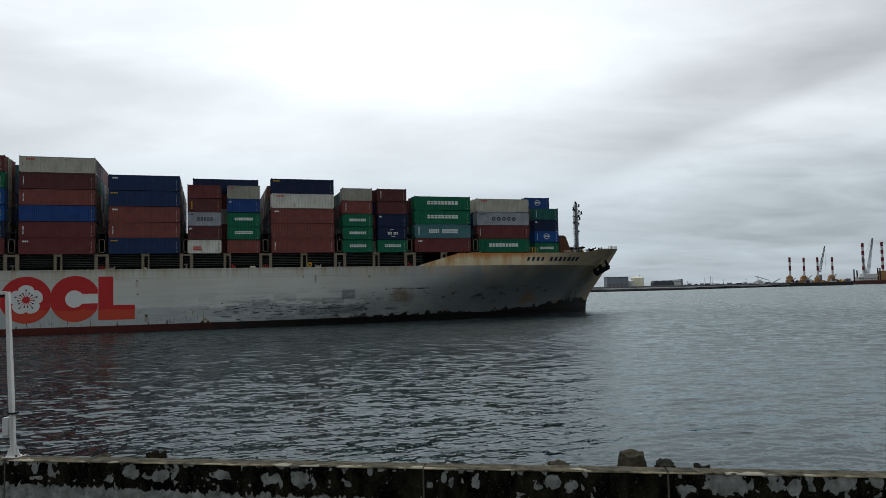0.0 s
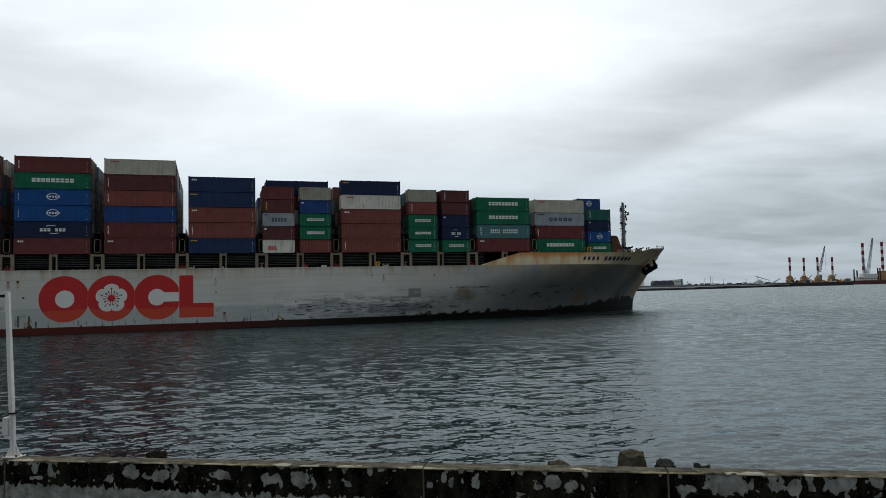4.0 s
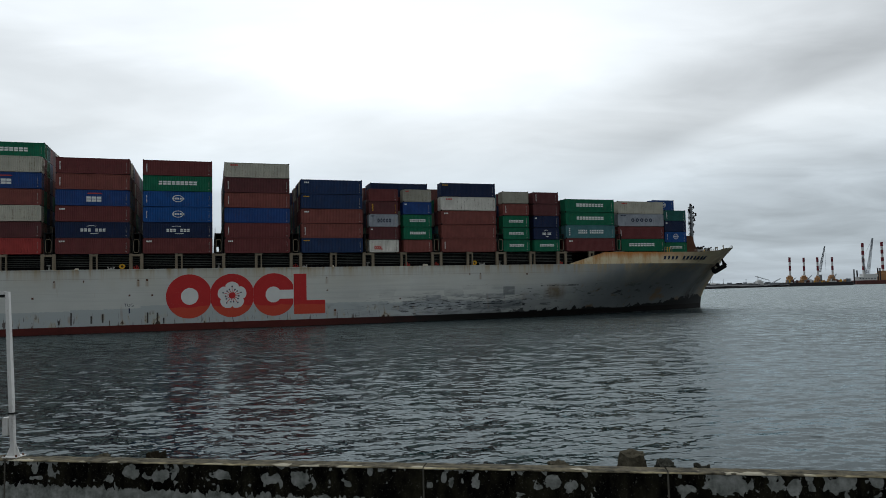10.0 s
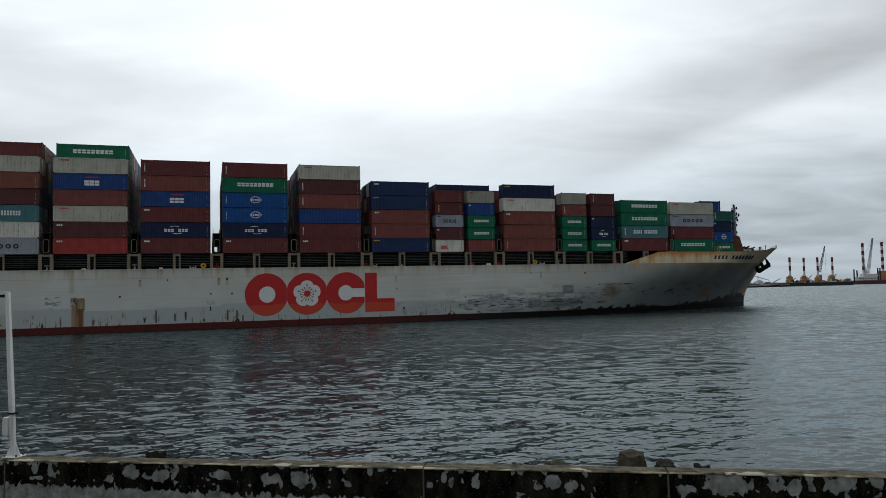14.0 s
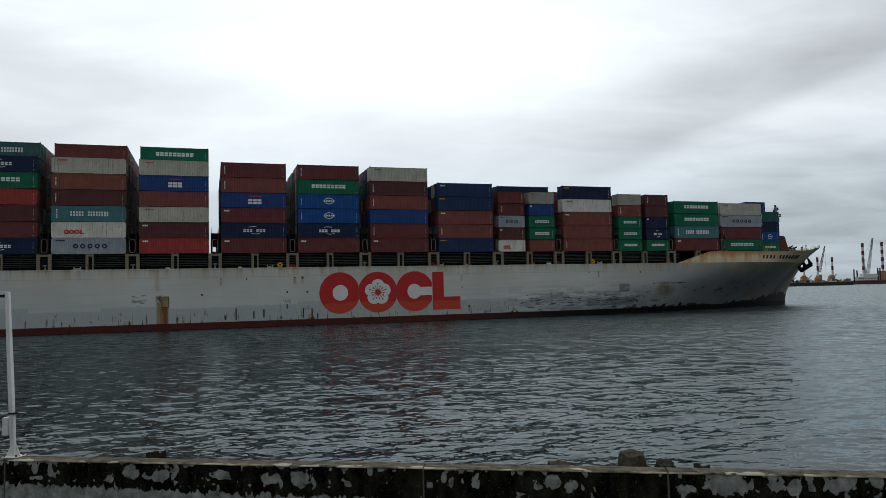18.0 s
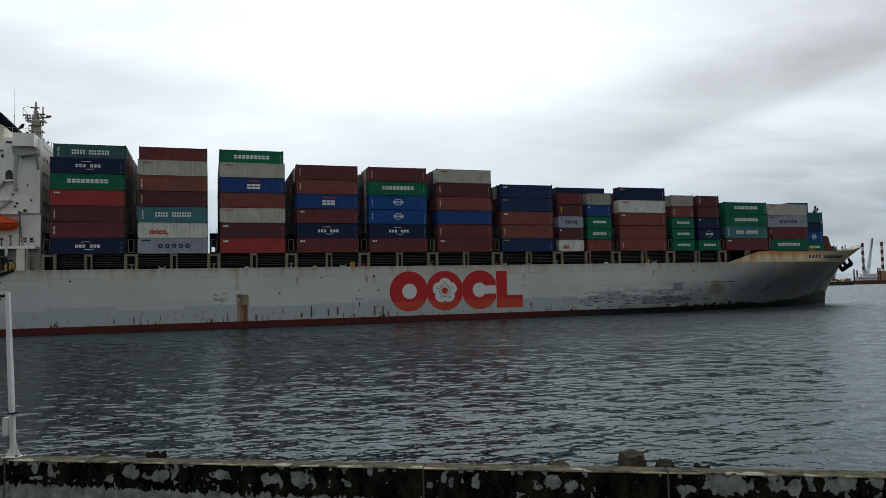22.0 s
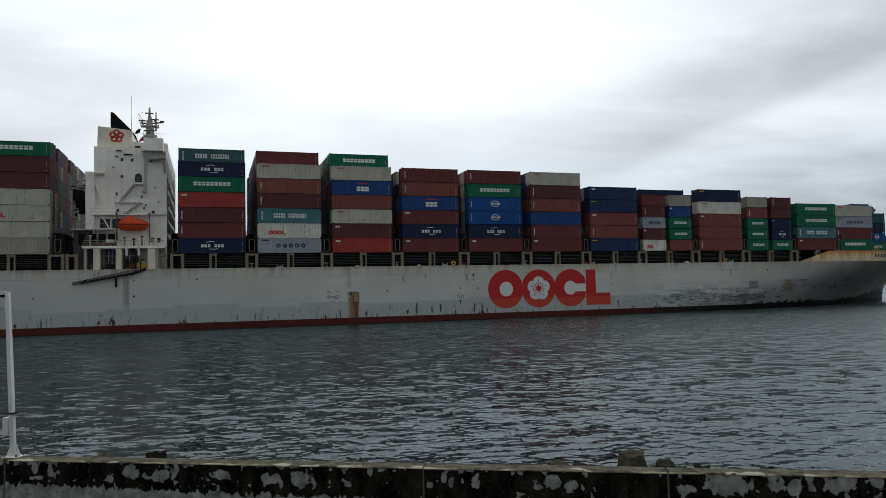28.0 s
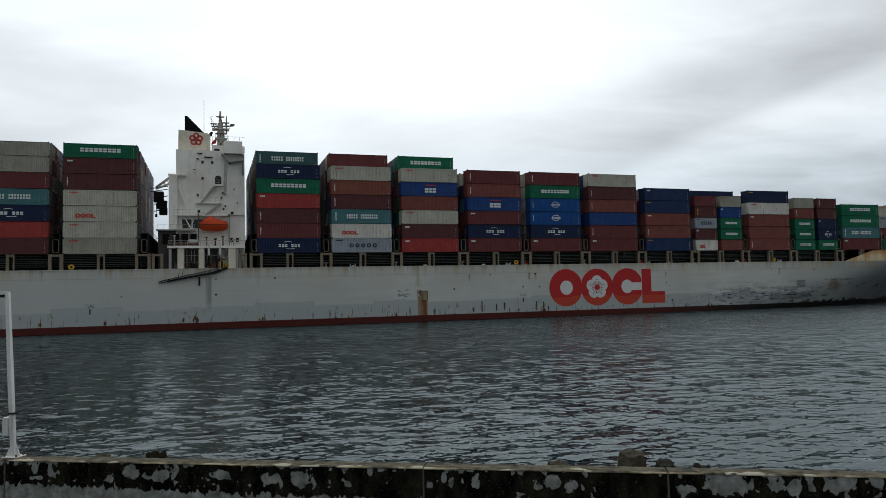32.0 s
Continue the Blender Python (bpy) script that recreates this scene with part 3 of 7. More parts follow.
MORTAR = rough_stone("joint_mortar", (0.02, 0.019, 0.016), (0.20, 0.19, 0.16), 9.0)
FOAM = plain("white_foam", (0.55, 0.57, 0.57), 0.9, vary=0.2, scale=3.0)
ASPHALT = rough_stone("asphalt", (0.035, 0.035, 0.036), (0.07, 0.07, 0.07), 4.0)
POST_WHITE = paint("white_post_paint", (0.72, 0.72, 0.70), 0.45, amount=0.45, scale=2.0)
SHORE_ROCK = rough_stone("shore_rock", (0.006, 0.007, 0.008), (0.034, 0.036, 0.039), 0.25)
SHORE_WALL = rough_stone("shore_concrete", (0.10, 0.107, 0.112), (0.22, 0.23, 0.235), 0.12)
HAZE_GREY = plain("grey_cladding", (0.20, 0.225, 0.25), 0.7, vary=0.12, scale=0.2)
HAZE_DARK = plain("dark_roofing", (0.075, 0.09, 0.105), 0.8, vary=0.2, scale=0.3)
TANK_CREAM = plain("cream_tank_paint", (0.80, 0.76, 0.58), 0.5, vary=0.08, scale=0.2)
FAR_WHITE = plain("white_plant_paint", (0.60, 0.61, 0.60), 0.5, vary=0.1, scale=0.4)
FAR_ORANGE = plain("orange_plant_paint", (0.38, 0.205, 0.09), 0.6, vary=0.25, scale=0.5)
FAR_RED = plain("red_band_paint", (0.17, 0.022, 0.034), 0.5, vary=0.15, scale=0.4)
FAR_STEEL = plain("grey_lattice_steel", (0.20, 0.22, 0.24), 0.6, vary=0.15, scale=0.5)
BARGE_DARK = plain("dark_barge_steel", (0.035, 0.034, 0.036), 0.7, vary=0.3, scale=0.2)
BARGE_RED = plain("oxide_red_barge_steel", (0.10, 0.040, 0.036), 0.7, vary=0.3, scale=0.2)


# ---- mesh helpers ----
def part(name, bm, material, parent=None, label=""):
    """Links a bmesh (or a mesh) as one object, under a thing or part if one is given."""
    if isinstance(bm, bmesh.types.BMesh):
        me = bpy.data.meshes.new(name)
        bm.to_mesh(me)
        bm.free()
    else:
        me = bm
    if len(me.materials) == 0:
        me.materials.append(material)
    ob = new(name, me)
    if me.materials[0] != material:
        ob.material_slots[0].link = "OBJECT"
        ob.material_slots[0].material = material
    ob.parent = parent
    if label:
        ob["label"] = label
    return ob


def thing(name, m, label, category, group="", kind=""):
    ob = new(name)
    ob.empty_display_size = 0.3
    ob.matrix_world = m
    return tagged(ob, label, category, group, kind)


def box(bm, x0, x1, y0, y1, z0, z1):
    v = [bm.verts.new(p) for p in ((x0, y0, z0), (x1, y0, z0), (x1, y1, z0), (x0, y1, z0), (x0, y0, z1), (x1, y0, z1), (x1, y1, z1), (x0, y1, z1))]
    for f in ((3, 2, 1, 0), (4, 5, 6, 7), (0, 1, 5, 4), (1, 2, 6, 5), (2, 3, 7, 6), (3, 0, 4, 7)):
        bm.faces.new([v[i] for i in f])
    return bm


def rod(bm, a, b, r, n=8, r2=None):
    a, b = Vector(a), Vector(b)
    d = (b - a).normalized()
    s = d.cross(Vector((0, 0, 1)) if abs(d.z) < 0.9 else Vector((1, 0, 0))).normalized()
    q = d.cross(s)
    r2 = r if r2 is None else r2
    ring = [[bm.verts.new(p + (s * math.cos(2 * math.pi * i / n) + q * math.sin(2 * math.pi * i / n)) * rr) for i in range(n)] for p, rr in ((a, r), (b, r2))]
    for i in range(n):
        j = (i + 1) % n
        bm.faces.new((ring[0][i], ring[0][j], ring[1][j], ring[1][i]))
    bm.faces.new(ring[0][::-1])
    bm.faces.new(ring[1])
    return bm


def beam(bm, a, b, w, h):
    """A square bar from a to b: w across, h upright."""
    a, b = Vector(a), Vector(b)
    d = (b - a).normalized()
    s = d.cross(Vector((0, 0, 1)) if abs(d.z) < 0.95 else Vector((0, 1, 0))).normalized() * (w / 2)
    q = d.cross(s).normalized() * (h / 2)
    v = [bm.verts.new(p + i * s + j * q) for p in (a, b) for i, j in ((-1, -1), (1, -1), (1, 1), (-1, 1))]
    for f in ((0, 1, 2, 3), (7, 6, 5, 4), (0, 4, 5, 1), (1, 5, 6, 2), (2, 6, 7, 3), (3, 7, 4, 0)):
        bm.faces.new([v[i] for i in f])
    return bm


def slab(bm, outline, y0, y1):
    """An outline of (x, z) points, made solid from y0 to y1."""
    a = [bm.verts.new((x, y0, z)) for x, z in outline]
    b = [bm.verts.new((x, y1, z)) for x, z in outline]
    n = len(a)
    bm.faces.new(a)
    bm.faces.new(b[::-1])
    for i in range(n):
        bm.faces.new((a[i], b[i], b[(i + 1) % n], a[(i + 1) % n]))
    bmesh.ops.recalc_face_normals(bm, faces=bm.faces)
    return bm


def ring_slab(bm, cx, cz, rx, rz, hx, hz, y0, y1, n=40, a0=0.0, a1=2 * math.pi):
    """A flat ring with depth; a part of one if the angles say so."""
    full = abs(a1 - a0 - 2 * math.pi) < 1e-6
    k = n if full else n + 1
    rows = []
    for i in range(k):
        a = a0 + (a1 - a0) * i / n
        c, s = math.cos(a), math.sin(a)
        rows.append([bm.verts.new(p) for p in ((cx + rx * c, y0, cz + rz * s), (cx + hx * c, y0, cz + hz * s), (cx + hx * c, y1, cz + hz * s), (cx + rx * c, y1, cz + rz * s))])
    for i in range(n):
        p, q = rows[i], rows[(i + 1) % k]
        for j in range(4):
            bm.faces.new((p[j], q[j], q[(j + 1) % 4], p[(j + 1) % 4]))
    bmesh.ops.recalc_face_normals(bm, faces=bm.faces)
    return bm


def oval(cx, cz, rx, rz, n=36):
    return [(cx + rx * math.cos(2 * math.pi * i / n), cz + rz * math.sin(2 * math.pi * i / n)) for i in range(n)]


def sheet(name, verts, faces, material, parent=None, label="", smooth=False):
    me = bpy.data.meshes.new(name)
    me.from_pydata(verts, [], faces)
    me.update()
    if smooth:
        me.shade_smooth()
    return part(name, me, material, parent, label)


def newbm():
    return bmesh.new()


# ---- sea ----
def build_sea():
    rng = np.random.RandomState(4)
    rad = np.concatenate([np.geomspace(7, 24, 30)[:-1], np.geomspace(24, 170, 1000)[:-1], np.geomspace(170, 420, 110)[:-1], np.geomspace(420, 4800, 50)])
    ang = np.concatenate([np.linspace(-100, -36, 17)[:-1], np.linspace(-36, 36, 620), np.linspace(36, 100, 17)[1:]])
    r, a = np.meshgrid(rad, np.radians(ang), indexing="ij")
    x, y = r * np.sin(a), r * np.cos(a)
    cell = np.gradient(rad)[:, None] + 0 * a
    z = np.zeros_like(x)
    wind = radians(-76)
    for i in range(72):
        lam = 0.42 * (4.4 / 0.42) ** (i / 71.0)
        th = wind + rng.normal(0, 0.55)
        amp = 0.0019 * lam * rng.uniform(0.6, 1.4) * min(1.0, 1.0 / lam) ** 0.8
        weight = np.clip(lam / (2.4 * cell) - 0.6, 0, 1)
        ph = (x * math.cos(th) + y * math.sin(th)) * 2 * math.pi / lam + rng.uniform(0, 6.28)
        z += amp * weight * (np.sin(ph) + 0.33 * np.cos(2 * ph))
    patch = 0.85 + 0.45 * np.sin(x * 0.061 + 1.3) * np.sin(y * 0.047 + x * 0.013)
    z *= patch
    nr, na = x.shape
    verts = np.stack([x, y, z], -1).reshape(-1, 3)
    i, j = np.meshgrid(np.arange(nr - 1), np.arange(na - 1), indexing="ij")
    k = (i * na + j).ravel()
    faces = np.stack([k, k + 1, k + na + 1, k + na], 1)
    me = bpy.data.meshes.new("water")
    me.vertices.add(len(verts))
    me.vertices.foreach_set("co", verts.ravel())
    me.loops.add(faces.size)
    me.loops.foreach_set("vertex_index", faces.ravel())
    me.polygons.add(len(faces))
    me.polygons.foreach_set("loop_start", np.arange(0, faces.size, 4))
    me.update(calc_edges=True)
    me.validate()
    me.shade_smooth()
    return tagged(part("water", me, WATER), "dark grey-green rippled harbour water", "water", kind="structure")


sea = build_sea()

# ---- quay: ground, parapet wall, armour slope ----
WALL = pose(-0.42, 12.35, 3.75, 0, 0, -9.47)
bm = newbm()
box(bm, -60, 60, -60, 0.0, -1.2, -1.15)
tagged(part("ground", bm, ASPHALT), "worn grey asphalt promenade behind the parapet", "ground", kind="structure").matrix_world = WALL
wall = thing("wall_parapet", WALL, "low concrete parapet with flaking black coating", "wall", kind="structure")
for i in (-9, -7, -5, -4, -2, 0, 1, 2, 3, 5, 7):
    x0 = i * 3.98 + 0.012
    x1 = {-9: -7, -7: -5, -5: -4, -4: -2, -2: 0, 0: 1, 1: 2, 2: 3, 3: 5, 5: 7, 7: 9}[i] * 3.98 - 0.012
    bm = newbm()
    box(bm, x0, x1, 0.012, 0.34, -1.15, -0.026)
    bmesh.ops.bevel(bm, geom=bm.edges[:], offset=0.008, segments=1, affect="EDGES")
    part("wall_panel", bm, PARAPET, wall)
    bm = newbm()
    n = round((x1 - x0) / 0.11)
    rnd = random.Random(i * 7 + 3)
    top = []
    for k in range(n + 1):
        x = x0 + (x1 - x0) * k / n
        e = rnd.uniform(-0.016, 0.010)
        top.append([bm.verts.new(p) for p in ((x, e, -0.024), (x, e + 0.004, -0.010 + rnd.uniform(-0.006, 0.002)), (x, 0.02 + rnd.uniform(0, 0.012), rnd.uniform(-0.004, 0.003)), (x, 0.335, rnd.uniform(-0.006, 0.003)), (x, 0.352, -0.024))])
    for p, q in zip(top, top[1:]):
        for j in range(5):
            bm.faces.new((p[j], p[(j + 1) % 5], q[(j + 1) % 5], q[j]))
    bm.faces.new(top[0][::-1])
    bm.faces.new(top[-1])
    bmesh.ops.recalc_face_normals(bm, faces=bm.faces)
    part("coping", bm, COPING, wall, "stained pale concrete coping")
    bm = newbm()
    box(bm, x0 - 0.024, x0 + 0.004, 0.008, 0.3, -1.15, -0.028)
    part("joint_filler", bm, MORTAR, wall)

bm = newbm()
prof = [(0.34, -1.3), (1.2, -1.5), (3.2, -2.4), (5.4, -3.5), (7.5, -4.6), (9.0, -5.4)]
rnd = random.Random(5)
rows = []
for k in range(160):
    x = -60 + k * 0.75
    rows.append([bm.verts.new((x + rnd.uniform(-.2, .2), y + rnd.uniform(-.2, .2) * (j > 0), z + rnd.uniform(-.18, .18) * (j > 0))) for j, (y, z) in enumerate(prof)])
for p, q in zip(rows, rows[1:]):
    for j in range(len(prof) - 1):
        bm.faces.new((p[j], q[j], q[j + 1], p[j + 1]))
slope = tagged(part("armour_slope", bm, WET_ROCK), "dark wet rubble slope below the parapet", "ground", kind="structure")
slope.matrix_world = WALL


def armour_block(x, y, top, size, turn, mat, label, seed, jag=1.3, dome=0.38):
    """A worn, angular block that lies on the slope."""
    bm = newbm()
    bmesh.ops.create_cube(bm, size=1.0)
    bmesh.ops.subdivide_edges(bm, edges=bm.edges[:], cuts=17, use_grid_fill=True)
    for v in bm.verts:
        p = v.co.copy()
        r = max(abs(p.x), abs(p.y), abs(p.z)) / max(p.length, 1e-6)
        p *= (1.1 - dome) + (dome - 0.1) * r ** 0.5 if r else 1.0
        p.z = 0.5 - max(0.5 - p.z, 0.0) ** 1.8
        s = Vector((p.x * size[0], p.y * size[1], p.z * size[2]))
        q = s * 2.6 + Vector((seed * 7.1, seed * 3.3, 0))
        d = noise.noise(q) * 0.075 + noise.noise(q * 2.7) * 0.045 + noise.noise(q * 7.0) * 0.022
        s += Vector((p.x, p.y, p.z)).normalized() * d * jag
        up = min((0.5 - p.z) * size[2] / 0.42, 1.0)
        s.x = s.x * (1 - dome + dome * up) + 0.04 * (1 - up)
        s.y *= 0.7 + 0.3 * up
        v.co = s
    ob = part("armour_block", bm, mat)
    ob.matrix_world = pose(x, y, top - size[2] / 2, 4, -5, turn)
    return tagged(ob, label, "concrete block", "armour blocks behind the parapet")


armour_block(3.79, 15.0, 3.33, (0.44, 0.6, 1.9), 10, CONCRETE, "brown weathered concrete block with rough edges", 1, 0.85, 0.16)
armour_block(4.50, 15.05, 3.085, (0.47, 0.7, 1.7), -6, WET_ROCK, "dark rounded block beside a paler one", 2)
armour_block(5.17, 15.0, 2.985, (0.15, 0.3, 1.6), 30, WET_ROCK, "small jagged dark rock tip", 3, 2.2)
armour_block(5.36, 15.05, 2.975, (0.12, 0.3, 1.5), 10, WET_ROCK, "small jagged dark rock tip", 8, 2.2)
armour_block(-6.0, 15.2, 3.46, (0.56, 0.6, 2.2), 8, CRUST, "dark block crusted with rough growth", 4, 2.4)
armour_block(2.30, 15.0, 3.13, (0.52, 0.6, 1.8), 3, CONCRETE, "flat-topped concrete block barely above the wall", 5)
armour_block(-6.95, 14.8, 3.535, (0.55, 0.5, 2.0), 3, CONCRETE, "flat mossy concrete block beside the wall", 6)

# ---- white post on the parapet ----
post = thing("post", pose(-8.24, 13.9, 3.75, 0, 0, -9.47), "white steel post with a side arm and small box", "post")
bm = newbm()
box(bm, -0.16, 0.17, -0.13, 0.13, 0.0, 0.014)
part("base_plate", bm, POST_WHITE, post)
for sx, sy in ((-0.12, -0.09), (0.13, -0.09), (-0.12, 0.09), (0.13, 0.09)):
    bm = newbm()
    rod(bm, (sx, sy, 0.014), (sx, sy, 0.05), 0.016, 6)
    part("bolt", bm, RUST, post)
bm = newbm()
w = 0.040
v0 = [(-w, -w), (w, -w), (w, w), (-w, w)]
prev = None
for z, k in ((0.014, 1.05), (1.5, 1.0), (3.13, 0.95)):
    cur = [bm.verts.new((p[0] * k - 0.165 * z / 3.13, p[1] * k, z)) for p in v0]
    if prev:
        for i in range(4):
            bm.faces.new((prev[i], prev[(i + 1) % 4], cur[(i + 1) % 4], cur[i]))
    prev = cur
bm.faces.new(prev)
bmesh.ops.bevel(bm, geom=[e for e in bm.edges if abs((e.verts[0].co - e.verts[1].co).z) > 0.5], offset=0.01, segments=2, affect="EDGES")
part("pole", bm, POST_WHITE, post, "chipped white square pole")
for s in (-1, 1):
    bm = newbm()
    slab(bm, [(s * 0.05, 0.014), (s * 0.15, 0.014), (s * 0.05, 0.24)], -0.008, 0.008)
    part("gusset", bm, POST_WHITE, post)
bm = newbm()
box(bm, -1.5, -0.21, -0.04, 0.04, 3.08, 3.14)
part("arm", bm, POST_WHITE, post)
bm = newbm()
box(bm, -1.5, -0.22, -0.025, 0.025, 3.02, 3.075)
part("arm_rail", bm, STEEL_DARK, post)
bm = newbm()
box(bm, -0.20, -0.078, -0.07, 0.07, 0.40, 0.74)
bmesh.ops.bevel(bm, geom=bm.edges[:], offset=0.012, segments=2, affect="EDGES")
part("junction_box", bm, POST_WHITE, post, "small white junction box")
bm = newbm()
box(bm, -0.085, 0.045, -0.062, 0.062, 0.80, 0.83)
part("clamp", bm, STEEL_DARK, post)

# ---- the ship: place and way ----
HEAD, OFF = 17.92, 152.29
WAY = [(0, -0.12), (2, 6.74), (5, 17.3), (8, 27.9), (11, 38.55), (14, 49.26), (17, 60.01), (20, 70.8), (23, 81.62), (26, 92.46), (29, 103.32), (32, 114.2)]
CH, SH = math.cos(radians(HEAD)), math.sin(radians(HEAD))


def ship_pose(s):
    return pose(CH * s, OFF + SH * s, 0, 0, 0, HEAD)


BEAM2, DECK = 21.4, 11.62


def stem(z):
    return 45.2 + 0.735 * math.log(1 + math.exp(max(z, 0.0) - 3.3)) + 0.06 * max(z - 5.0, 0.0) + 0.3 * math.sin(math.pi * min(max((z - 4.0) / 12.0, 0.0), 1.0))


def half_beam(u, z):
    if z > DECK:
        k = min(max((u - 18.0) / 20.0, 0.0), 1.0)
        z = DECK + (z - DECK) * k * k * (3 - 2 * k)
    f = min(max(z / 14.0, 0.0), 1.15)
    entry = 88.0 + (33.0 - 88.0) * (f if f < 1.0 else f ** 0.75)
    n = 1.75 + 0.55 * f
    x = min(max((stem(z) - u) / entry, 0.0), 1.0)
    b = BEAM2 * (1 - (1 - x) ** n)
    if u < -215:
        b *= 1 - 0.25 * ((-215 - u) / 55.0) ** 2 * (1 - 0.5 * f)
    return b


def side(u, z):
    """How far inboard the near side is."""
    return BEAM2 - half_beam(u, z)


def sheer(u):
    if u <= -5.5:
        return DECK
    if u < -0.4:
        return DECK + 2.43 * (u + 5.5) / 5.1
    k = min(max((u - 36.6) / 2.6, 0.0), 1.0)
    return 14.3 + 0.3 * min(max((u - 30.0) / 7.0, 0.0), 1.0) + 0.62 * k * k * (3 - 2 * k) + 0.6 * min(max((u - 38.6) / 12.0, 0.0), 1.0)


STATIONS = [-270, -255, -235, -215, -190, -160, -130, -105, -85, -60]
FORE = [1 - (1 - i / 34.0) ** 1.7 for i in range(1, 35)]


def hull_grid(levels, u_from=None):
    """Rows of points along both sides for a list of functions u -> z."""
    verts, faces = [], []
    cols = None
    for s in (1, -1):
        base = len(verts)
        rows = []
        for lv in levels:
            row = []
            if u_from is None:
                us = [(u, None) for u in STATIONS] + [(None, t) for t in FORE]
            else:
                us = [(u_from, None)] + [(None, t) for t in FORE if -60 + t * 103 > u_from + 0.3]
            for u, t in us:
                if u is None:
                    z = lv(-60 + t * 110)
                    u = -60 + (stem(z) + 60) * t
                z = lv(u)
                row.append((u, BEAM2 - s * half_beam(u, z), z))
            rows.append(row)
        cols = len(rows[0])
        for row in rows:
            verts += row
        for i in range(len(rows) - 1):
            for j in range(cols - 1):
                k = base + i * cols + j
                f = (k, k + 1, k + cols + 1, k + cols)
                faces.append(f if s == 1 else f[::-1])
    return verts, faces


def flat(z):
    return lambda u: z


ship = thing("container_ship", ship_pose(0.0), "large white container ship with rusty hull and stacked cargo", "ship")
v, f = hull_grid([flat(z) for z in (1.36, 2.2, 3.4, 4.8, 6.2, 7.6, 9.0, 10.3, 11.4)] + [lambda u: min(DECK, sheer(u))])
sheet("hull", v, f, HULL, ship, "weathered white hull plating with grey patches and painted bow shade", True)
v, f = hull_grid([flat(z) for z in (-4.0, -1.5, 0.0, 0.7, 1.36)])
sheet("boot_topping", v, f, BOOT, ship, "dull red paint band at the waterline", True)
BW = -5.3
v, f = hull_grid([lambda u: min(sheer(u), DECK) , lambda u: DECK + (sheer(u) - DECK) * 0.33, lambda u: DECK + (sheer(u) - DECK) * 0.67, lambda u: sheer(u)], BW)
sheet("bulwark", v, f, BULWARK, ship, "rust-streaked cream bow bulwark", True)
# decks
for name, z, u0, u1 in (("main_deck", 11.55, -270, 2), ("forecastle_deck", 13.5, 2, 50)):
    vv, ff = [], []
    us = np.linspace(u0, u1, 40)
    for u in us:
        b = max(half_beam(u, z) - 0.05, 0.02)
        vv += [(u, BEAM2 - b, z), (u, BEAM2 + b, z)]
    for i in range(39):
        ff.append((2 * i, 2 * i + 2, 2 * i + 3, 2 * i + 1))
    sheet(name, vv, ff, STEEL_DARK, ship)
bm = newbm()
box(bm, -270.2, -269.9, 6.5, 36.3, -2, DECK)
part("transom", bm, HULL, ship)
# rubbing strip along the sheer
bm = newbm()
box(bm, -268, BW - 0.2, -0.09, 0.02, DECK - 0.16, DECK + 0.03)
part("sheer_strake", bm, HULL, ship)

# emblem on the side: rings, a blossom and an angle
LY0, LY1 = -0.022, 0.01
R0, EZ = 4.16, 6.38
FX = -77.8
for cx, lo, hi in ((-85.6, -95.0, -81.74), (FX, -81.72, -73.9), (-69.95, -73.88, -66.22)):
    bm = newbm()
    slab(bm, [(min(max(px, lo), hi), pz) for px, pz in oval(cx, EZ, 4.12, R0, 64)], LY0, LY1)
    part("emblem_disc", bm, LOGO_RED, ship, "red painted emblem disc")
bm = newbm()
slab(bm, [(-66.12, 2.42), (-59.97, 2.42), (-59.97, 5.1), (-63.63, 5.1), (-63.63, 10.36), (-66.12, 10.36)], LY0, LY1)
part("emblem_angle", bm, LOGO_RED, ship, "red painted emblem angle")
WY0, WY1 = -0.045, -0.018
bm = newbm()
slab(bm, oval(-85.5, EZ, 1.56, 1.58), WY0, WY1)
part("emblem_centre", bm, LOGO_WHITE, ship, "white painted emblem centre")
bm = newbm()
pts = [(-70.05 + 1.5 * math.cos(a), EZ + 1.55 * math.sin(a)) for a in np.linspace(0.6, 2 * math.pi - 0.6, 30)]
slab(bm, pts + [(-66.2, 5.52), (-66.2, 7.25)], WY0, WY1)
part("emblem_centre", bm, LOGO_WHITE, ship, "white painted keyhole")
bm = newbm()
pts = []
for i in range(120):
    a = 2 * math.pi * i / 120
    r = 2.02 + 0.62 * abs(math.cos(2.5 * (a - math.pi / 2))) ** 0.55
    pts.append((FX + r * math.cos(a) * 1.03, EZ + r * math.sin(a)))
slab(bm, pts, WY0, WY1)
flower = part("emblem_blossom", bm, LOGO_WHITE, ship, "white five-petalled blossom")
bm = newbm()
slab(bm, oval(FX, EZ, 0.62, 0.6, 20), -0.06, -0.044)
for i in range(15):
    a = math.pi / 2 + 2 * math.pi * i / 15
    L = 1.75 if i % 3 == 0 else 1.25
    c, s_ = math.cos(a), math.sin(a)
    q = [(FX + 0.5 * c - 0.05 * s_, EZ + 0.5 * s_ + 0.05 * c), (FX + L * c - 0.05 * s_, EZ + L * s_ + 0.05 * c), (FX + L * c + 0.05 * s_, EZ + L * s_ - 0.05 * c), (FX + 0.5 * c + 0.05 * s_, EZ + 0.5 * s_ - 0.05 * c)]
    slab(bm, q, -0.058, -0.046)
tagged(part("stamens", bm, LOGO_RED, flower, "red painted stamens"), kind="stuff")
bm = newbm()
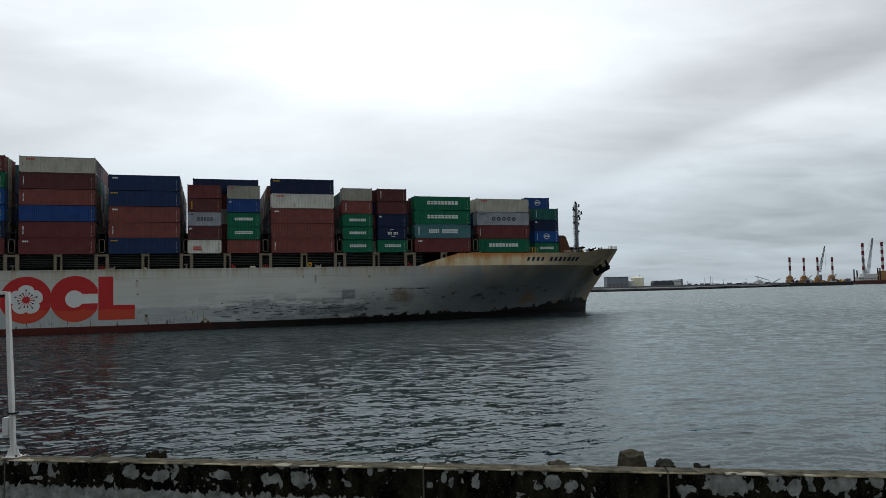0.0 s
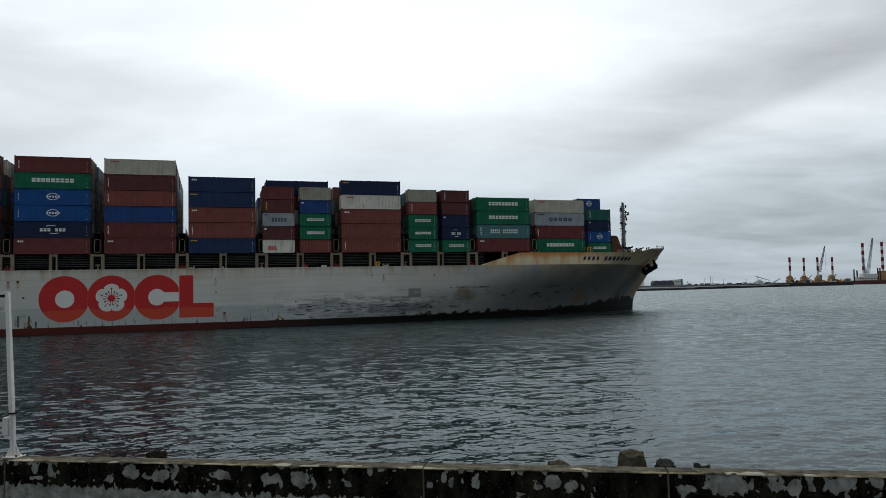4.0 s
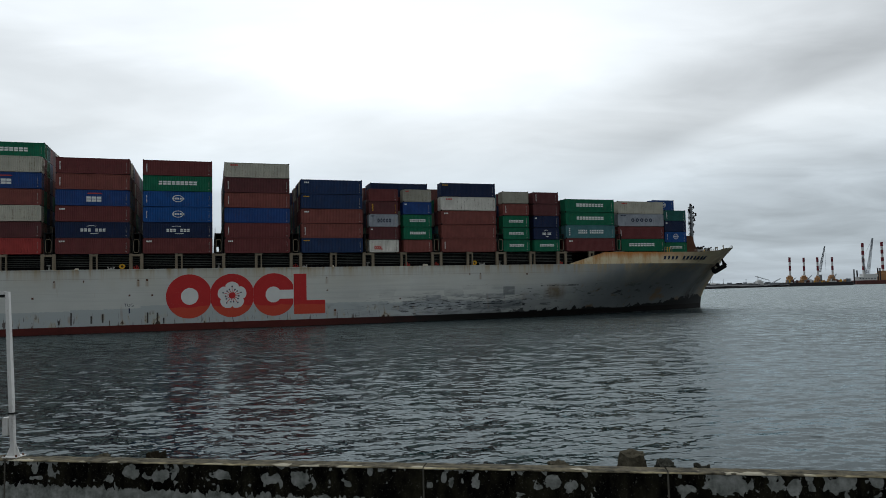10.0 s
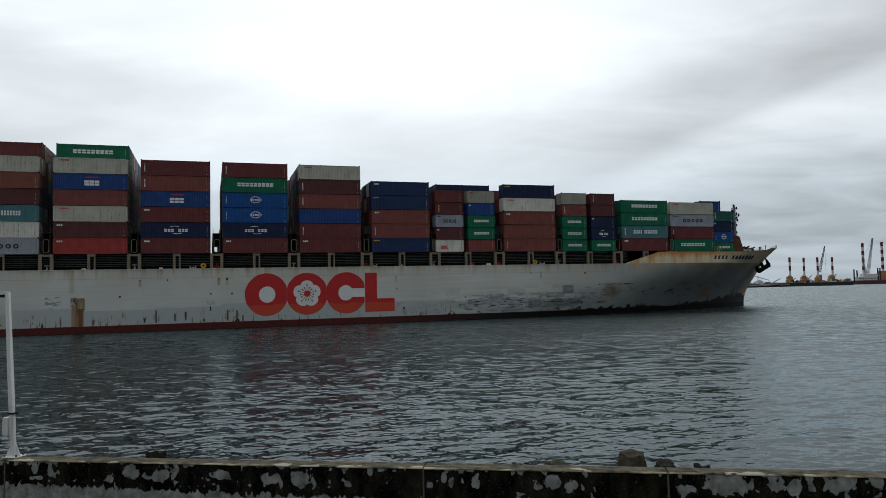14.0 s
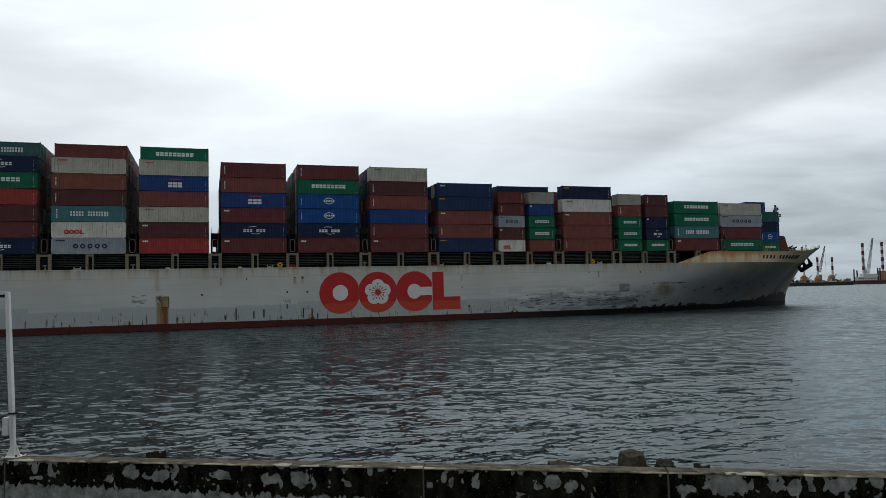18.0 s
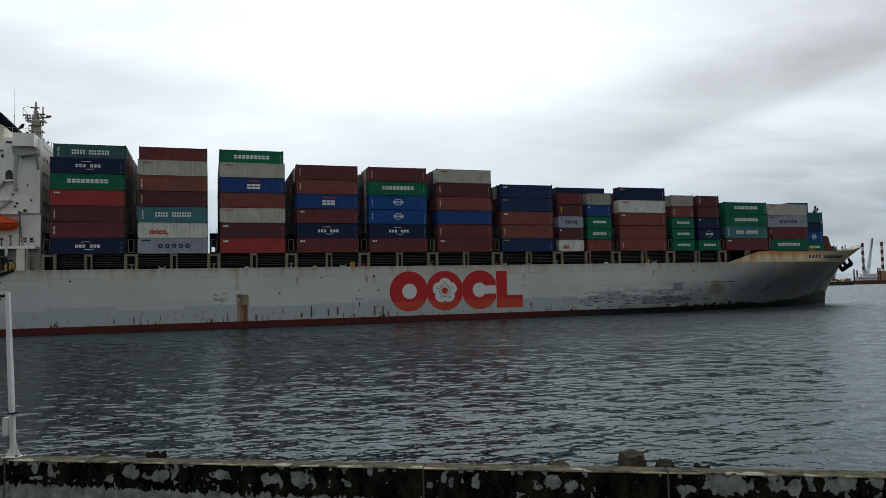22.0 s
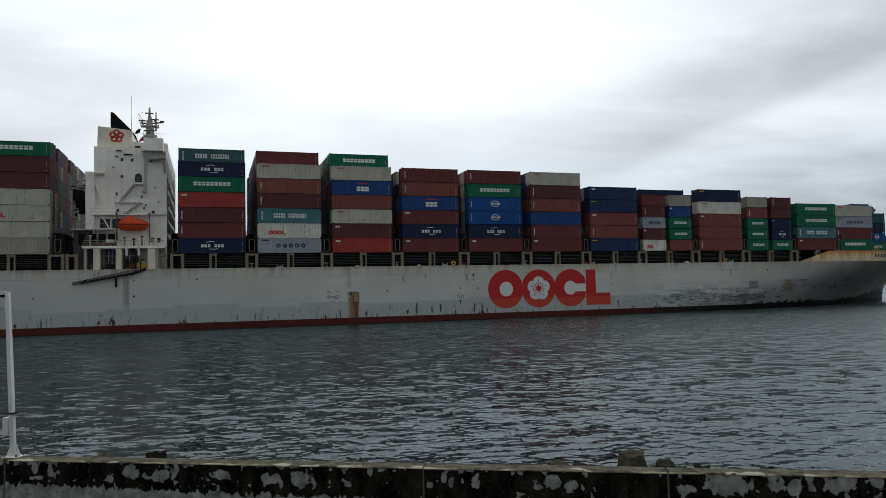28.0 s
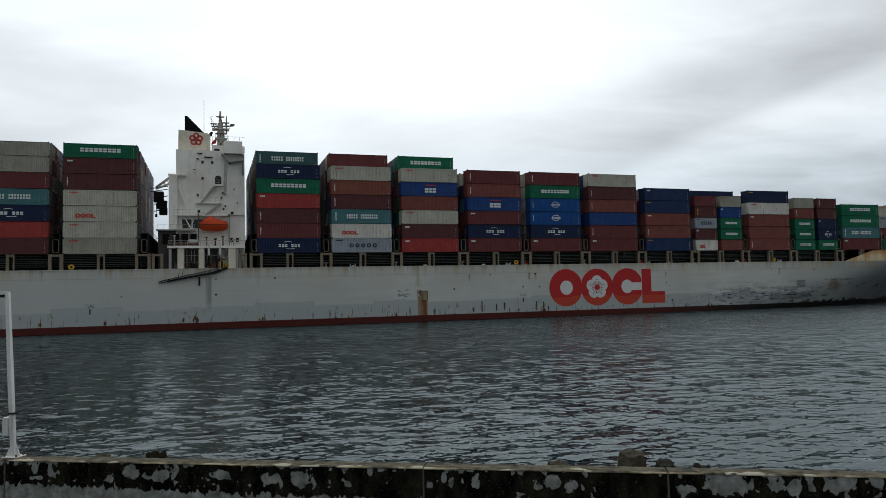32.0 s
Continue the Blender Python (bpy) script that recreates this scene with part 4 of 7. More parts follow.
for i in range(15):
    a = math.pi / 2 + 2 * math.pi * i / 15
    L = 1.75 if i % 3 == 0 else 1.25
    slab(bm, oval(FX + L * math.cos(a), EZ + L * math.sin(a), 0.15, 0.15, 8), -0.064, -0.046)
tagged(part("stamen_tips", bm, DARK_MARK, flower), kind="stuff")

# small writing and marks on the side
cu = bpy.data.curves.new("tug_mark", "FONT")
cu.body, cu.size = "TUG", 0.8
tmp = new("tug_mark", cu)
bpy.context.view_layer.update()
me = bpy.data.meshes.new_from_object(tmp.evaluated_get(bpy.context.evaluated_depsgraph_get()))
bpy.data.objects.remove(tmp)
for u in (-96.9, -182.7):
    me2 = me.copy()
    me2.materials.clear()
    ob = part("tug_mark", me2, DARK_MARK, ship, "small black TUG mark")
    ob.matrix_local = Matrix.Translation((u, -0.02, 4.75)) @ pose(0, 0, 0, 90, 0, 0)
    bm = newbm()
    box(bm, u + 0.75, u + 0.98, -0.02, 0.01, 3.5, 4.45)
    part("mark_bar", bm, DARK_MARK, ship)
# bow name as plain slanted bars
bm = newbm()
u = 19.8
for i, wd in enumerate((1, 1, 1, .9, 0, 1, 1, 1, .9, 1, 1, 1)):
    if wd:
        y = side(u + 0.4, 12.9) - 0.10
        y2 = side(u + 1.0, 12.9) - 0.10
        a = [(u, y, 12.5), (u + 0.60 * wd, y2, 12.5), (u + 0.88 * wd, side(u + 0.88, 13.35) - 0.10, 13.35), (u + 0.28, side(u + .28, 13.35) - 0.10, 13.35)]
        q = [bm.verts.new(p) for p in a]
        q2 = [bm.verts.new((p[0], p[1] + 0.25, p[2])) for p in a]
        bm.faces.new(q)
        bm.faces.new(q2[::-1])
        for k in range(4):
            bm.faces.new((q[k], q2[k], q2[(k + 1) % 4], q[(k + 1) % 4]))
    u += 1.27 if wd else 1.05
bmesh.ops.recalc_face_normals(bm, faces=bm.faces)
tagged(part("name_bars", bm, DARK_MARK, ship, "dark slanted lettering bars"), kind="stuff")
# side door, rusty below
bm = newbm()
slab(bm, [(-118.95, 4.5), (-117.9, 4.5), (-117.9, 6.35), (-118.95, 6.35)], -0.03, 0.02)
door = part("pilot_door", bm, DOOR_TAN, ship, "grey pilot door, rust-stained")
for a, b, c, d in ((-119.05, -118.95, 4.4, 6.45), (-117.9, -117.8, 4.4, 6.45), (-118.95, -117.9, 4.4, 4.5), (-118.95, -117.9, 6.35, 6.45)):
    bm = newbm()
    box(bm, a, b, -0.09, 0.02, c, d)
    part("door_frame", bm, RUST, door)
SCUPPERS = [(-108.5, 9.5), (-103.7, 9.5), (-94.5, 9.6), (-93.0, 9.6), (-111.9, 6.6), (-59.6, 9.5), (-59.5, 7.0), (-29.1, 9.75), (-26.7, 9.8), (-15.8, 9.6), (-96.0, 6.8), (-92.1, 6.75), (-44.5, 4.9), (-58.0, 3.0)]
rnd = random.Random(11)
SCUPPERS += [(rnd.uniform(-188, -126), rnd.choice((9.6, 9.55, 7.9, 6.6))) for i in range(4)]
for u, z in SCUPPERS:
    bm = newbm()
    w_, h_ = rnd.uniform(0.2, 0.42), rnd.uniform(0.22, 0.42)
    box(bm, u - w_ / 2, u + w_ / 2, -0.03, 0.01, z - h_ / 2, z + h_ / 2)
    part("scupper", bm, RUST, ship)

# anchor in its recess at the bow
anchor_u, anchor_z = 45.7, 11.4
ay = side(anchor_u, anchor_z)
bm = newbm()
beam(bm, (anchor_u - 0.2, ay + 0.6, anchor_z + 2.2), (anchor_u + 0.5, ay - 0.9, anchor_z - 0.6), 0.75, 0.75)
beam(bm, (anchor_u - 1.0, ay - 0.7, anchor_z - 1.9), (anchor_u + 2.4, ay - 1.1, anchor_z - 0.1), 1.0, 1.0)
rod(bm, (anchor_u + 2.3, ay - 1.1, anchor_z - 0.2), (anchor_u + 1.8, ay - 0.5, anchor_z + 1.7), 0.6, 7, 0.18)
rod(bm, (anchor_u - 0.9, ay - 0.7, anchor_z - 1.8), (anchor_u - 1.5, ay - 0.2, anchor_z + 0.6), 0.6, 7, 0.18)
bmesh.ops.bevel(bm, geom=bm.edges[:], offset=0.08, segments=1, affect="EDGES")
part("anchor", bm, BLACK, ship, "black stockless anchor")
bm = newbm()
rod(bm, (anchor_u - 1.5, ay + 1.6, anchor_z + 1.0), (anchor_u - 1.0, ay - 0.35, anchor_z + 0.4), 1.6, 14)
part("hawse_pipe", bm, RUST, ship, "rusty hawse pipe")

# ---- deck gear under the stacks ----
PITCH, FIRST, CB = 14.635, -139.92, 14.55
ENDS = {"a2": -188.65, "a1": -174.0}
for k in range(1, 14):
    ENDS[k] = FIRST + PITCH * (k - 1)


def portal(u0, u1, post_w, name="pedestal"):
    """Two posts with a head beam that carry the container corners."""
    bm = newbm()
    for a, b in ((u0, u0 + post_w), (u1 - post_w * (0.55 if u1 - u0 < 1.5 else 1.0), u1)):
        box(bm, a, b, 0.12, 0.75, DECK - 0.05, CB - 0.52)
    box(bm, u0, u1, 0.10, 0.78, CB - 0.52, CB - 0.12)
    for a in (u0, u1 - post_w):
        box(bm, a - 0.04, a + post_w + 0.04, 0.06, 0.80, CB - 0.12, CB - 0.02)
    bmesh.ops.bevel(bm, geom=[e for e in bm.edges if e.calc_length() > 1.0], offset=0.03, segments=1, affect="EDGES")
    part(name, bm, PEDESTAL, ship, "tan-grey steel container pedestal")


for key, e in ENDS.items():
    gap = PITCH - 12.36
    if key in (12, 13):
        continue
    if key != "a1":
        portal(e - 0.08, e + gap + 0.08, 0.58)
    else:
        portal(e - 0.3, e + 2.4, 0.55)
        portal(e + 2.6, e + 4.6, 0.5)
    portal(e - 6.75, e - 5.40, 0.48)
portal(-153.7, -151.2, 0.55)
portal(-155.8, -154.2, 0.42)
portal(-203.2, -200.6, 0.6)

# coamings take the near-black that stands for shade beneath the stacks
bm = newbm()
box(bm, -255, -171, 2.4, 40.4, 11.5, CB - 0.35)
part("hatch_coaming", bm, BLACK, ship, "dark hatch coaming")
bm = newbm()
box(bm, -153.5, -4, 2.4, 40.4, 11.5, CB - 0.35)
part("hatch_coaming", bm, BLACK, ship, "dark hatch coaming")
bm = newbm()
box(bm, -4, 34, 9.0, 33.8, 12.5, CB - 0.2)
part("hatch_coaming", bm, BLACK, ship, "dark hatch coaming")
for u0, u1 in ((-255, -171), (-152, -4)):
    for z, y, r in ((14.22, 0.95, 0.07), (13.92, 1.2, 0.05), (13.62, 1.3, 0.08), (13.28, 1.25, 0.05), (12.98, 1.3, 0.07), (12.62, 1.1, 0.06), (12.28, 1.2, 0.05)):
        bm = newbm()
        rod(bm, (u0, y, z), (u1, y, z), r, 6)
        part("deck_pipe", bm, DECK_PIPE, ship)
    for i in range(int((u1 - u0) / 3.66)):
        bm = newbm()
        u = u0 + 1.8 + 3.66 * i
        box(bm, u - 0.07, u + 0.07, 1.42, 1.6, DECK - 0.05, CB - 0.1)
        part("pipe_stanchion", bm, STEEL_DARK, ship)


def bollard(u, mat=None):
    """A squat mooring post with a broad head."""
    bm = newbm()
    box(bm, u - 0.42, u + 0.42, 0.85, 1.5, DECK - 0.05, DECK + 0.12)
    rod(bm, (u, 1.18, DECK + 0.1), (u, 1.18, DECK + 0.78), 0.17, 10, 0.15)
    rod(bm, (u, 1.18, DECK + 0.72), (u, 1.18, DECK + 0.80), 0.2, 12, 0.46)
    rod(bm, (u, 1.18, DECK + 0.80), (u, 1.18, DECK + 0.98), 0.46, 12, 0.40)
    part("bollard", bm, mat or STEEL_LIGHT, ship, "worn pale mooring bollard")


def valve_set(u):
    """Small red fire valves with hand wheels on a short pipe."""
    bm = newbm()
    for d, h in ((-0.45, 0.42), (0.0, 0.62), (0.42, 0.36)):
        rod(bm, (u + d, 0.95, DECK - 0.05), (u + d, 0.95, DECK + h), 0.07, 7)
        rod(bm, (u + d, 0.82, DECK + h), (u + d, 0.92, DECK + h), 0.17, 9)
    rod(bm, (u - 0.6, 0.95, DECK + 0.2), (u + 0.6, 0.95, DECK + 0.2), 0.08, 7)
    part("fire_valve", bm, RED_MARK, ship, "small red fire valves")


def life_ring(u):
    """A ring on a short stand at the deck's edge."""
    bm = newbm()
    ring_slab(bm, u, DECK + 0.58, 0.52, 0.46, 0.25, 0.21, 0.36, 0.52, 20)
    ring = part("life_ring", bm, YELLOW_MARK, ship, "yellow life ring on a stand")
    bm = newbm()
    for d in (-0.4, 0.4):
        rod(bm, (u + d, 0.62, DECK - 0.05), (u + d, 0.62, DECK + 0.95), 0.04, 6)
    rod(bm, (u - 0.4, 0.62, DECK + 0.6), (u + 0.4, 0.62, DECK + 0.6), 0.04, 6)
    part("stand", bm, STEEL_GREY, ring)


def fairlead(u):
    """A low roller chock with two horns."""
    bm = newbm()
    box(bm, u - 0.62, u + 0.62, 0.28, 0.62, DECK - 0.04, DECK + 0.16)
    for d in (-1, 1):
        beam(bm, (u + 0.34 * d, 0.45, DECK + 0.12), (u + 0.58 * d, 0.45, DECK + 0.52), 0.2, 0.2)
    rod(bm, (u, 0.45, DECK + 0.1), (u, 0.45, DECK + 0.36), 0.2, 10)
    part("fairlead", bm, STEEL_LIGHT, ship, "pale steel mooring chock")


for key in (1, 2, 3, 5, 7, 9):
    bollard(ENDS[key] + 1.14)
for key in (4, 6, 8):
    valve_set(ENDS[key] + 1.14)
valve_set(-7.2)
valve_set(-42.6)
for u in (-97.3, -27.8, -185.0):
    life_ring(u)
for u in (-99.2, -26.1, -64.0, -133.4):
    fairlead(u)
for u, w_, h in ((-38.8, 1.05, 0.42), (-104.9, 0.7, 0.3), (-58.3, 0.6, 0.34), (-118.0, 0.8, 0.3)):
    bm = newbm()
    box(bm, u - w_ / 2, u + w_ / 2, 0.3, 0.8, DECK - 0.02, DECK + h)
    bmesh.ops.bevel(bm, geom=bm.edges[:], offset=0.09, segments=2, affect="EDGES")
    part("deck_locker", bm, CREAM, ship, "small cream deck locker")


def lashing_bridge(u0, u1, tiers=1.32):
    """An open steel frame between two stacks, across the ship."""
    top = CB + 2.9 * tiers
    um, hw = (u0 + u1) / 2, 0.62
    bm = newbm()
    for y in [0.35 + 2.52 * i for i in range(17)]:
        for u in (um - hw, um + hw):
            box(bm, u - 0.13, u + 0.13, y, y + 0.22, 11.6, top)
    for z in (CB + 0.25, top):
        box(bm, um - hw - 0.12, um + hw + 0.12, 0.3, 41, z - 0.14, z)
    part("lashing_bridge", bm, STEEL_DARK, ship, "dark steel lashing bridge")
    bm = newbm()
    slim = [(um + dx * 0.46, z) for dx, z in ((-1, CB + 0.55), (-1, CB + 2.35), (-0.62, CB + 2.62), (0.62, CB + 2.62), (1, CB + 2.35), (1, CB + 0.55), (0.62, CB + 0.22), (-0.62, CB + 0.22))]
    for (a, za), (b, zb) in zip(slim, slim[1:] + slim[:1]):
        beam(bm, (a, 0.28, za), (b, 0.28, zb), 0.10, 0.10)
    part("end_gate", bm, PEDESTAL, ship, "pale rounded steel end gate")
    bm = newbm()
    for y in np.arange(0.5, 41, 2.52):
        rod(bm, (um - hw, y, top), (um - hw, y, top + 1.05), 0.03, 5)
        rod(bm, (um + hw, y, top), (um + hw, y, top + 1.05), 0.03, 5)
    for u in (um - hw, um + hw):
        rod(bm, (u, 0.4, top + 1.05), (u, 41, top + 1.05), 0.03, 5)
    part("bridge_rail", bm, STEEL_GREY, ship)


for key in ("a2", 1, 2, 3, 4, 5, 6, 7, 8, 9, 10, 11):
    lashing_bridge(ENDS[key], ENDS[key] + PITCH - 12.36)
lashing_bridge(ENDS["a1"], ENDS["a1"] + 2.6)
lashing_bridge(-154.0, -151.6)

# ---- bow: mast, rail, breakwater, winches ----
mast_u = 43.4
bm = newbm()
rod(bm, (mast_u, BEAM2, 13.5), (mast_u, BEAM2, 20.0), 0.46, 12, 0.42)
rod(bm, (mast_u, BEAM2, 20.0), (mast_u, BEAM2, 27.9), 0.42, 12, 0.36)
for z in (17.6, 19.9, 22.1, 24.4, 26.3):
    rod(bm, (mast_u, BEAM2, z), (mast_u, BEAM2, z + 0.16), 0.58, 12)
foremast = part("foremast", bm, FAR_STEEL, ship, "grey foremast with lamps and ladder")
bm = newbm()
for d in (-0.22, 0.22):
    rod(bm, (mast_u - 0.72, BEAM2 + d, 14.5), (mast_u - 0.62, BEAM2 + d, 27.6), 0.05, 5)
for z in np.arange(14.8, 27.5, 0.42):
    box(bm, mast_u - 0.78, mast_u - 0.62, BEAM2 - 0.24, BEAM2 + 0.24, z, z + 0.07)
for z in np.arange(15.6, 27.5, 1.5):
    box(bm, mast_u - 0.86, mast_u - 0.3, BEAM2 - 0.4, BEAM2 + 0.4, z, z + 0.09)
tagged(part("ladder", bm, STEEL_DARK, foremast), kind="stuff")
for z, l, h in ((27.25, 1.05, 0.5), (25.25, 1.75, 0.62), (25.75, 1.05, 0.4), (23.85, 1.2, 0.55), (24.6, 0.95, 0.4), (26.4, -0.95, 0.55), (22.6, 0.85, 0.4), (20.6, 0.8, 0.35), (22.9, -0.95, 0.4)):
    bm = newbm()
    e = mast_u + l
    s_ = 1 if l > 0 else -1
    box(bm, min(mast_u, e), max(mast_u, e), BEAM2 - 0.35, BEAM2 + 0.35, z, z + 0.11)
    beam(bm, (mast_u + 0.3 * s_, BEAM2, z - 0.55), (e - 0.12 * s_, BEAM2, z), 0.1, 0.1)
    rod(bm, (e - 0.22 * s_, BEAM2, z + 0.1), (e - 0.22 * s_, BEAM2, z + h), 0.2, 9)
    rod(bm, (e - 0.22 * s_, BEAM2, z + h), (e - 0.22 * s_, BEAM2, z + h + 0.12), 0.26, 9, 0.1)
    part("mast_lamp", bm, STEEL_DARK, foremast)
bm = newbm()
rod(bm, (mast_u - 0.1, BEAM2, 27.9), (mast_u - 0.1, BEAM2, 28.5), 0.24, 8)
rod(bm, (mast_u + 0.2, BEAM2, 27.9), (mast_u + 0.2, BEAM2, 28.25), 0.16, 8)
part("mast_head", bm, STEEL_DARK, foremast)
for d, y in ((-1.5, 1.2), (1.6, 1.2), (1.5, -1.4), (-1.4, -1.3)):
    bm = newbm()
    rod(bm, (mast_u + d, BEAM2 + y, 13.5), (mast_u, BEAM2, 17.5), 0.2, 8, 0.14)
    part("mast_leg", bm, FAR_STEEL, foremast)
# broken water at the stem
rnd = random.Random(21)
bm = newbm()
for i in range(18):
    s = rnd.random()
    u = stem(0.3) + 0.6 - 7.0 * s + rnd.uniform(-0.4, 0.4)
    y = side(min(u, stem(0.3) - 0.3), 0.3) - 0.5 - rnd.uniform(0, 1.2) * (0.4 + s)
    a, b = rnd.uniform(0.12, 0.4), rnd.uniform(0.06, 0.14)
    ring = [bm.verts.new((u + a * math.cos(q) * rnd.uniform(0.7, 1.2), y + b * math.sin(q) * rnd.uniform(0.7, 1.2), 0.03 + 0.05 * (q > 3))) for q in np.linspace(0, 2 * math.pi, 8)[:-1]]
    tip = bm.verts.new((u, y, 0.15))
    for p, q in zip(ring, ring[1:] + ring[:1]):
        bm.faces.new((p, q, tip))
tagged(part("bow_foam", bm, FOAM, ship, "flecks of white foam at the stem"), kind="stuff")
bm = newbm()
slab(bm, [(31.0, 13.4), (33.2, 13.4), (33.1, 16.9), (32.8, 18.2), (32.3, 18.6), (31.0, 18.6)], 7.0, 35.8)
breakwater = part("breakwater", bm, RUST, ship, "rusty steel breakwater before the foremost stack")
for i in range(5):
    bm = newbm()
    slab(bm, [(33.1, 13.4), (34.6, 13.4), (33.1, 17.6)], 7.2 + i * 7.0, 7.32 + i * 7.0)
    part("bracket", bm, RUST, breakwater)
for u, y, s in ((37.6, 15, 0.62), (40.6, 17.4, 0.62), (42.3, 18.6, 0.68), (45.6, 18.2, 0.55), (38.9, 12.5, 0.5)):
    bm = newbm()
    rod(bm, (u - s, y, 15.2 + s), (u + s, y, 15.2 + s), s * 0.6, 12)
    for d in (-1.0, 1.0):
        rod(bm, (u + s * d - 0.06, y, 15.2 + s), (u + s * d + 0.06, y, 15.2 + s), s * 0.95, 14)
        box(bm, u + s * d * 1.12 - 0.07, u + s * d * 1.12 + 0.07, y - s, y + s, 13.5, 15.2 + s)
    beam(bm, (u + s, y - 0.2, 15.4 + s), (u + s * 2.3, y - 0.4, 15.8 + s), 0.28, 0.28)
    part("mooring_winch", bm, STEEL_DARK, ship, "dark mooring winch")
# thin rail on the bulwark, taller at the tip
for us, top in ((np.linspace(29.5, 36.6, 9), 0.5), (np.linspace(44.0, stem(15.8) - 0.4, 9), 0.6)):
    bm = newbm()
    pts = [Vector((u, side(min(u, stem(sheer(u)) - 0.1), sheer(u)) + 0.15, sheer(u))) for u in us]
    for p in pts:
        rod(bm, p - Vector((0, 0, 0.1)), p + Vector((0, 0, top)), 0.04, 5)
    for p, q in zip(pts, pts[1:]):
        for h in (top * 0.5, top):
            rod(bm, p + Vector((0, 0, h)), q + Vector((0, 0, h)), 0.035, 4)
    part("bow_rail", bm, STEEL_LIGHT, ship, "thin pale bow rail")
# gear that stands above the bulwark
for u, y, h, mat in ((35.6, 9.0, 15.5, STEEL_GREY), (36.4, 9.6, 15.2, STEEL_LIGHT), (38.2, 10.5, 15.7, STEEL_GREY), (39.8, 12.0, 15.35, YELLOW_MARK), (41.5, 13.0, 15.6, STEEL_GREY), (46.3, 15.5, 16.2, STEEL_GREY), (47.6, 16.5, 16.35, STEEL_LIGHT), (52.9, 20.6, 17.0, STEEL_LIGHT)):
    bm = newbm()
    rod(bm, (u, y, 13.5), (u, y, h - 0.25), 0.12, 8)
    rod(bm, (u, y, h - 0.3), (u, y, h), 0.26, 10, 0.2)
    part("vent_head", bm, mat, ship)
for u in (20.9, 21.7, 22.4, 23.1):
    bm = newbm()
    y = side(u, 14.3) + 0.9
    rod(bm, (u, y, 13.5), (u, y, 15.45), 0.09, 7)
    rod(bm, (u, y, 15.3), (u + 0.25, y, 15.55), 0.09, 7)
    part("air_pipe", bm, YELLOW_MARK if u in (21.7, 22.4) else PEDESTAL, ship)
for a, b in ((20.9, 21.7), (22.4, 23.1)):
    bm = newbm()
    rod(bm, (a, side(a, 14.3) + 0.9, 14.9), (b, side(b, 14.3) + 0.9, 14.9), 0.05, 6)
    part("pipe_brace", bm, PEDESTAL, ship)

# ---- deckhouse ----
FORWARD_PARTS = set(ship.children)
AFT, SUNK = -0.25, -0.2
TW0, TW1, TV = -167.0, -154.15, 3.4
bm = newbm()
slab(bm, [(TW0, 11.5), (TW1, 11.5), (TW1, 36.3), (-160.4, 36.3), (-160.4, 35.2), (TW0, 35.2)], TV, 39.4)
house = part("deckhouse", bm, TOWER_WHITE, ship, "tall white deckhouse tower with small windows")
bm = newbm()
slab(bm, [(-163.3, 35.1), (-163.3, 28.9), (-165.9, 22.4), (TW1 - 0.02, 22.4), (TW1 - 0.02, 34.15), (-158.7, 34.15), (-158.7, 35.1)], TV - 0.5, TV + 0.1)
part("stair_casing", bm, TOWER_WHITE, ship, "white stair casing with a slanted edge")
bm = newbm()
slab(bm, [(TW0 + 0.3, 35.2), (-160.6, 35.2), (-160.6, 38.7), (-161.2, 39.0), (TW0 + 0.4, 39.5)], 5.2, 37.6)
cas = part("funnel_casing", bm, CREAM, ship, "cream funnel casing")
bm = newbm()
slab(bm, [(-165.8, 40.6), (-161.0, 40.4), (-161.9, 41.6), (-165.3, 45.1), (-165.8, 45.1)], 17.0, 25.8)
slab(bm, [(-165.8, 39.2), (-160.9, 39.0), (-161.0, 40.4), (-165.8, 40.6)], 17.0, 25.8)
part("funnel", bm, BLACK, ship, "black raked funnel top")
for sgn in range(5):
    a = math.pi / 2 + sgn * 2 * math.pi / 5
    bm = newbm()
    ring_slab(bm, -163.3 + 0.72 * math.cos(a), 37.7 + 0.72 * math.sin(a), 0.62, 0.62, 0.30, 0.30, 5.14, 5.21, 18)
    part("blossom_petal", bm, RED_MARK, cas, "red blossom petal outline")
bm = newbm()
slab(bm, oval(-163.3, 37.7, 0.3, 0.3, 14), 5.13, 5.21)
part("blossom_centre", bm, RED_MARK, cas)
# bridge wing with brackets; their greyer steel carries the shade under the wing
bm = newbm()
box(bm, -158.1, TW1 - 0.55, 0.2, 42.6, 34.2, 36.6)
part("bridge_wing", bm, TOWER_WHITE, ship, "white bridge wing")
bm = newbm()
slab(bm, [(-158.5, 34.2), (-156.7, 34.2), (-157.4, 32.6), (-157.7, 26.4), (-158.2, 26.4), (-158.1, 32.6)], 1.2, 1.6)
box(bm, -158.15, -157.75, 1.5, TV, 26.4, 26.9)
beam(bm, (-154.6, 0.7, 34.2), (-154.5, TV - 0.4, 30.4), 0.35, 0.35)
part("wing_strut", bm, STEEL_LIGHT, ship)
bm = newbm()
slab(bm, [(-158.6, 34.2), (-154.3, 34.2), (-154.3, 33.0), (-157.2, 32.6)], 0.9, TV)
part("wing_bracket", bm, STEEL_LIGHT, ship)
bm = newbm()
box(bm, TW1 + 0.03, TW1 + 0.09, 4.5, 38.5, 35.2, 36.3)
part("bridge_window", bm, GLASS, house, "dark band of bridge windows")
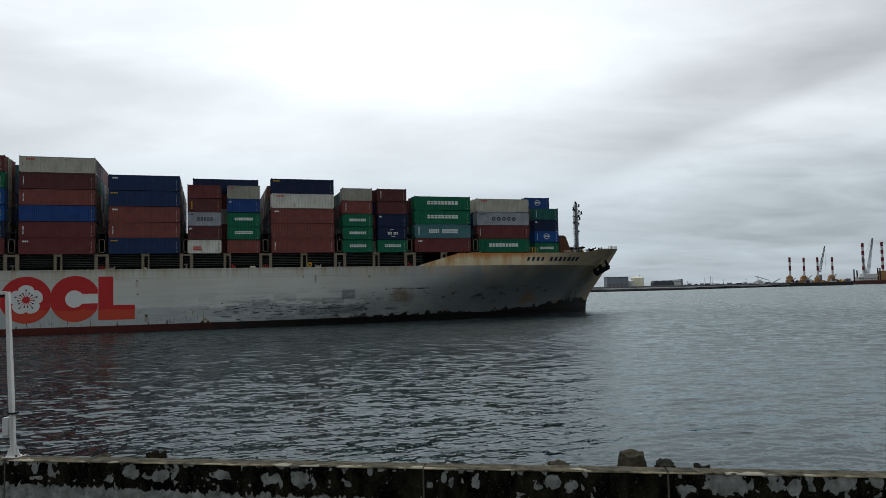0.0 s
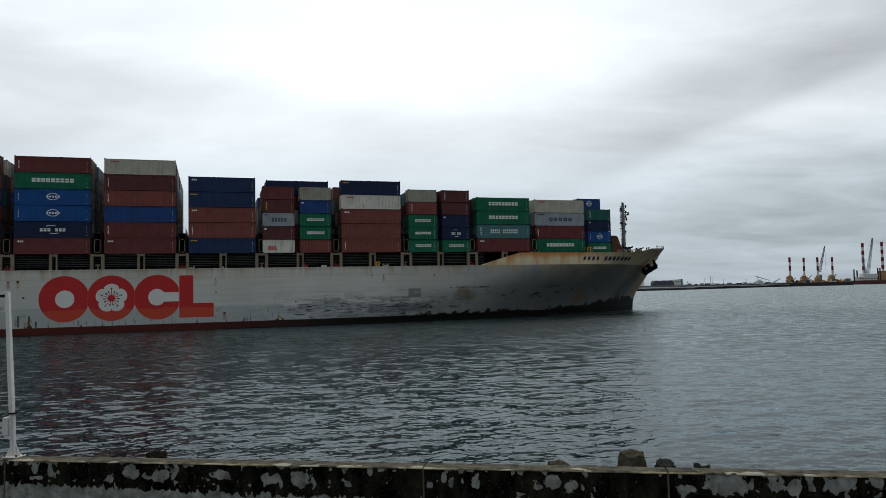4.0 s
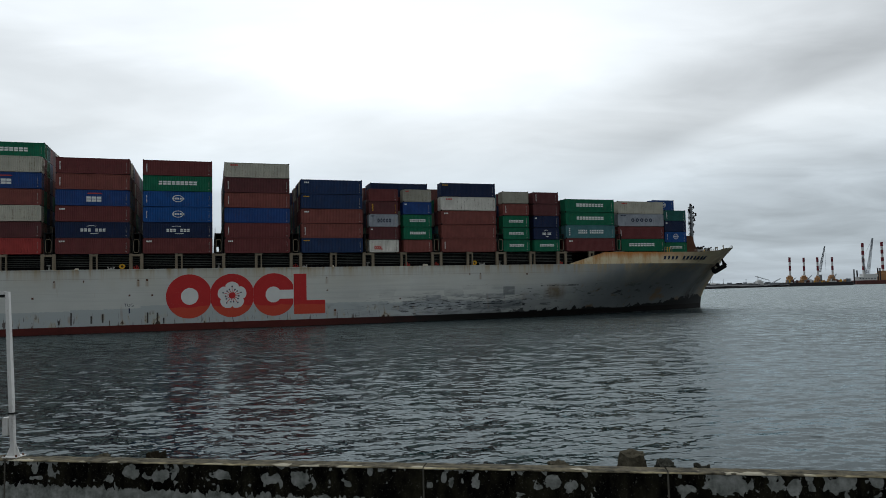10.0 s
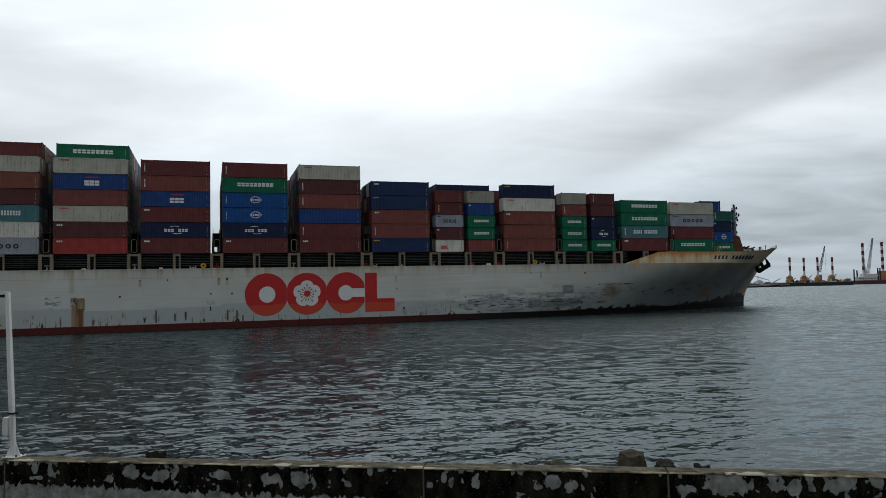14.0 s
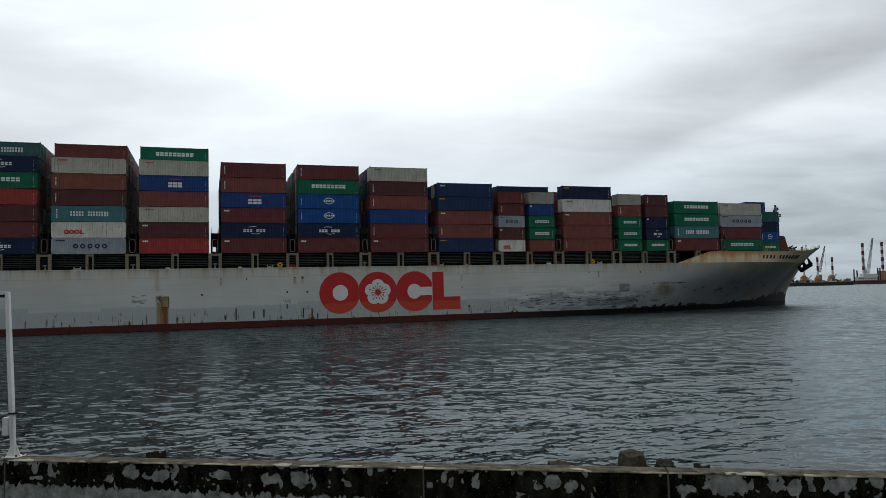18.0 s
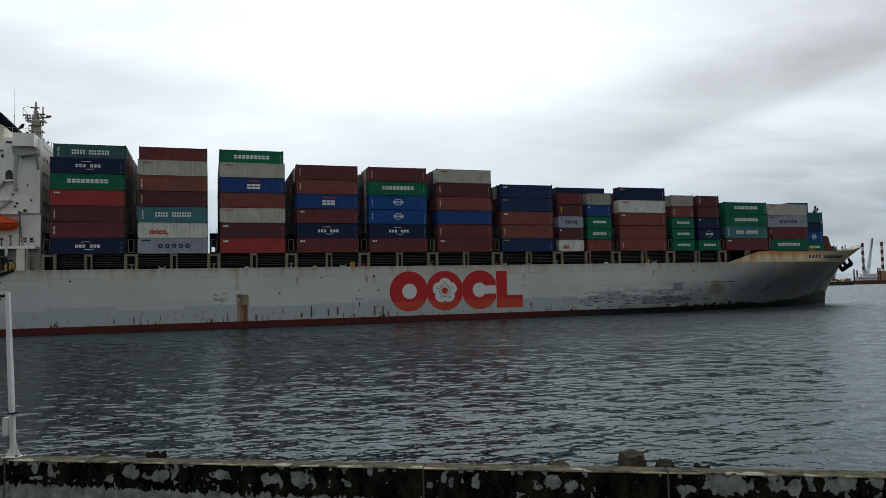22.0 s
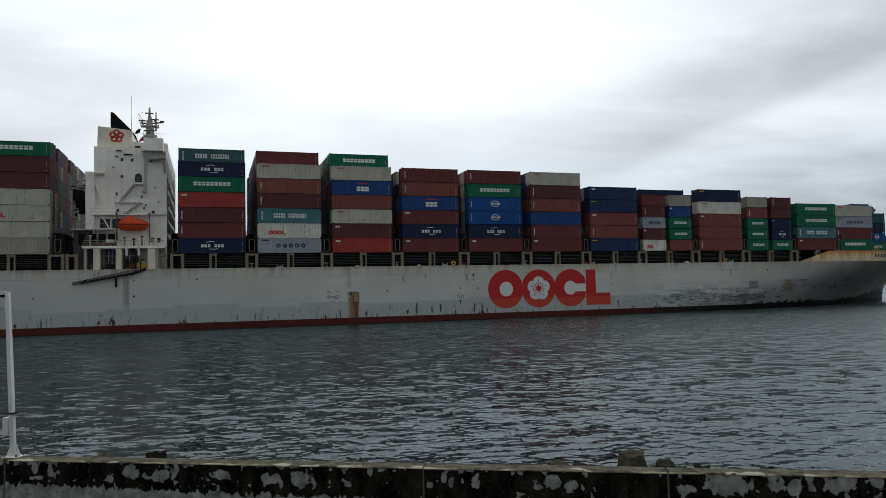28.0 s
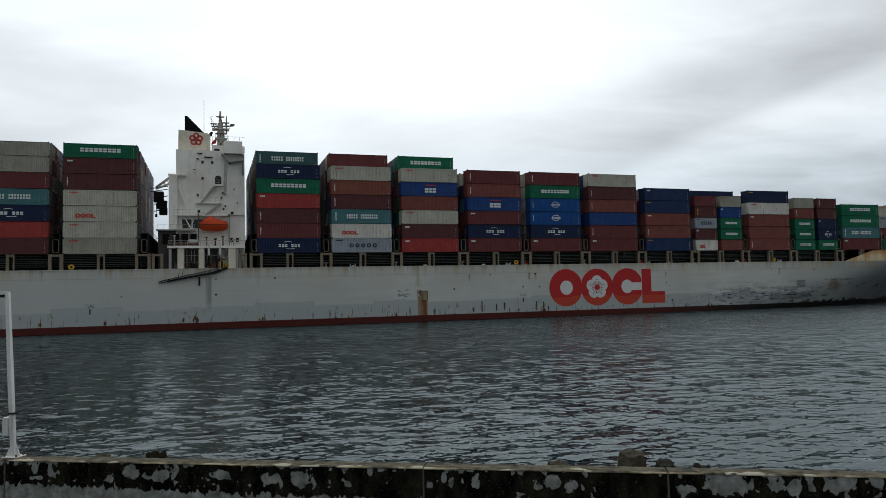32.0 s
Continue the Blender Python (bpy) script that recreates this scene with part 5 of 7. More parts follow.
for z in (32.4, 29.6, 26.8, 24.0, 21.2, 18.4):
    for y in np.arange(5.5, 38, 2.6):
        bm = newbm()
        box(bm, TW1 - 0.02, TW1 + 0.05, y, y + 0.6, z, z + 0.8)
        part("window", bm, GLASS, house)
for u, z, w_, h_ in ((-162.1, 32.5, .36, .5), (-160.3, 32.5, .36, .5), (-162.1, 29.3, .36, .5), (-159.4, 35.0, .95, .55), (-163.0, 26.0, .3, .45), (-157.0, 32.5, .4, .5), (-156.6, 22.6, .5, .45), (-162.8, 22.8, .4, .5), (-155.6, 17.1, .55, .8), (-156.7, 17.1, .55, .8), (-158.3, 26.6, .25, .3), (-158.6, 25.6, .25, .3), (-158.2, 23.4, .25, .3)):
    bm = newbm()
    TY = TV - 0.5 if 22.4 < z < 34.5 and u > -163.2 else TV
    box(bm, u - w_ / 2, u + w_ / 2, TY - 0.05, TY + 0.02, z, z + h_)
    part("window", bm, GLASS, house)
    bm = newbm()
    for a, b, c, d in ((u - w_ / 2 - .07, u + w_ / 2 + .07, z - .07, z), (u - w_ / 2 - .07, u + w_ / 2 + .07, z + h_, z + h_ + .07), (u - w_ / 2 - .07, u - w_ / 2, z, z + h_), (u + w_ / 2, u + w_ / 2 + .07, z, z + h_)):
        box(bm, a, b, TY - 0.07, TY + 0.01, c, d)
    part("window_frame", bm, STEEL_LIGHT, house)
bm = newbm()
arch = [(-159.8, 28.5), (-158.6, 28.5), (-158.6, 29.6)] + [(-159.2 + 0.6 * math.cos(a), 29.6 + 0.6 * math.sin(a)) for a in np.linspace(0.2, math.pi - 0.2, 9)] + [(-159.8, 29.6)]
slab(bm, arch, TV - 0.55, TV - 0.45)
part("arched_door", bm, GLASS, house, "dark arched doorway")
# side stairs and balconies
for u0, u1, z in ((-163.3, -158.5, 24.7), (-160.2, -158.2, 28.2), (-167.2, -157.6, 22.3)):
    bm = newbm()
    box(bm, u0, u1, TV - 1.25, TV, z - 0.16, z)
    part("balcony", bm, TOWER_WHITE, ship)
    bm = newbm()
    for u in np.arange(u0, u1 + 0.01, (u1 - u0) / max(2, int((u1 - u0) / 1.2))):
        rod(bm, (u, TV - 1.2, z), (u, TV - 1.2, z + 1.0), 0.018, 5)
    for h in (0.5, 1.0):
        rod(bm, (u0, TV - 1.2, z + h), (u1, TV - 1.2, z + h), 0.018, 5)
    part("balcony_rail", bm, STEEL_LIGHT, ship)
for a, b in (((-162.4, 24.7), (-159.8, 28.2)), ((-161.6, 22.3), (-158.8, 24.7))):
    bm = newbm()
    beam(bm, (a[0], TV - 0.9, a[1]), (b[0], TV - 0.9, b[1]), 0.7, 0.28)
    part("stair", bm, STEEL_LIGHT, ship)
# crane at the after side
bm = newbm()
box(bm, -168.3, -166.75, 2.5, 3.9, 16.0, 30.2)
box(bm, -168.4, -165.2, 2.6, 3.8, 29.9, 30.3)
bmesh.ops.bevel(bm, geom=bm.edges[:], offset=0.08, segments=1, affect="EDGES")
crane = part("provision_crane", bm, TOWER_WHITE, ship, "white provision crane")
bm = newbm()
beam(bm, (-167.6, 3.0, 30.0), (-171.0, 10, 28.6), 0.3, 0.4)
beam(bm, (-167.6, 3.0, 28.6), (-171.0, 10, 28.3), 0.3, 0.3)
beam(bm, (-169.2, 6.4, 28.5), (-169.2, 6.4, 29.4), 0.2, 0.2)
for q in (0.2, 0.45, 0.7):
    rod(bm, (-167.6 - 3.4 * q, 3 + 7 * q, 28.6 - 0.3 * q), (-167.6 - 3.4 * q - 0.5, 3 + 7 * q + 1.0, 30.0 - 1.4 * q - 0.2), 0.08, 6)
box(bm, -167.5, -165.4, 2.9, 3.1, 29.75, 30.0)
part("jib", bm, TOWER_WHITE, crane)
bm = newbm()
box(bm, -171.4, -169.6, 8.6, 11.0, 25.6, 27.6)
box(bm, -170.9, -169.0, 8.8, 10.6, 24.2, 25.8)
box(bm, -170.4, -168.9, 9.0, 10.4, 23.0, 24.4)
for zz in (23.6, 25.0, 26.2):
    rod(bm, (-171.3, 8.5, zz), (-168.8, 8.5, zz + 0.5), 0.1, 6)
for zz in (27.6, 28.2):
    beam(bm, (-172.0, 9.0, zz), (-168.8, 9.0, zz + 0.5), 0.14, 0.14)
part("machinery", bm, STEEL_DARK, crane, "dark crane machinery")
bm = newbm()
rod(bm, (-171.0, 10, 25.3), (-171.0, 10, 23.2), 0.05, 5)
rod(bm, (-171.0, 10, 23.2), (-171.0, 10, 22.6), 0.22, 8)
part("hook", bm, STEEL_DARK, crane)
bm = newbm()
beam(bm, (-167.0, TV - 0.4, 29.0), (-163.8, TV - 0.4, 21.0), 0.3, 0.3)
beam(bm, (-165.6, TV - 0.8, 22.2), (-162.5, TV - 0.8, 16.4), 0.22, 0.22)
part("brace", bm, TOWER_WHITE, ship)
# boat deck with pillars
bm = newbm()
box(bm, -168.5, -154.4, 0.2, TV, 15.75, 16.2)
part("boat_deck", bm, TOWER_WHITE, ship, "white boat deck edge")
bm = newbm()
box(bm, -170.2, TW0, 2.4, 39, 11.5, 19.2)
part("after_house", bm, HOUSE_SHADED, ship, "open lower deckhouse, its shade in the colour")
bm = newbm()
box(bm, -170.5, TW0 + 3.5, 1.6, TV + 0.2, 19.2, 19.45)
part("canopy", bm, STEEL_LIGHT, ship)
for a, b, m_ in ((-166.65, -165.45, CREAM), (-162.85, -161.8, CREAM), (-157.4, -156.0, CREAM), (-168.2, -167.7, STEEL_LIGHT), (-155.9, -155.5, STEEL_LIGHT)):
    bm = newbm()
    box(bm, a, b, 0.35, 1.0, DECK - 0.1, 15.75)
    bmesh.ops.bevel(bm, geom=[e for e in bm.edges if e.calc_length() > 2], offset=0.1, segments=2, affect="EDGES")
    part("pillar", bm, m_, ship, "cream steel pillar")
for u in (-161.0, -158.9):
    bm = newbm()
    box(bm, u - 0.2, u + 0.2, 0.1, 0.5, 14.4, 16.6)
    part("fairlead_post", bm, FAR_WHITE, ship)
bm = newbm()
for u in np.arange(-168.3, -154.4, 1.15):
    rod(bm, (u, 0.3, 16.2), (u, 0.3, 17.2), 0.03, 5)
for h in (16.55, 16.88, 17.2):
    rod(bm, (-168.3, 0.3, h), (-154.5, 0.3, h), 0.028, 5)
for u in np.arange(-170.2, -163.4, 1.1):
    rod(bm, (u, 1.7, 19.4), (u, 1.7, 20.4), 0.03, 5)
rod(bm, (-170.2, 1.7, 20.4), (-163.5, 1.7, 20.4), 0.028, 5)
part("boat_deck_rail", bm, STEEL_LIGHT, ship)
# solid dark panels paint the unlit inside of the side openings
for u0, u1, z0, z1 in ((-165.9, -164.2, 19.8, 21.5), (-163.9, -161.0, 19.8, 21.5)):
    bm = newbm()
    box(bm, u0, u1, TV - 0.06, TV + 0.02, z0, z1)
    part("side_opening", bm, GLASS, house, "dark panel for an unlit side opening")
# black panels in place of shaded openings in the after house
for u in (-169.4, -167.6, -166.0, -164.4):
    bm = newbm()
    box(bm, u, u + 1.2, 2.3, 2.42, 16.6, 18.6)
    part("side_opening", bm, BLACK, ship)
bm = newbm()
box(bm, -167.6, -162.9, 1.2, 2.3, 16.2, 16.9)
part("deck_stores", bm, RUST, ship, "rust-red deck stores")
bm = newbm()
rod(bm, (-164.6, 1.1, 17.1), (-163.2, 1.1, 17.1), 0.33, 12)
part("liferaft_canister", bm, FAR_WHITE, ship, "white liferaft canister")
bm = newbm()
rod(bm, (-158.4, 0.55, 12.55), (-158.4, 1.7, 12.55), 0.62, 18)
for y in (0.5, 1.62):
    rod(bm, (-158.4, y, 12.55), (-158.4, y + 0.1, 12.55), 0.92, 20)
winch = part("gangway_winch", bm, DOOR_TAN, ship, "rust-brown gangway winch drum")
for u in (-159.5, -157.5):
    bm = newbm()
    beam(bm, (u, 1.1, DECK), (-158.4, 1.1, 13.7), 0.16, 0.5)
    part("winch_frame", bm, STEEL_DARK, winch)
for u, h in ((-161.0, 13.9), (-160.3, 13.2), (-159.7, 14.2)):
    bm = newbm()
    box(bm, u - 0.22, u + 0.22, 1.0, 1.5, DECK, h - 0.5)
    rod(bm, (u, 1.25, h - 0.55), (u, 1.25, h), 0.26, 9, 0.18)
    part("deck_motor", bm, STEEL_DARK, ship, "dark upright deck motor")
bm = newbm()
box(bm, -158.9, -158.3, 0.2, 0.7, DECK, 12.9)
part("locker", bm, YELLOW_MARK, ship, "yellow locker")
# bulkheads coloured as dark as the shade below the boat deck
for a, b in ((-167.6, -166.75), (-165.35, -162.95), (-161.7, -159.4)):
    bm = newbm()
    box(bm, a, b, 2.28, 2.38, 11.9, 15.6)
    part("deck_recess", bm, HOUSE_SHADED, ship, "recessed bulkhead under the boat deck, shade painted in")
for u in (-165.0, -164.2, -163.6, -161.2, -160.6):
    bm = newbm()
    rod(bm, (u, 1.7, 11.9), (u, 1.7, 15.7), 0.07, 6)
    part("deck_pipe", bm, STEEL_LIGHT, ship)
for z in (13.1, 14.4):
    bm = newbm()
    rod(bm, (-165.3, 1.6, z), (-159.6, 1.6, z), 0.06, 6)
    part("deck_pipe", bm, STEEL_LIGHT, ship)
for a, b in ((-165.2, 12.2), (-161.2, 12.0)):
    bm = newbm()
    rod(bm, (a, 1.0, b), (a + 0.5, 1.0, b), 0.32, 10)
    part("mooring_reel", bm, RUST, ship, "rusty mooring reel")
# enclosed lifeboat
bm = newbm()
prof = []
for i in range(29):
    t = -1 + 2 * i / 28
    w_ = (1 - abs(t) ** 3.2) ** 0.6
    u = -160.05 + 2.72 * t
    top = 0.95 + 0.52 * math.exp(-((t + 0.34) / 0.42) ** 4) + 0.22 * (1 - t) * (t > -0.42)
    ring = []
    for k in range(12):
        a = 2 * math.pi * k / 12
        yy, zz = math.cos(a), math.sin(a)
        ring.append(bm.verts.new((u, 1.9 + 1.25 * w_ * yy, 20.3 + (zz * top if zz > 0 else zz * 1.25) * (0.25 + 0.75 * w_))))
    prof.append(ring)
for p, q in zip(prof, prof[1:]):
    for k in range(12):
        bm.faces.new((p[k], p[(k + 1) % 12], q[(k + 1) % 12], q[k]))
bm.faces.new(prof[0])
bm.faces.new(prof[-1])
bmesh.ops.recalc_face_normals(bm, faces=bm.faces)
boat = part("lifeboat", bm, ORANGE, ship, "bright orange enclosed lifeboat")
boat.data.shade_smooth()
bm = newbm()
box(bm, -162.5, -157.6, 0.56, 0.70, 20.22, 20.34)
part("fender", bm, RUST, boat)
for u in (-162.9, -157.2):
    bm = newbm()
    beam(bm, (u, TV, 17.0), (u, 1.6, 22.4), 0.16, 0.22)
    beam(bm, (u, 1.6, 16.2), (u, 1.6, 22.6), 0.13, 0.16)
    beam(bm, (u, TV, 22.4), (u, 0.8, 22.4), 0.18, 0.2)
    rod(bm, (u, 1.3, 22.4), (u + (0.4 if u < -160 else -0.4), 1.6, 20.8), 0.04, 5)
    part("davit", bm, STEEL_GREY, ship)
# radar mast: a braced column with two platforms, two posts and an arm
bm = newbm()
for du in (-0.62, 0.62):
    for dv in (-0.6, 0.6):
        beam(bm, (-158.40 + du * 1.35, 20 + dv, 36.4), (-158.40 + du, 20 + dv, 43.0), 0.26, 0.26)
box(bm, -159.0, -157.8, 19.4, 20.6, 36.4, 43.0)
box(bm, -159.1, -157.9, 19.5, 20.5, 43.2, 44.4)
box(bm, -158.85, -158.1, 19.6, 20.4, 44.4, 45.2)
radar = part("radar_mast", bm, STEEL_LIGHT, ship, "pale braced radar mast with scanners")
for u0, u1, z in ((-160.20, -156.60, 43.0), (-159.60, -157.00, 40.9)):
    bm = newbm()
    box(bm, u0, u1, 18.9, 21.1, z, z + 0.2)
    for u in np.linspace(u0, u1, 5):
        rod(bm, (u, 18.95, z), (u, 18.95, z + 0.85), 0.035, 5)
    rod(bm, (u0, 18.95, z + 0.85), (u1, 18.95, z + 0.85), 0.035, 5)
    part("mast_platform", bm, STEEL_LIGHT, radar)
bm = newbm()
rod(bm, (-158.50, 20, 43.0), (-158.50, 20, 47.2), 0.40, 8, 0.18)
part("mast_pole", bm, STEEL_LIGHT, radar)
bm = newbm()
rod(bm, (-157.20, 20, 42.2), (-157.20, 20, 46.2), 0.2, 8, 0.12)
part("mast_pole", bm, STEEL_LIGHT, radar)
bm = newbm()
beam(bm, (-158.00, 19.2, 43.6), (-155.70, 19.2, 43.9), 0.25, 0.25)
box(bm, -156.40, -155.50, 19.0, 19.4, 43.95, 44.25)
part("scanner", bm, STEEL_GREY, radar, "grey radar scanner on an arm")
for u, z, l in ((-158.50, 45.6, 0.85), (-159.70, 43.4, 0.6), (-158.40, 41.9, 1.2), (-159.9, 44.0, 0.7), (-157.4, 44.3, 0.8)):
    bm = newbm()
    rod(bm, (u, 19.1, z - 0.35), (u, 19.1, z), 0.14, 8)
    box(bm, u - l, u + l, 18.95, 19.2, z, z + 0.24)
    part("scanner", bm, STEEL_GREY, radar)
bm = newbm()
for z in (37.0, 38.9):
    rod(bm, (-159.10, 19.35, z), (-157.70, 19.35, z + 1.8), 0.07, 5)
    rod(bm, (-157.70, 19.35, z), (-159.10, 19.35, z + 1.8), 0.07, 5)
part("mast_bracing", bm, STEEL_GREY, radar)
bm = newbm()
beam(bm, (-159.00, 19.3, 43.2), (-160.70, 19.3, 45.6), 0.07, 0.07)
beam(bm, (-160.70, 19.3, 45.6), (-159.60, 19.3, 46.0), 0.05, 0.05)
part("signal_gaff", bm, STEEL_GREY, radar)
for u, z0, z1 in ((-160.4, 43.2, 45.2), (-156.9, 38.0, 40.6), (-155.2, 36.6, 38.6), (-154.8, 36.6, 38.0)):
    bm = newbm()
    rod(bm, (u, 18, z0), (u, 18, z1), 0.05, 5)
    part("aerial", bm, STEEL_GREY, ship)
bm = newbm()
rod(bm, (-161.9, 18, 39.0), (-161.9, 18, 44.0), 0.05, 5)
rod(bm, (-161.9, 18, 44.0), (-161.9, 18, 49.0), 0.03, 5)
part("aerial", bm, STEEL_GREY, ship)
for u, z, r in ((-155.6, 37.7, 0.36), (-154.7, 37.3, 0.28)):
    bm = newbm()
    bmesh.ops.create_uvsphere(bm, u_segments=12, v_segments=8, radius=r)
    bmesh.ops.translate(bm, verts=bm.verts[:], vec=(u, 12.0, z))
    rod(bm, (u, 12.0, z - r - 0.8), (u, 12.0, z - r * 0.8), 0.07, 6)
    part("aerial_dome", bm, STEEL_LIGHT, ship)
for u0, z0, m_ in ((-161.3, 40.8, BLACK), (-160.5, 39.2, FLAG_RED)):
    bm = newbm()
    slab(bm, [(u0, z0), (u0 + 1.0, z0 + 0.35), (u0 + 1.25, z0 + 1.25), (u0 + 0.85, z0 + 1.3), (u0 + 0.3, z0 + 0.75)], 17.9, 17.93)
    part("flag", bm, m_, ship)
# small fittings on the tower side: lamps, vents and a bracket
for u, z, w_, h_ in ((-162.6, 34.4, 0.9, 0.12), (-161.0, 33.7, 1.6, 0.12), (-163.0, 33.3, 0.5, 0.12), (-163.6, 31.2, 0.4, 0.1), (-156.2, 27.4, 0.14, 0.3), (-155.6, 24.6, 0.14, 0.3), (-157.9, 24.0, 0.2, 0.3)):
    bm = newbm()
    box(bm, u - w_ / 2, u + w_ / 2, TV - 0.9, TV - 0.45, z, z + h_)
    part("side_fitting", bm, STEEL_DARK, ship)
bm = newbm()
for u in np.arange(-160.2, -154.2, 1.0):
    rod(bm, (u, 0.5, 36.6), (u, 0.5, 37.5), 0.03, 5)
rod(bm, (-160.2, 0.5, 37.5), (-154.2, 0.5, 37.5), 0.03, 5)
part("wing_rail", bm, STEEL_LIGHT, ship)
# folded gangway along the side
GA, GB = Vector((-169.9, -0.3, 9.15)), Vector((-159.4, -0.3, 11.0))
bm = newbm()
for dz in (0.0, 0.75):
    beam(bm, GA + Vector((0, 0, dz * 0.4)), GB + Vector((0, 0, dz)), 0.14, 0.16)
beam(bm, GA + Vector((1.5, -0.05, 0.32)), GB + Vector((0, -0.05, 0.12)), 0.55, 0.34)
part("gangway", bm, STEEL_DARK, ship, "dark folded gangway")
bm = newbm()
beam(bm, GA + Vector((2.6, -0.1, 0.75)), GB + Vector((0.4, -0.1, 0.9)), 0.2, 0.22)
part("gangway_beam", bm, STEEL_GREY, ship, "grey gangway stowing beam")
bm = newbm()
for i in range(19):
    t = i / 18
    a = GA.lerp(GB, t) + Vector((0, -0.15, 0.05))
    rod(bm, a, a + Vector((0, 0, 0.4 + 0.5 * t)), 0.035, 5)
tagged(part("gangway_stanchion", bm, STEEL_DARK, ship), kind="stuff")
for u, z0, z1 in ((-166.6, 9.8, 11.4), (-165.9, 9.9, 11.9), (-161.0, 10.6, 12.6), (-159.6, 10.9, 12.9)):
    bm = newbm()
    rod(bm, (u, -0.35, z0), (u + 0.35, 0.15, z1), 0.05, 6)
    part("gangway_fall", bm, STEEL_DARK, ship)
bm = newbm()
box(bm, -162.9, -162.55, -0.32, 0.05, 8.6, 10.2)
part("gangway_bracket", bm, STEEL_DARK, ship)
bm = newbm()
beam(bm, (-160.0, -0.1, 11.0), (-157.6, -0.1, 11.9), 0.5, 0.5)
rod(bm, (-158.6, 0.2, 11.6), (-158.6, 0.2, 13.3), 0.16, 8)
part("gangway_platform", bm, STEEL_DARK, ship, "dark gangway head platform")
for u, y, s, h, m_ in ((-160.2, 0.9, 0.5, 1.3, RUST), (-158.9, 1.0, 0.6, 1.9, STEEL_DARK), (-157.9, 0.5, 0.5, 1.1, YELLOW_MARK), (-163.9, 1.0, 0.45, 1.2, STEEL_DARK), (-166.9, 1.2, 0.4, 1.0, STEEL_GREY)):
    bm = newbm()
    box(bm, u - s, u + s, y, y + 0.6, DECK, DECK + h)
    rod(bm, (u - s * 0.4, y + 0.3, DECK + h), (u - s * 0.4, y + 0.3, DECK + h + 0.5), 0.12, 8)
    bmesh.ops.bevel(bm, geom=[e for e in bm.edges if e.calc_length() > 0.3], offset=0.05, segments=1, affect="EDGES")
    part("deck_gear", bm, m_, ship)
for u, h, m_ in ((-168.0, 1.5, RUST), (-167.2, 1.9, STEEL_LIGHT), (-166.2, 1.1, RUST), (-161.4, 1.6, STEEL_GREY), (-159.8, 1.3, STEEL_DARK), (-158.4, 1.8, STEEL_GREY), (-156.4, 1.2, STEEL_LIGHT)):
    bm = newbm()
    rod(bm, (u, 0.8, 16.2), (u, 0.8, 16.2 + h), 0.16, 8, 0.11)
    rod(bm, (u - 0.28, 0.8, 16.2 + h), (u + 0.28, 0.8, 16.2 + h), 0.14, 8)
    part("vent_head", bm, m_, ship)

# the whole deckhouse with its gear stands a little further aft
for ob in ship.children:
    if ob not in FORWARD_PARTS:
        ob.location.x += AFT
        ob.location.z += SUNK

# ---- containers ----
CW = 2.47
KEYED = []


def wavy(bm, a, b, n, depth, fixed, z0, z1, axis):
    """A corrugated sheet: along x at y = fixed (axis 'x'), or along y at x = fixed (axis 'y')."""
    pts = []
    step = (b - a) / n
    for i in range(n):
        s = a + i * step
        pts += [(s, 0.0), (s + step * 0.28, 0.0), (s + step * 0.5, depth), (s + step * 0.78, depth)]
    pts.append((b, 0.0))
    lo, hi = [], []
    for s, d in pts:
        p = (s, fixed + d) if axis == "x" else (fixed - d, s)
        lo.append(bm.verts.new((*p, z0)))
        hi.append(bm.verts.new((*p, z1)))
    for i in range(len(pts) - 1):
        bm.faces.new((lo[i], lo[i + 1], hi[i + 1], hi[i]))


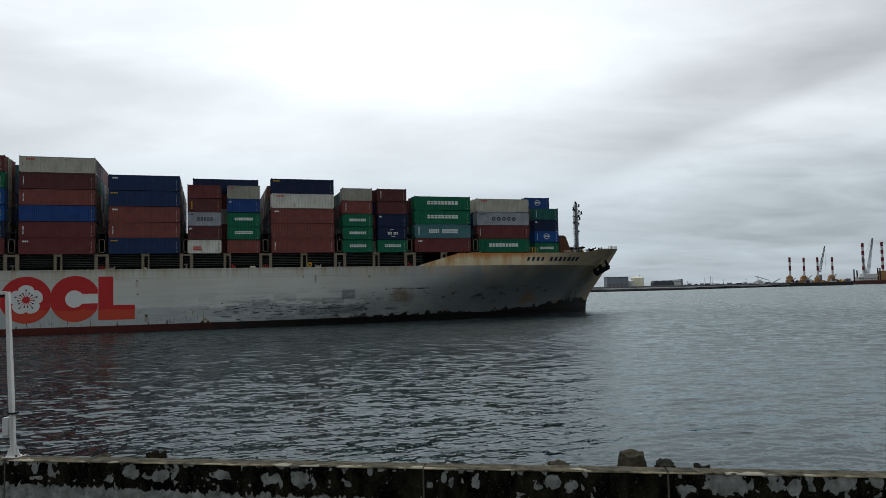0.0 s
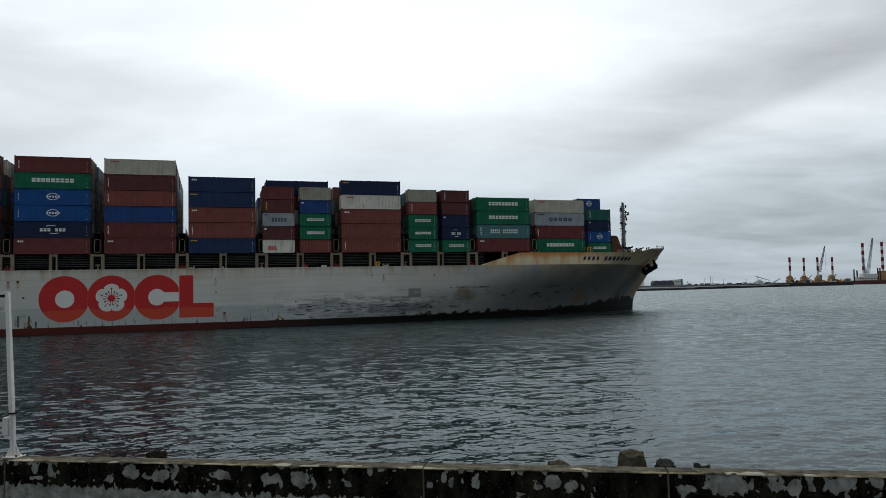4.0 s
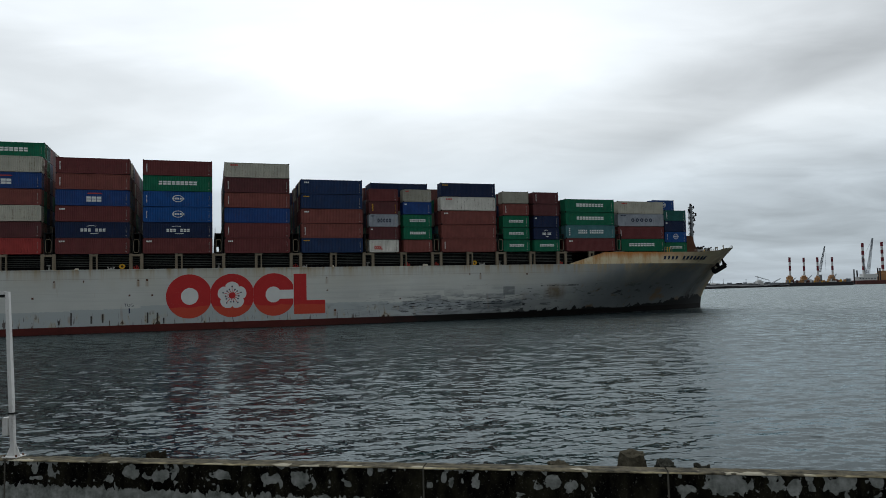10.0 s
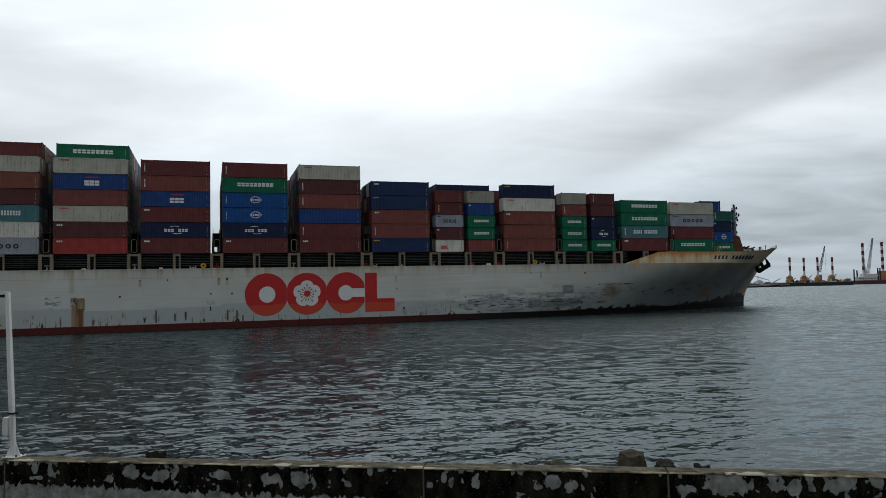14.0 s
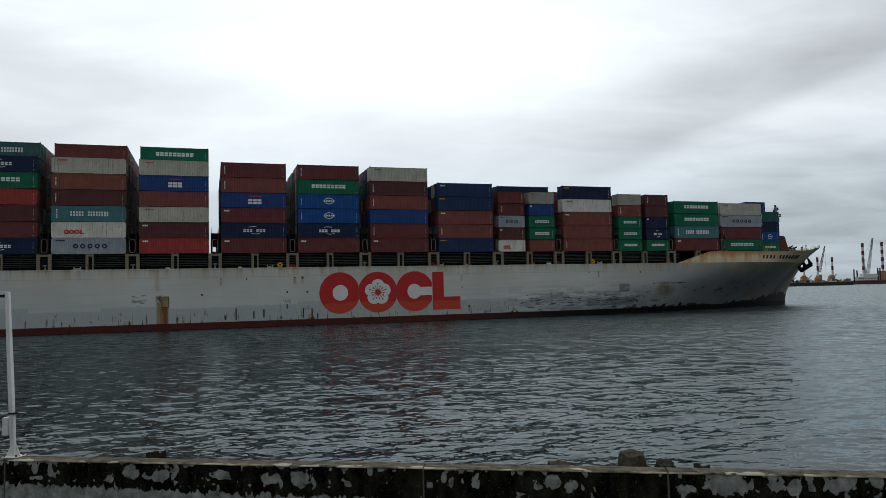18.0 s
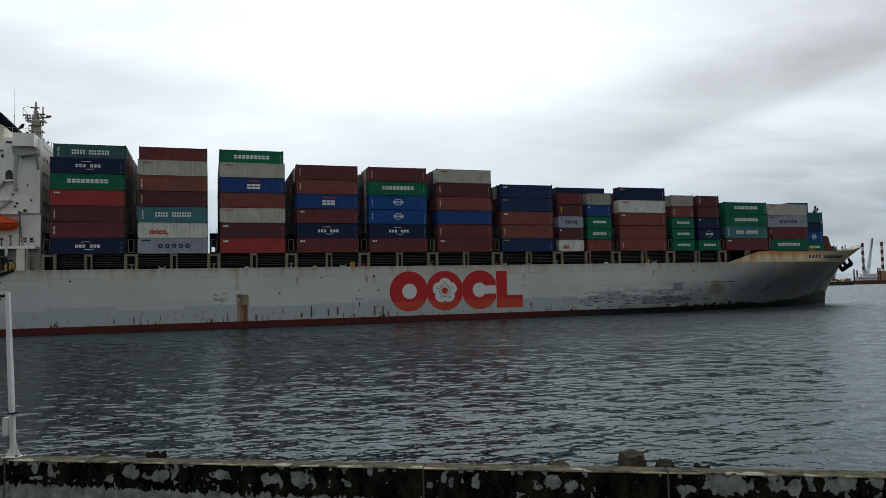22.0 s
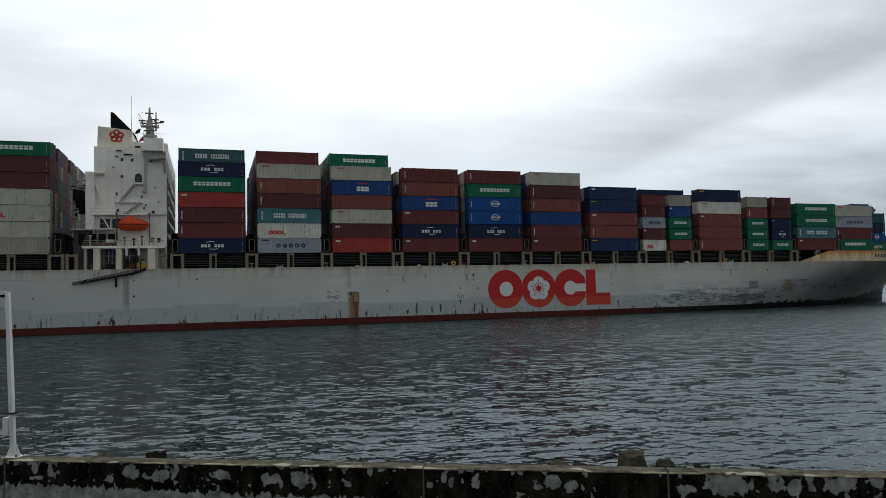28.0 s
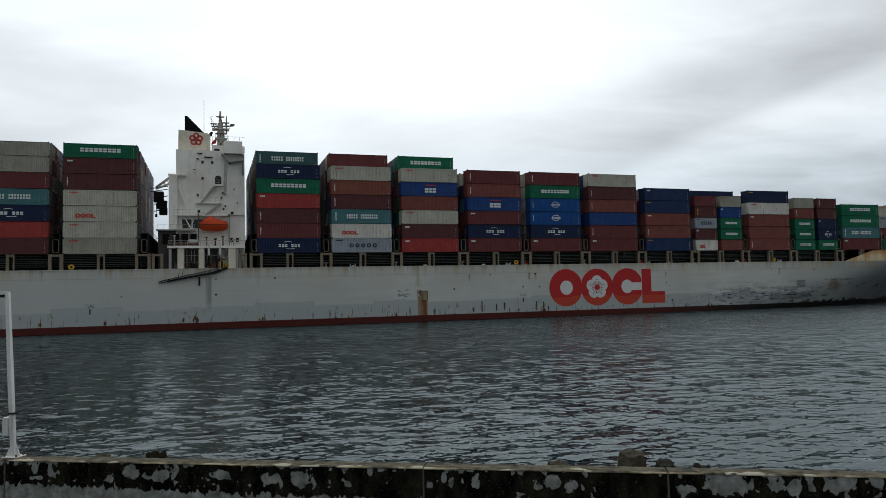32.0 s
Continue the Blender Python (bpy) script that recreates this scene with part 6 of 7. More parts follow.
def container_meshes(L, H, full):
    bm = newbm()
    if full:
        wavy(bm, 0.14, L - 0.14, 40 if L > 8 else 20, 0.036, 0.03, 0.15, H - 0.10, "x")
        wavy(bm, 0.14, CW - 0.14, 8, 0.036, L - 0.03, 0.15, H - 0.10, "y")
        wavy(bm, CW - 0.14, 0.14, 8, -0.036, 0.03, 0.15, H - 0.10, "y")
    box(bm, 0.075, L - 0.075, 0.075, CW - 0.03, 0.12, H - 0.03)
    body = bpy.data.meshes.new("body")
    bm.to_mesh(body)
    bm.free()
    bm = newbm()
    p = 0.15
    for x in (0.0, L - p):
        for y in (0.0, CW - p):
            box(bm, x, x + p, y, y + p, 0.0, H)
    for z0, z1 in ((0.0, 0.16), (H - 0.11, H)):
        box(bm, p, L - p, 0.004, 0.09, z0 + 0.002, z1 - 0.002)
        box(bm, p, L - p, CW - 0.09, CW - 0.004, z0 + 0.002, z1 - 0.002)
        box(bm, 0.004, 0.09, p, CW - p, z0 + 0.002, z1 - 0.002)
        box(bm, L - 0.09, L - 0.004, p, CW - p, z0 + 0.002, z1 - 0.002)
    frm = bpy.data.meshes.new("frame")
    bm.to_mesh(frm)
    bm.free()
    bm = newbm()
    for x in (-0.004, L - 0.174):
        for y in (-0.006, CW - 0.156):
            for z, d in ((-0.006, 0.118), (H - 0.112, 0.20)):
                box(bm, x, x + 0.178, y, y + 0.162, z, z + d)
    cas = bpy.data.meshes.new("corner_castings")
    bm.to_mesh(cas)
    bm.free()
    bm = newbm()
    for y in (0.45, 0.95, 1.5, 2.0):
        rod(bm, (L + 0.012, y, 0.12), (L + 0.012, y, H - 0.1), 0.024, 6)
        box(bm, L - 0.02, L + 0.03, y - 0.06, y + 0.2, 1.1, 1.16)
    rods = bpy.data.meshes.new("lock_gear")
    bm.to_mesh(rods)
    bm.free()
    return body, frm, cas, rods


H9, H8 = 2.94, 2.625
MESHES = {(L, H): container_meshes(L, H - 0.085, True) for L in (12.36, 6.14) for H in (H9, H8)}
Y0, Y1 = -0.012, 0.032


def blocks(bm, x, z, w, h, n, fill=0.62, skip=()):
    """A word as a row of plain split blocks."""
    s = w / n
    for i in range(n):
        if i in skip:
            continue
        a, b = x + s * i, x + s * (i + fill)
        if h < 0.4:
            box(bm, a, b, Y0, Y1, z, z + h)
            continue
        for q in (0.0, 0.56):
            box(bm, a, b, Y0, Y1, z + h * q, z + h * (q + 0.44))


def marks(L, H, code):
    """Plain shapes in the colours of the markings: pairs of mesh and material."""
    res = []

    def give(bm, mat, label):
        res.append((bm, mat, label))

    k = 1.0 if L > 8 else 0.5
    if code == "long_white":
        bm = newbm()
        blocks(bm, L * 0.5 - 3.4 * k, H * 0.40, 6.95 * k, 0.72 * (1 if L > 8 else 0.75), 9, 0.80)
        give(bm, WHITE_MARK, "white lettering blocks")
    elif code == "dark_five":
        bm = newbm()
        for i in range(5):
            x = L * 0.5 - 2.5 * k + i * 1.2 * k
            ring_slab(bm, x + 0.3 * k, H * 0.48, 0.43 * k, 0.42, 0.2 * k, 0.2, Y0, Y1, 12)
        box(bm, L * 0.06, L * 0.18, Y0, Y1, H * 0.80, H * 0.86)
        give(bm, DARK_MARK, "dark lettering shapes")
    elif code == "swoosh":
        bm = newbm()
        blocks(bm, L * 0.5 - 2.05 * k, H * 0.38, 4.3 * k, 0.56 * (1 if L > 8 else .9), 7, 0.74, (3,))
        give(bm, WHITE_MARK, "white lettering blocks")
        bm = newbm()
        ring_slab(bm, L * 0.5 - 0.2 * k, H * 0.5, 1.5 * k, 0.78, 1.44 * k, 0.68, Y0, Y1, 14, radians(60), radians(125))
        ring_slab(bm, L * 0.5 + 0.2 * k, H * 0.5, 1.5 * k, 0.78, 1.44 * k, 0.68, Y0, Y1, 14, radians(240), radians(305))
        give(bm, WHITE_MARK, "thin white arcs")
    elif code == "two_words":
        bm = newbm()
        blocks(bm, L * 0.5 - 3.1, H * 0.34, 2.35, 0.85, 5, 0.66)
        blocks(bm, L * 0.5 - 0.2, H * 0.34, 3.6, 0.85, 8, 0.66)
        for i in range(4):
            box(bm, 0.75, 1.0, Y0, Y1, H * 0.2 + i * 0.45, H * 0.2 + i * 0.45 + 0.28)
        give(bm, WHITE_MARK, "pale lettering blocks")
    elif code == "red_large":
        bm = newbm()
        for i in range(3):
            ring_slab(bm, L * 0.20 + i * 0.85 * k, H * 0.36, 0.46 * k, 0.40, 0.19 * k, 0.15, Y0, Y1, 14)
        box(bm, L * 0.20 + 2.2 * k, L * 0.20 + 2.45 * k, Y0, Y1, H * 0.36 - 0.4, H * 0.36 + 0.4)
        box(bm, L * 0.20 + 2.45 * k, L * 0.20 + 2.95 * k, Y0, Y1, H * 0.36 - 0.4, H * 0.36 - 0.2)
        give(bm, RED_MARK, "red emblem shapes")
    elif code == "red_small":
        bm = newbm()
        blocks(bm, L * 0.09, H * 0.76, 1.5 * k, 0.26, 4, 0.74)
        give(bm, RED_MARK, "small red emblem")
    elif code == "three_block":
        bm = newbm()
        blocks(bm, L * 0.5 - 1.1, H * 0.24, 2.6, 0.95, 3, 0.88)
        give(bm, WHITE_MARK, "white lettering blocks")
        bm = newbm()
        slab(bm, [(L * 0.5 - 1.0, H * 0.73), (L * 0.5 + 1.7, H * 0.73), (L * 0.5 + 1.2, H * 0.80), (L * 0.5 - 0.7, H * 0.80)], Y0, Y1)
        give(bm, RED_MARK, "red bar")
    elif code == "oval":
        bm = newbm()
        ring_slab(bm, L * 0.5, H * 0.52, 0.98 * k ** 0.5, 0.66, 0.84 * k ** 0.5, 0.54, Y0, Y1, 22)
        blocks(bm, L * 0.5 - 1.05 * k ** 0.5, H * 0.46, 2.3 * k ** 0.5, 0.34, 5, 0.72)
        for i in range(6):
            box(bm, 0.62, 0.74, Y0, Y1, H * 0.25 + i * 0.24, H * 0.25 + i * 0.24 + 0.15)
        give(bm, WHITE_MARK, "white oval emblem")
    elif code == "small_white":
        bm = newbm()
        blocks(bm, L * 0.05, H * 0.72, 1.0 * k, 0.30, 3, 0.78)
        give(bm, WHITE_MARK, "small white lettering blocks")
    elif code == "column":
        bm = newbm()
        for i in range(7):
            box(bm, 0.62, 0.80, Y0, Y1, H * 0.22 + i * 0.22, H * 0.22 + i * 0.22 + 0.14)
        give(bm, WHITE_MARK, "white column of marks")
    elif code == "yellow_column":
        bm = newbm()
        for i in range(5):
            box(bm, 0.62, 0.90, Y0, Y1, H * 0.22 + i * 0.30, H * 0.22 + i * 0.30 + 0.2)
        give(bm, YELLOW_MARK, "yellow column of marks")
    elif code == "yellow_small":
        bm = newbm()
        blocks(bm, L * 0.03, H * 0.78, 1.3, 0.20, 5, 0.8)
        give(bm, YELLOW_MARK, "small yellow lettering blocks")
    bm = newbm()
    for i in range(6):
        box(bm, L - 0.62, L - 0.54, Y0, Y1, H * 0.30 + i * 0.22, H * 0.30 + i * 0.22 + 0.12)
    box(bm, L - 0.66, L - 0.50, Y0, Y1, H * 0.10, H * 0.10 + 0.16)
    give(bm, YELLOW_MARK if code == "yellow_column" else STEEL_LIGHT, "small weight marks")
    return [(bpy_mesh(b), m, l) for b, m, l in res]


def bpy_mesh(bm):
    me = bpy.data.meshes.new("marking")
    bm.to_mesh(me)
    bm.free()
    return me


MARKS = {}
WORD = {"long_white": "a long white word as blocks", "dark_five": "dark ring marks", "swoosh": "white lettering and arcs", "two_words": "two pale words as blocks", "red_large": "a red emblem", "red_small": "a small red emblem", "three_block": "white blocks under a red bar", "oval": "a white oval emblem", "small_white": "small white lettering", "column": "a column of white marks", "yellow_column": "yellow marks", "yellow_small": "a small yellow word", "": "faded plain sides"}


def container(u, v, z, L, H, colour, code, place="stacked on the ship"):
    lab = "%s corrugated steel container with %s" % (WORDS[colour], WORD[code or ""])
    c = thing("shipping_container", ship_pose(0) @ Matrix.Translation((u, v, z)), lab, "shipping container", "containers on the ship")
    c["spot"] = (u, v, z)
    body, frm, cas, rods = MESHES[L, H]
    part("body", body, BOX_MAT[colour], c)
    part("frame", frm, BOX_MAT[colour], c)
    tagged(part("corner_casting", cas, STEEL_DARK, c), kind="stuff")
    tagged(part("lock_gear", rods, STEEL_GREY, c), kind="stuff")
    key = (L, H, code)
    if code is not None:
        if key not in MARKS:
            MARKS[key] = marks(L, H, code)
        for me, mat, label in MARKS[key]:
            tagged(part("marking", me, mat, c, label), kind="stuff")
    KEYED.append(c)
    return c


STACKS = {
    "a2": [("dark_maroon", "column"), ("red", "small_white"), ("deep_navy", "swoosh"), ("teal", "two_words"), ("maroon", "column"), ("grey", "red_small"), ("grey", "")],
    "a1": [("grey", "red_small"), ("light_grey", "red_small"), ("light_grey", "red_large"), ("light_grey", "red_small"), ("dark_maroon", "column"), ("dark_maroon", "small_white"), ("green", "long_white")],
    1: [("deep_navy", "swoosh"), ("maroon", "column"), ("dark_maroon", "column"), ("red", "small_white"), ("green", "long_white"), ("deep_navy", "swoosh"), ("dark_teal", "two_words")],
    2: [("silver", "dark_five"), ("white", "red_large"), ("teal", "two_words"), ("dark_maroon", "column"), ("brick", "column"), ("light_grey", "red_small"), ("maroon", "")],
    3: [("red", "small_white"), ("dark_maroon", "small_white"), ("light_grey", "red_small"), ("redbrown", ""), ("mid_blue", "three_block"), ("light_grey", "red_small"), ("green", "long_white")],
    4: [("maroon", "small_white"), ("deep_navy", "swoosh"), ("maroon", "small_white"), ("mid_blue", "three_block"), ("redbrown", "column"), ("maroon", "column")],
    5: [("maroon", "small_white"), ("deep_navy", "swoosh"), ("blue", "oval"), ("blue", "oval"), ("green", "long_white"), ("maroon", "column")],
    6: [("maroon", "small_white"), ("maroon", "column"), ("mid_blue", ""), ("redbrown", "column"), ("dark_maroon", "column"), ("light_grey", "red_small")],
    7: [("navy", "yellow_small"), ("redbrown", "column"), ("redbrown", "small_white"), ("navy", "yellow_small"), ("navy", "small_white")],
    9: [("redbrown", "column"), ("redbrown", ""), ("redbrown", "small_white"), ("white", "red_small"), ("deep_navy", "yellow_small")],
    11: [("maroon", "small_white"), ("teal", "two_words"), ("green", "long_white"), ("green", "long_white")],
    12: [("green", "long_white"), ("maroon", "column"), ("silver", "dark_five"), ("light_grey", "red_small")]}
PAIRS = {
    8: ([("white", "red_large"), ("dark_maroon", "small_white"), ("silver", "dark_five"), ("dark_maroon", "yellow_column"), ("maroon", "")],
        [("redbrown", ""), ("green", "long_white"), ("green", "long_white"), ("mid_blue", "small_white"), ("grey", "red_small")]),
    10: ([("green", "long_white"), ("green", "long_white"), ("green", "long_white"), ("redbrown", "column"), ("grey", "")],
         [("green", "long_white"), ("deep_navy", "swoosh"), ("deep_navy", "small_white"), ("dark_maroon", ""), ("dark_maroon", "column")])}
INSET = {12: 2.1}
ROW = 2.52
for key, tiers in STACKS.items():
    for i, (colour, code) in enumerate(tiers):
        v = INSET.get(key, 0.0) + (ROW if (i == 6 and key in (1, 2, 3)) else 0.0)
        h = H8 if (i == 6 and key in ("a1", "a2")) else H9
        container(ENDS[key] - 12.36, v, CB + i * (H9 + 0.014), 12.36, h, colour, code)
for key, (aft, fore) in PAIRS.items():
    for u, tiers in (((-50.75 if key == 8 else -21.1), aft), ((-43.5 if key == 8 else -13.8), fore)):
        for i, (colour, code) in enumerate(tiers):
            container(u, 0.0, CB + i * (H8 + 0.014), 6.14, H8, colour, code)
for i, (colour, code) in enumerate((("green", "long_white"), ("blue", "oval"), ("deep_navy", "small_white"), ("sea_green", "column"))):
    container(24.5, 6.6, CB - 0.2 + i * (H8 + 0.014), 6.14, H8, colour, code)
container(24.8, 11.64, CB + 0.32 + 4 * (H8 + 0.014), 6.14, H8, "mid_blue", "oval")

# second and third rows stand as single containers, the rest as one mass
PICK = ["maroon", "redbrown", "dark_maroon", "navy", "mid_blue", "green", "light_grey", "grey", "teal", "maroon", "redbrown", "dark_maroon"]
rnd = random.Random(21)
INNER = []
for key in list(STACKS) + list(PAIRS):
    base = len(STACKS.get(key) or PAIRS[key][0])
    n = 17 - (2 if key == 12 else 0)
    for r in range(1, n):
        tiers = base - (1 if rnd.random() < 0.12 else 0)
        for i in range(tiers):
            v = INSET.get(key, 0.0) + r * ROW
            if r == 1 and i == 6 and key in (1, 2, 3):
                continue
            INNER.append((r, ENDS[key] - 12.36, v, CB + i * ((H8 if key == 10 else H9) + 0.014), key))
for r in range(1, 7):
    for i in range(4):
        INNER.append((9, 24.8, 6.6 + ROW * r, CB + (0.32 if r == 2 else -0.2) + i * (H8 + 0.014), 13))
near = [q for q in INNER if q[0] <= 2]
for r, u, v, z, key in near:
    colour = "deep_navy" if (key == 8 and z > CB + 11) else rnd.choice(PICK)
    container(u, v, z, 12.36, H8 if key == 10 else H9, colour, None)


def inner_mass():
    """The containers deep inside the stacks: one mesh of many boxes, coloured island by island."""
    m = Mat("mixed_container_paint")
    g = m.t.nodes.new("ShaderNodeNewGeometry")
    ramp = m.t.nodes.new("ShaderNodeValToRGB")
    ramp.color_ramp.interpolation = "CONSTANT"
    e = ramp.color_ramp.elements
    e[0].position, e[0].color = 0.0, (*BOX[PICK[0]], 1)
    e[1].position, e[1].color = 1 / 12.0, (*BOX[PICK[1]], 1)
    for i in range(2, 12):
        e.new(i / 12.0).color = (*BOX[PICK[i]], 1)
    m.t.links.new(g.outputs["Random Per Island"], ramp.inputs[0])
    n = m.noise(0.8, 4)
    rib = m.math("SINE", m.math("MULTIPLY", m.xyz()[1], 22.0))
    # the mix towards near-black puts the shade of the bay gaps into the paint
    m.set(color=m.mix(m.step(n, 0.15, 0.85), ramp.outputs[0], (0.03, 0.03, 0.03, 1)), rough=0.6, spec=0.15, normal=m.bump(rib, 0.5, 0.03))
    verts, faces = [], []
    for r, u, v, z, key in INNER:
        if r <= 2:
            continue
        L, H = (6.14, H8) if key == 13 else (12.36, H8 if key == 10 else H9)
        k = len(verts)
        for x in (u + 0.02, u + L - 0.02):
            for y in (v, v + CW):
                for w in (z, z + H - 0.08):
                    verts.append((x, y, w))
        for f in ((0, 1, 3, 2), (4, 6, 7, 5), (0, 4, 5, 1), (2, 3, 7, 6), (0, 2, 6, 4), (1, 5, 7, 3)):
            faces.append(tuple(k + i for i in f))
    ob = sheet("inner_containers", verts, faces, m.m)
    ob.matrix_world = ship_pose(0)
    return tagged(ob, "mass of mixed maroon, blue and green containers within the stacks", "containers", kind="stuff")


mass = inner_mass()

# ---- far shore ----
LINE = [(-900, 560), (-300, 700), (168, 816), (273, 845), (421, 891), (500, 960), (567, 1017), (640, 1034), (900, 1090), (2200, 1250)]


def shore_strip(name, rows, material, label, seed, jitter):
    rnd = random.Random(seed)
    vv, ff = [], []
    pts = []
    for (x0, y0), (x1, y1) in zip(LINE, LINE[1:]):
        n = max(2, int(math.hypot(x1 - x0, y1 - y0) / 9))
        pts += [(x0 + (x1 - x0) * i / n, y0 + (y1 - y0) * i / n) for i in range(n)]
    pts.append(LINE[-1])
    for x, y in pts:
        for d, z in rows:
            d = d if d > -5 else -4 + (d + 4) * min(max((405 - x) / 170.0, 0.0), 1.0)
            vv.append((x + rnd.uniform(-1, 1) * jitter * 2, y + d + rnd.uniform(-1, 1) * jitter, z + rnd.uniform(-0.5, 0.5) * jitter))
    n = len(rows)
    for i in range(len(pts) - 1):
        for j in range(n - 1):
            k = i * n + j
            ff.append((k, k + n, k + n + 1, k + 1))
    return tagged(sheet(name, vv, ff, material), label, "shore", kind="structure")


shore_strip("breakwater_rocks", [(-95, -2), (-93, 0.8), (-90, 2.3), (-60, 2.0), (-30, 1.8), (-4, 1.2), (0, 1.3), (3, 1.8), (6, 3.0), (9, 3.4)], SHORE_ROCK, "long dark rubble shore across the water", 1, 0.8)
shore_strip("shore_flat", [(-89, 2.0), (-86, 2.9), (-50, 3.0), (-12, 3.2), (-4, 0.6)], SHORE_WALL, "flat pale ground behind the rubble shore", 4, 0.25)
shore_strip("shore_wall", [(9, 2.0), (9.2, 4.6), (13, 4.7), (14, 4.0), (60, 4.4), (160, 4.4), (170, -1)], SHORE_WALL, "pale grey sea wall and flat land behind it", 2, 0.1)


def far_thing(name, x, y, z, label, category, group=""):
    return thing(name, pose(x, y, z), label, category, group)


w = far_thing("warehouse", 207.8, 872, 4.3, "grey flat-roofed warehouse on the far shore", "building")
bm = newbm()
box(bm, -12.8, 12.8, -8, 8, 0, 11.2)
part("wall", bm, HAZE_GREY, w)
bm = newbm()
box(bm, -13.1, 13.1, -8.3, 8.3, 11.2, 12.0)
part("roof", bm, HAZE_DARK, w)
for i in range(5):
    bm = newbm()
    box(bm, -11 + i * 4.8, -8.4 + i * 4.8, -8.15, -7.9, 0.2, 4.2)
    part("door", bm, SHORE_WALL, w)
for x, y, r, h, m_, lab in ((236.1, 882, 7.9, 10.5, TANK_CREAM, "cream storage tank with a shallow domed roof"), (227.0, 876, 3.6, 6.6, FAR_WHITE, "small white storage tank"), (223.4, 880, 2.2, 6.0, FAR_WHITE, "small white storage tank beside a warehouse")):
    t_ = far_thing("storage_tank", x, y, 4.3, lab, "tank", "tanks on the far shore")
    bm = newbm()
    rod(bm, (0, 0, 0), (0, 0, h), r, 28)
    part("shell", bm, m_, t_)
    bm = newbm()
    rod(bm, (0, 0, h), (0, 0, h + r * 0.14), r * 0.99, 28, r * 0.6)
    rod(bm, (0, 0, h + r * 0.14), (0, 0, h + r * 0.22), r * 0.6, 28, r * 0.1)
    part("roof", bm, m_, t_)
    bm = newbm()
    rod(bm, (r * 0.3, -r * 0.2, h), (r * 0.3, -r * 0.2, h + r * 0.42), 0.25, 6)
    part("vent", bm, FAR_STEEL, t_)
for x, r in ((258.4, 4.6), (266.6, 4.2), (274.6, 4.3)):
    d = far_thing("storage_shed", x, 882, 4.3, "dark rounded storage shed on the far shore", "building", "dark sheds on the far shore")
    bm = newbm()
    prev = None
    pts = [(-r, 0), (-r, 3.6), (-r * 0.8, 5.6), (-r * 0.4, 6.6), (r * 0.4, 6.6), (r * 0.8, 5.6), (r, 3.6), (r, 0)]
    slab(bm, pts, -6, 6)
    part("shell", bm, HAZE_DARK, d)
b = far_thing("office_building", 285.7, 886, 4.3, "small white building on the far shore", "building")
bm = newbm()
box(bm, -5.1, 5.1, -5, 5, 0, 7.4)
part("wall", bm, FAR_WHITE, b)
bm = newbm()
box(bm, 3.6, 5.3, -5.2, 5.2, 0, 7.8)
part("stair_tower", bm, HAZE_DARK, b)
for i in range(4):
    bm = newbm()
    box(bm, -4.4 + i * 2, -3.2 + i * 2, -5.1, -4.9, 4.4, 5.8)
    part("window", bm, HAZE_DARK, b)
for x, h in ((321.2, 8.0), (328.3, 10.6), (330.4, 7.6), (344, 6.4), (300, 5), (372, 6)):
    p = far_thing("light_mast", x, 890, 4.3, "thin light mast on the far shore", "mast", "masts on the far shore")
    bm = newbm()
    rod(bm, (0, 0, 0), (0, 0, h), 0.28, 6, 0.16)
    part("pole", bm, FAR_STEEL, p)
    bm = newbm()
    box(bm, -0.7, 0.7, -0.2, 0.2, h - 0.3, h)
    part("lamp_head", bm, FAR_STEEL, p)
rnd = random.Random(8)
for i in range(16):
    x = 292 + i * 7.4 + rnd.uniform(-2, 2)
    bm = newbm()
    s = rnd.uniform(1.2, 3.4)
    box(bm, -s, s, -2, 2, 0, rnd.uniform(0.8, 2.4))
    bmesh.ops.bevel(bm, geom=bm.edges[:], offset=0.3, segments=1, affect="EDGES")
    ob = part("material_heap", bm, rnd.choice((SHORE_WALL, HAZE_GREY, FAR_WHITE, SHORE_ROCK)))
    ob.matrix_world = pose(x, 875 + (x - 292) * 0.25, 4.3)
    tagged(ob, "pale heap of stored material on the shore", "heap", "heaps on the far shore")


def lattice(bm, a, b, w0, w1, n, r):
    """A lattice boom from a to b."""
    a, b = Vector(a), Vector(b)
    d = (b - a).normalized()
    s = Vector((0, 1, 0))
    q = d.cross(s).normalized()
    prev = None
    for i in range(n + 1):
        c = a.lerp(b, i / n)
        w_ = w0 + (w1 - w0) * i / n
        cur = [c + s * w_ * j + q * w_ * k for j, k in ((-1, -1), (1, -1), (1, 1), (-1, 1))]
        if prev:
            for k in range(4):
                rod(bm, prev[k], cur[k], r, 4)
                rod(bm, prev[k], cur[(k + 1) % 4], r * 0.7, 4)
        prev = cur


def striped_leg(parent, x, y, z0, z1, r, bands):
    bm = newbm()
    rod(bm, (x, y, -12), (x, y, z1), r, 12)
    leg = part("leg", bm, FAR_WHITE, parent, "white jack-up leg with red bands")
    h = 10.8
    for i in range(bands):
        bm = newbm()
        rod(bm, (x, y, z1 - h * i - 5.7), (x, y, z1 - h * i + 0.05), r * 1.12, 12)
        part("band", bm, FAR_RED, leg)


def jackup(name, x, y, w_, deck, legs, house_mat, label):
    j = far_thing(name, x, y, 0.0, label, "barge", "jack-up barges off the far shore")
    bm = newbm()
    box(bm, -w_ / 2, w_ / 2, -14, 14, -1.5, deck)
    bmesh.ops.bevel(bm, geom=bm.edges[:], offset=0.6, segments=1, affect="EDGES")
    part("hull", bm, BARGE_DARK if w_ > 60 else BARGE_RED, j)
    return j


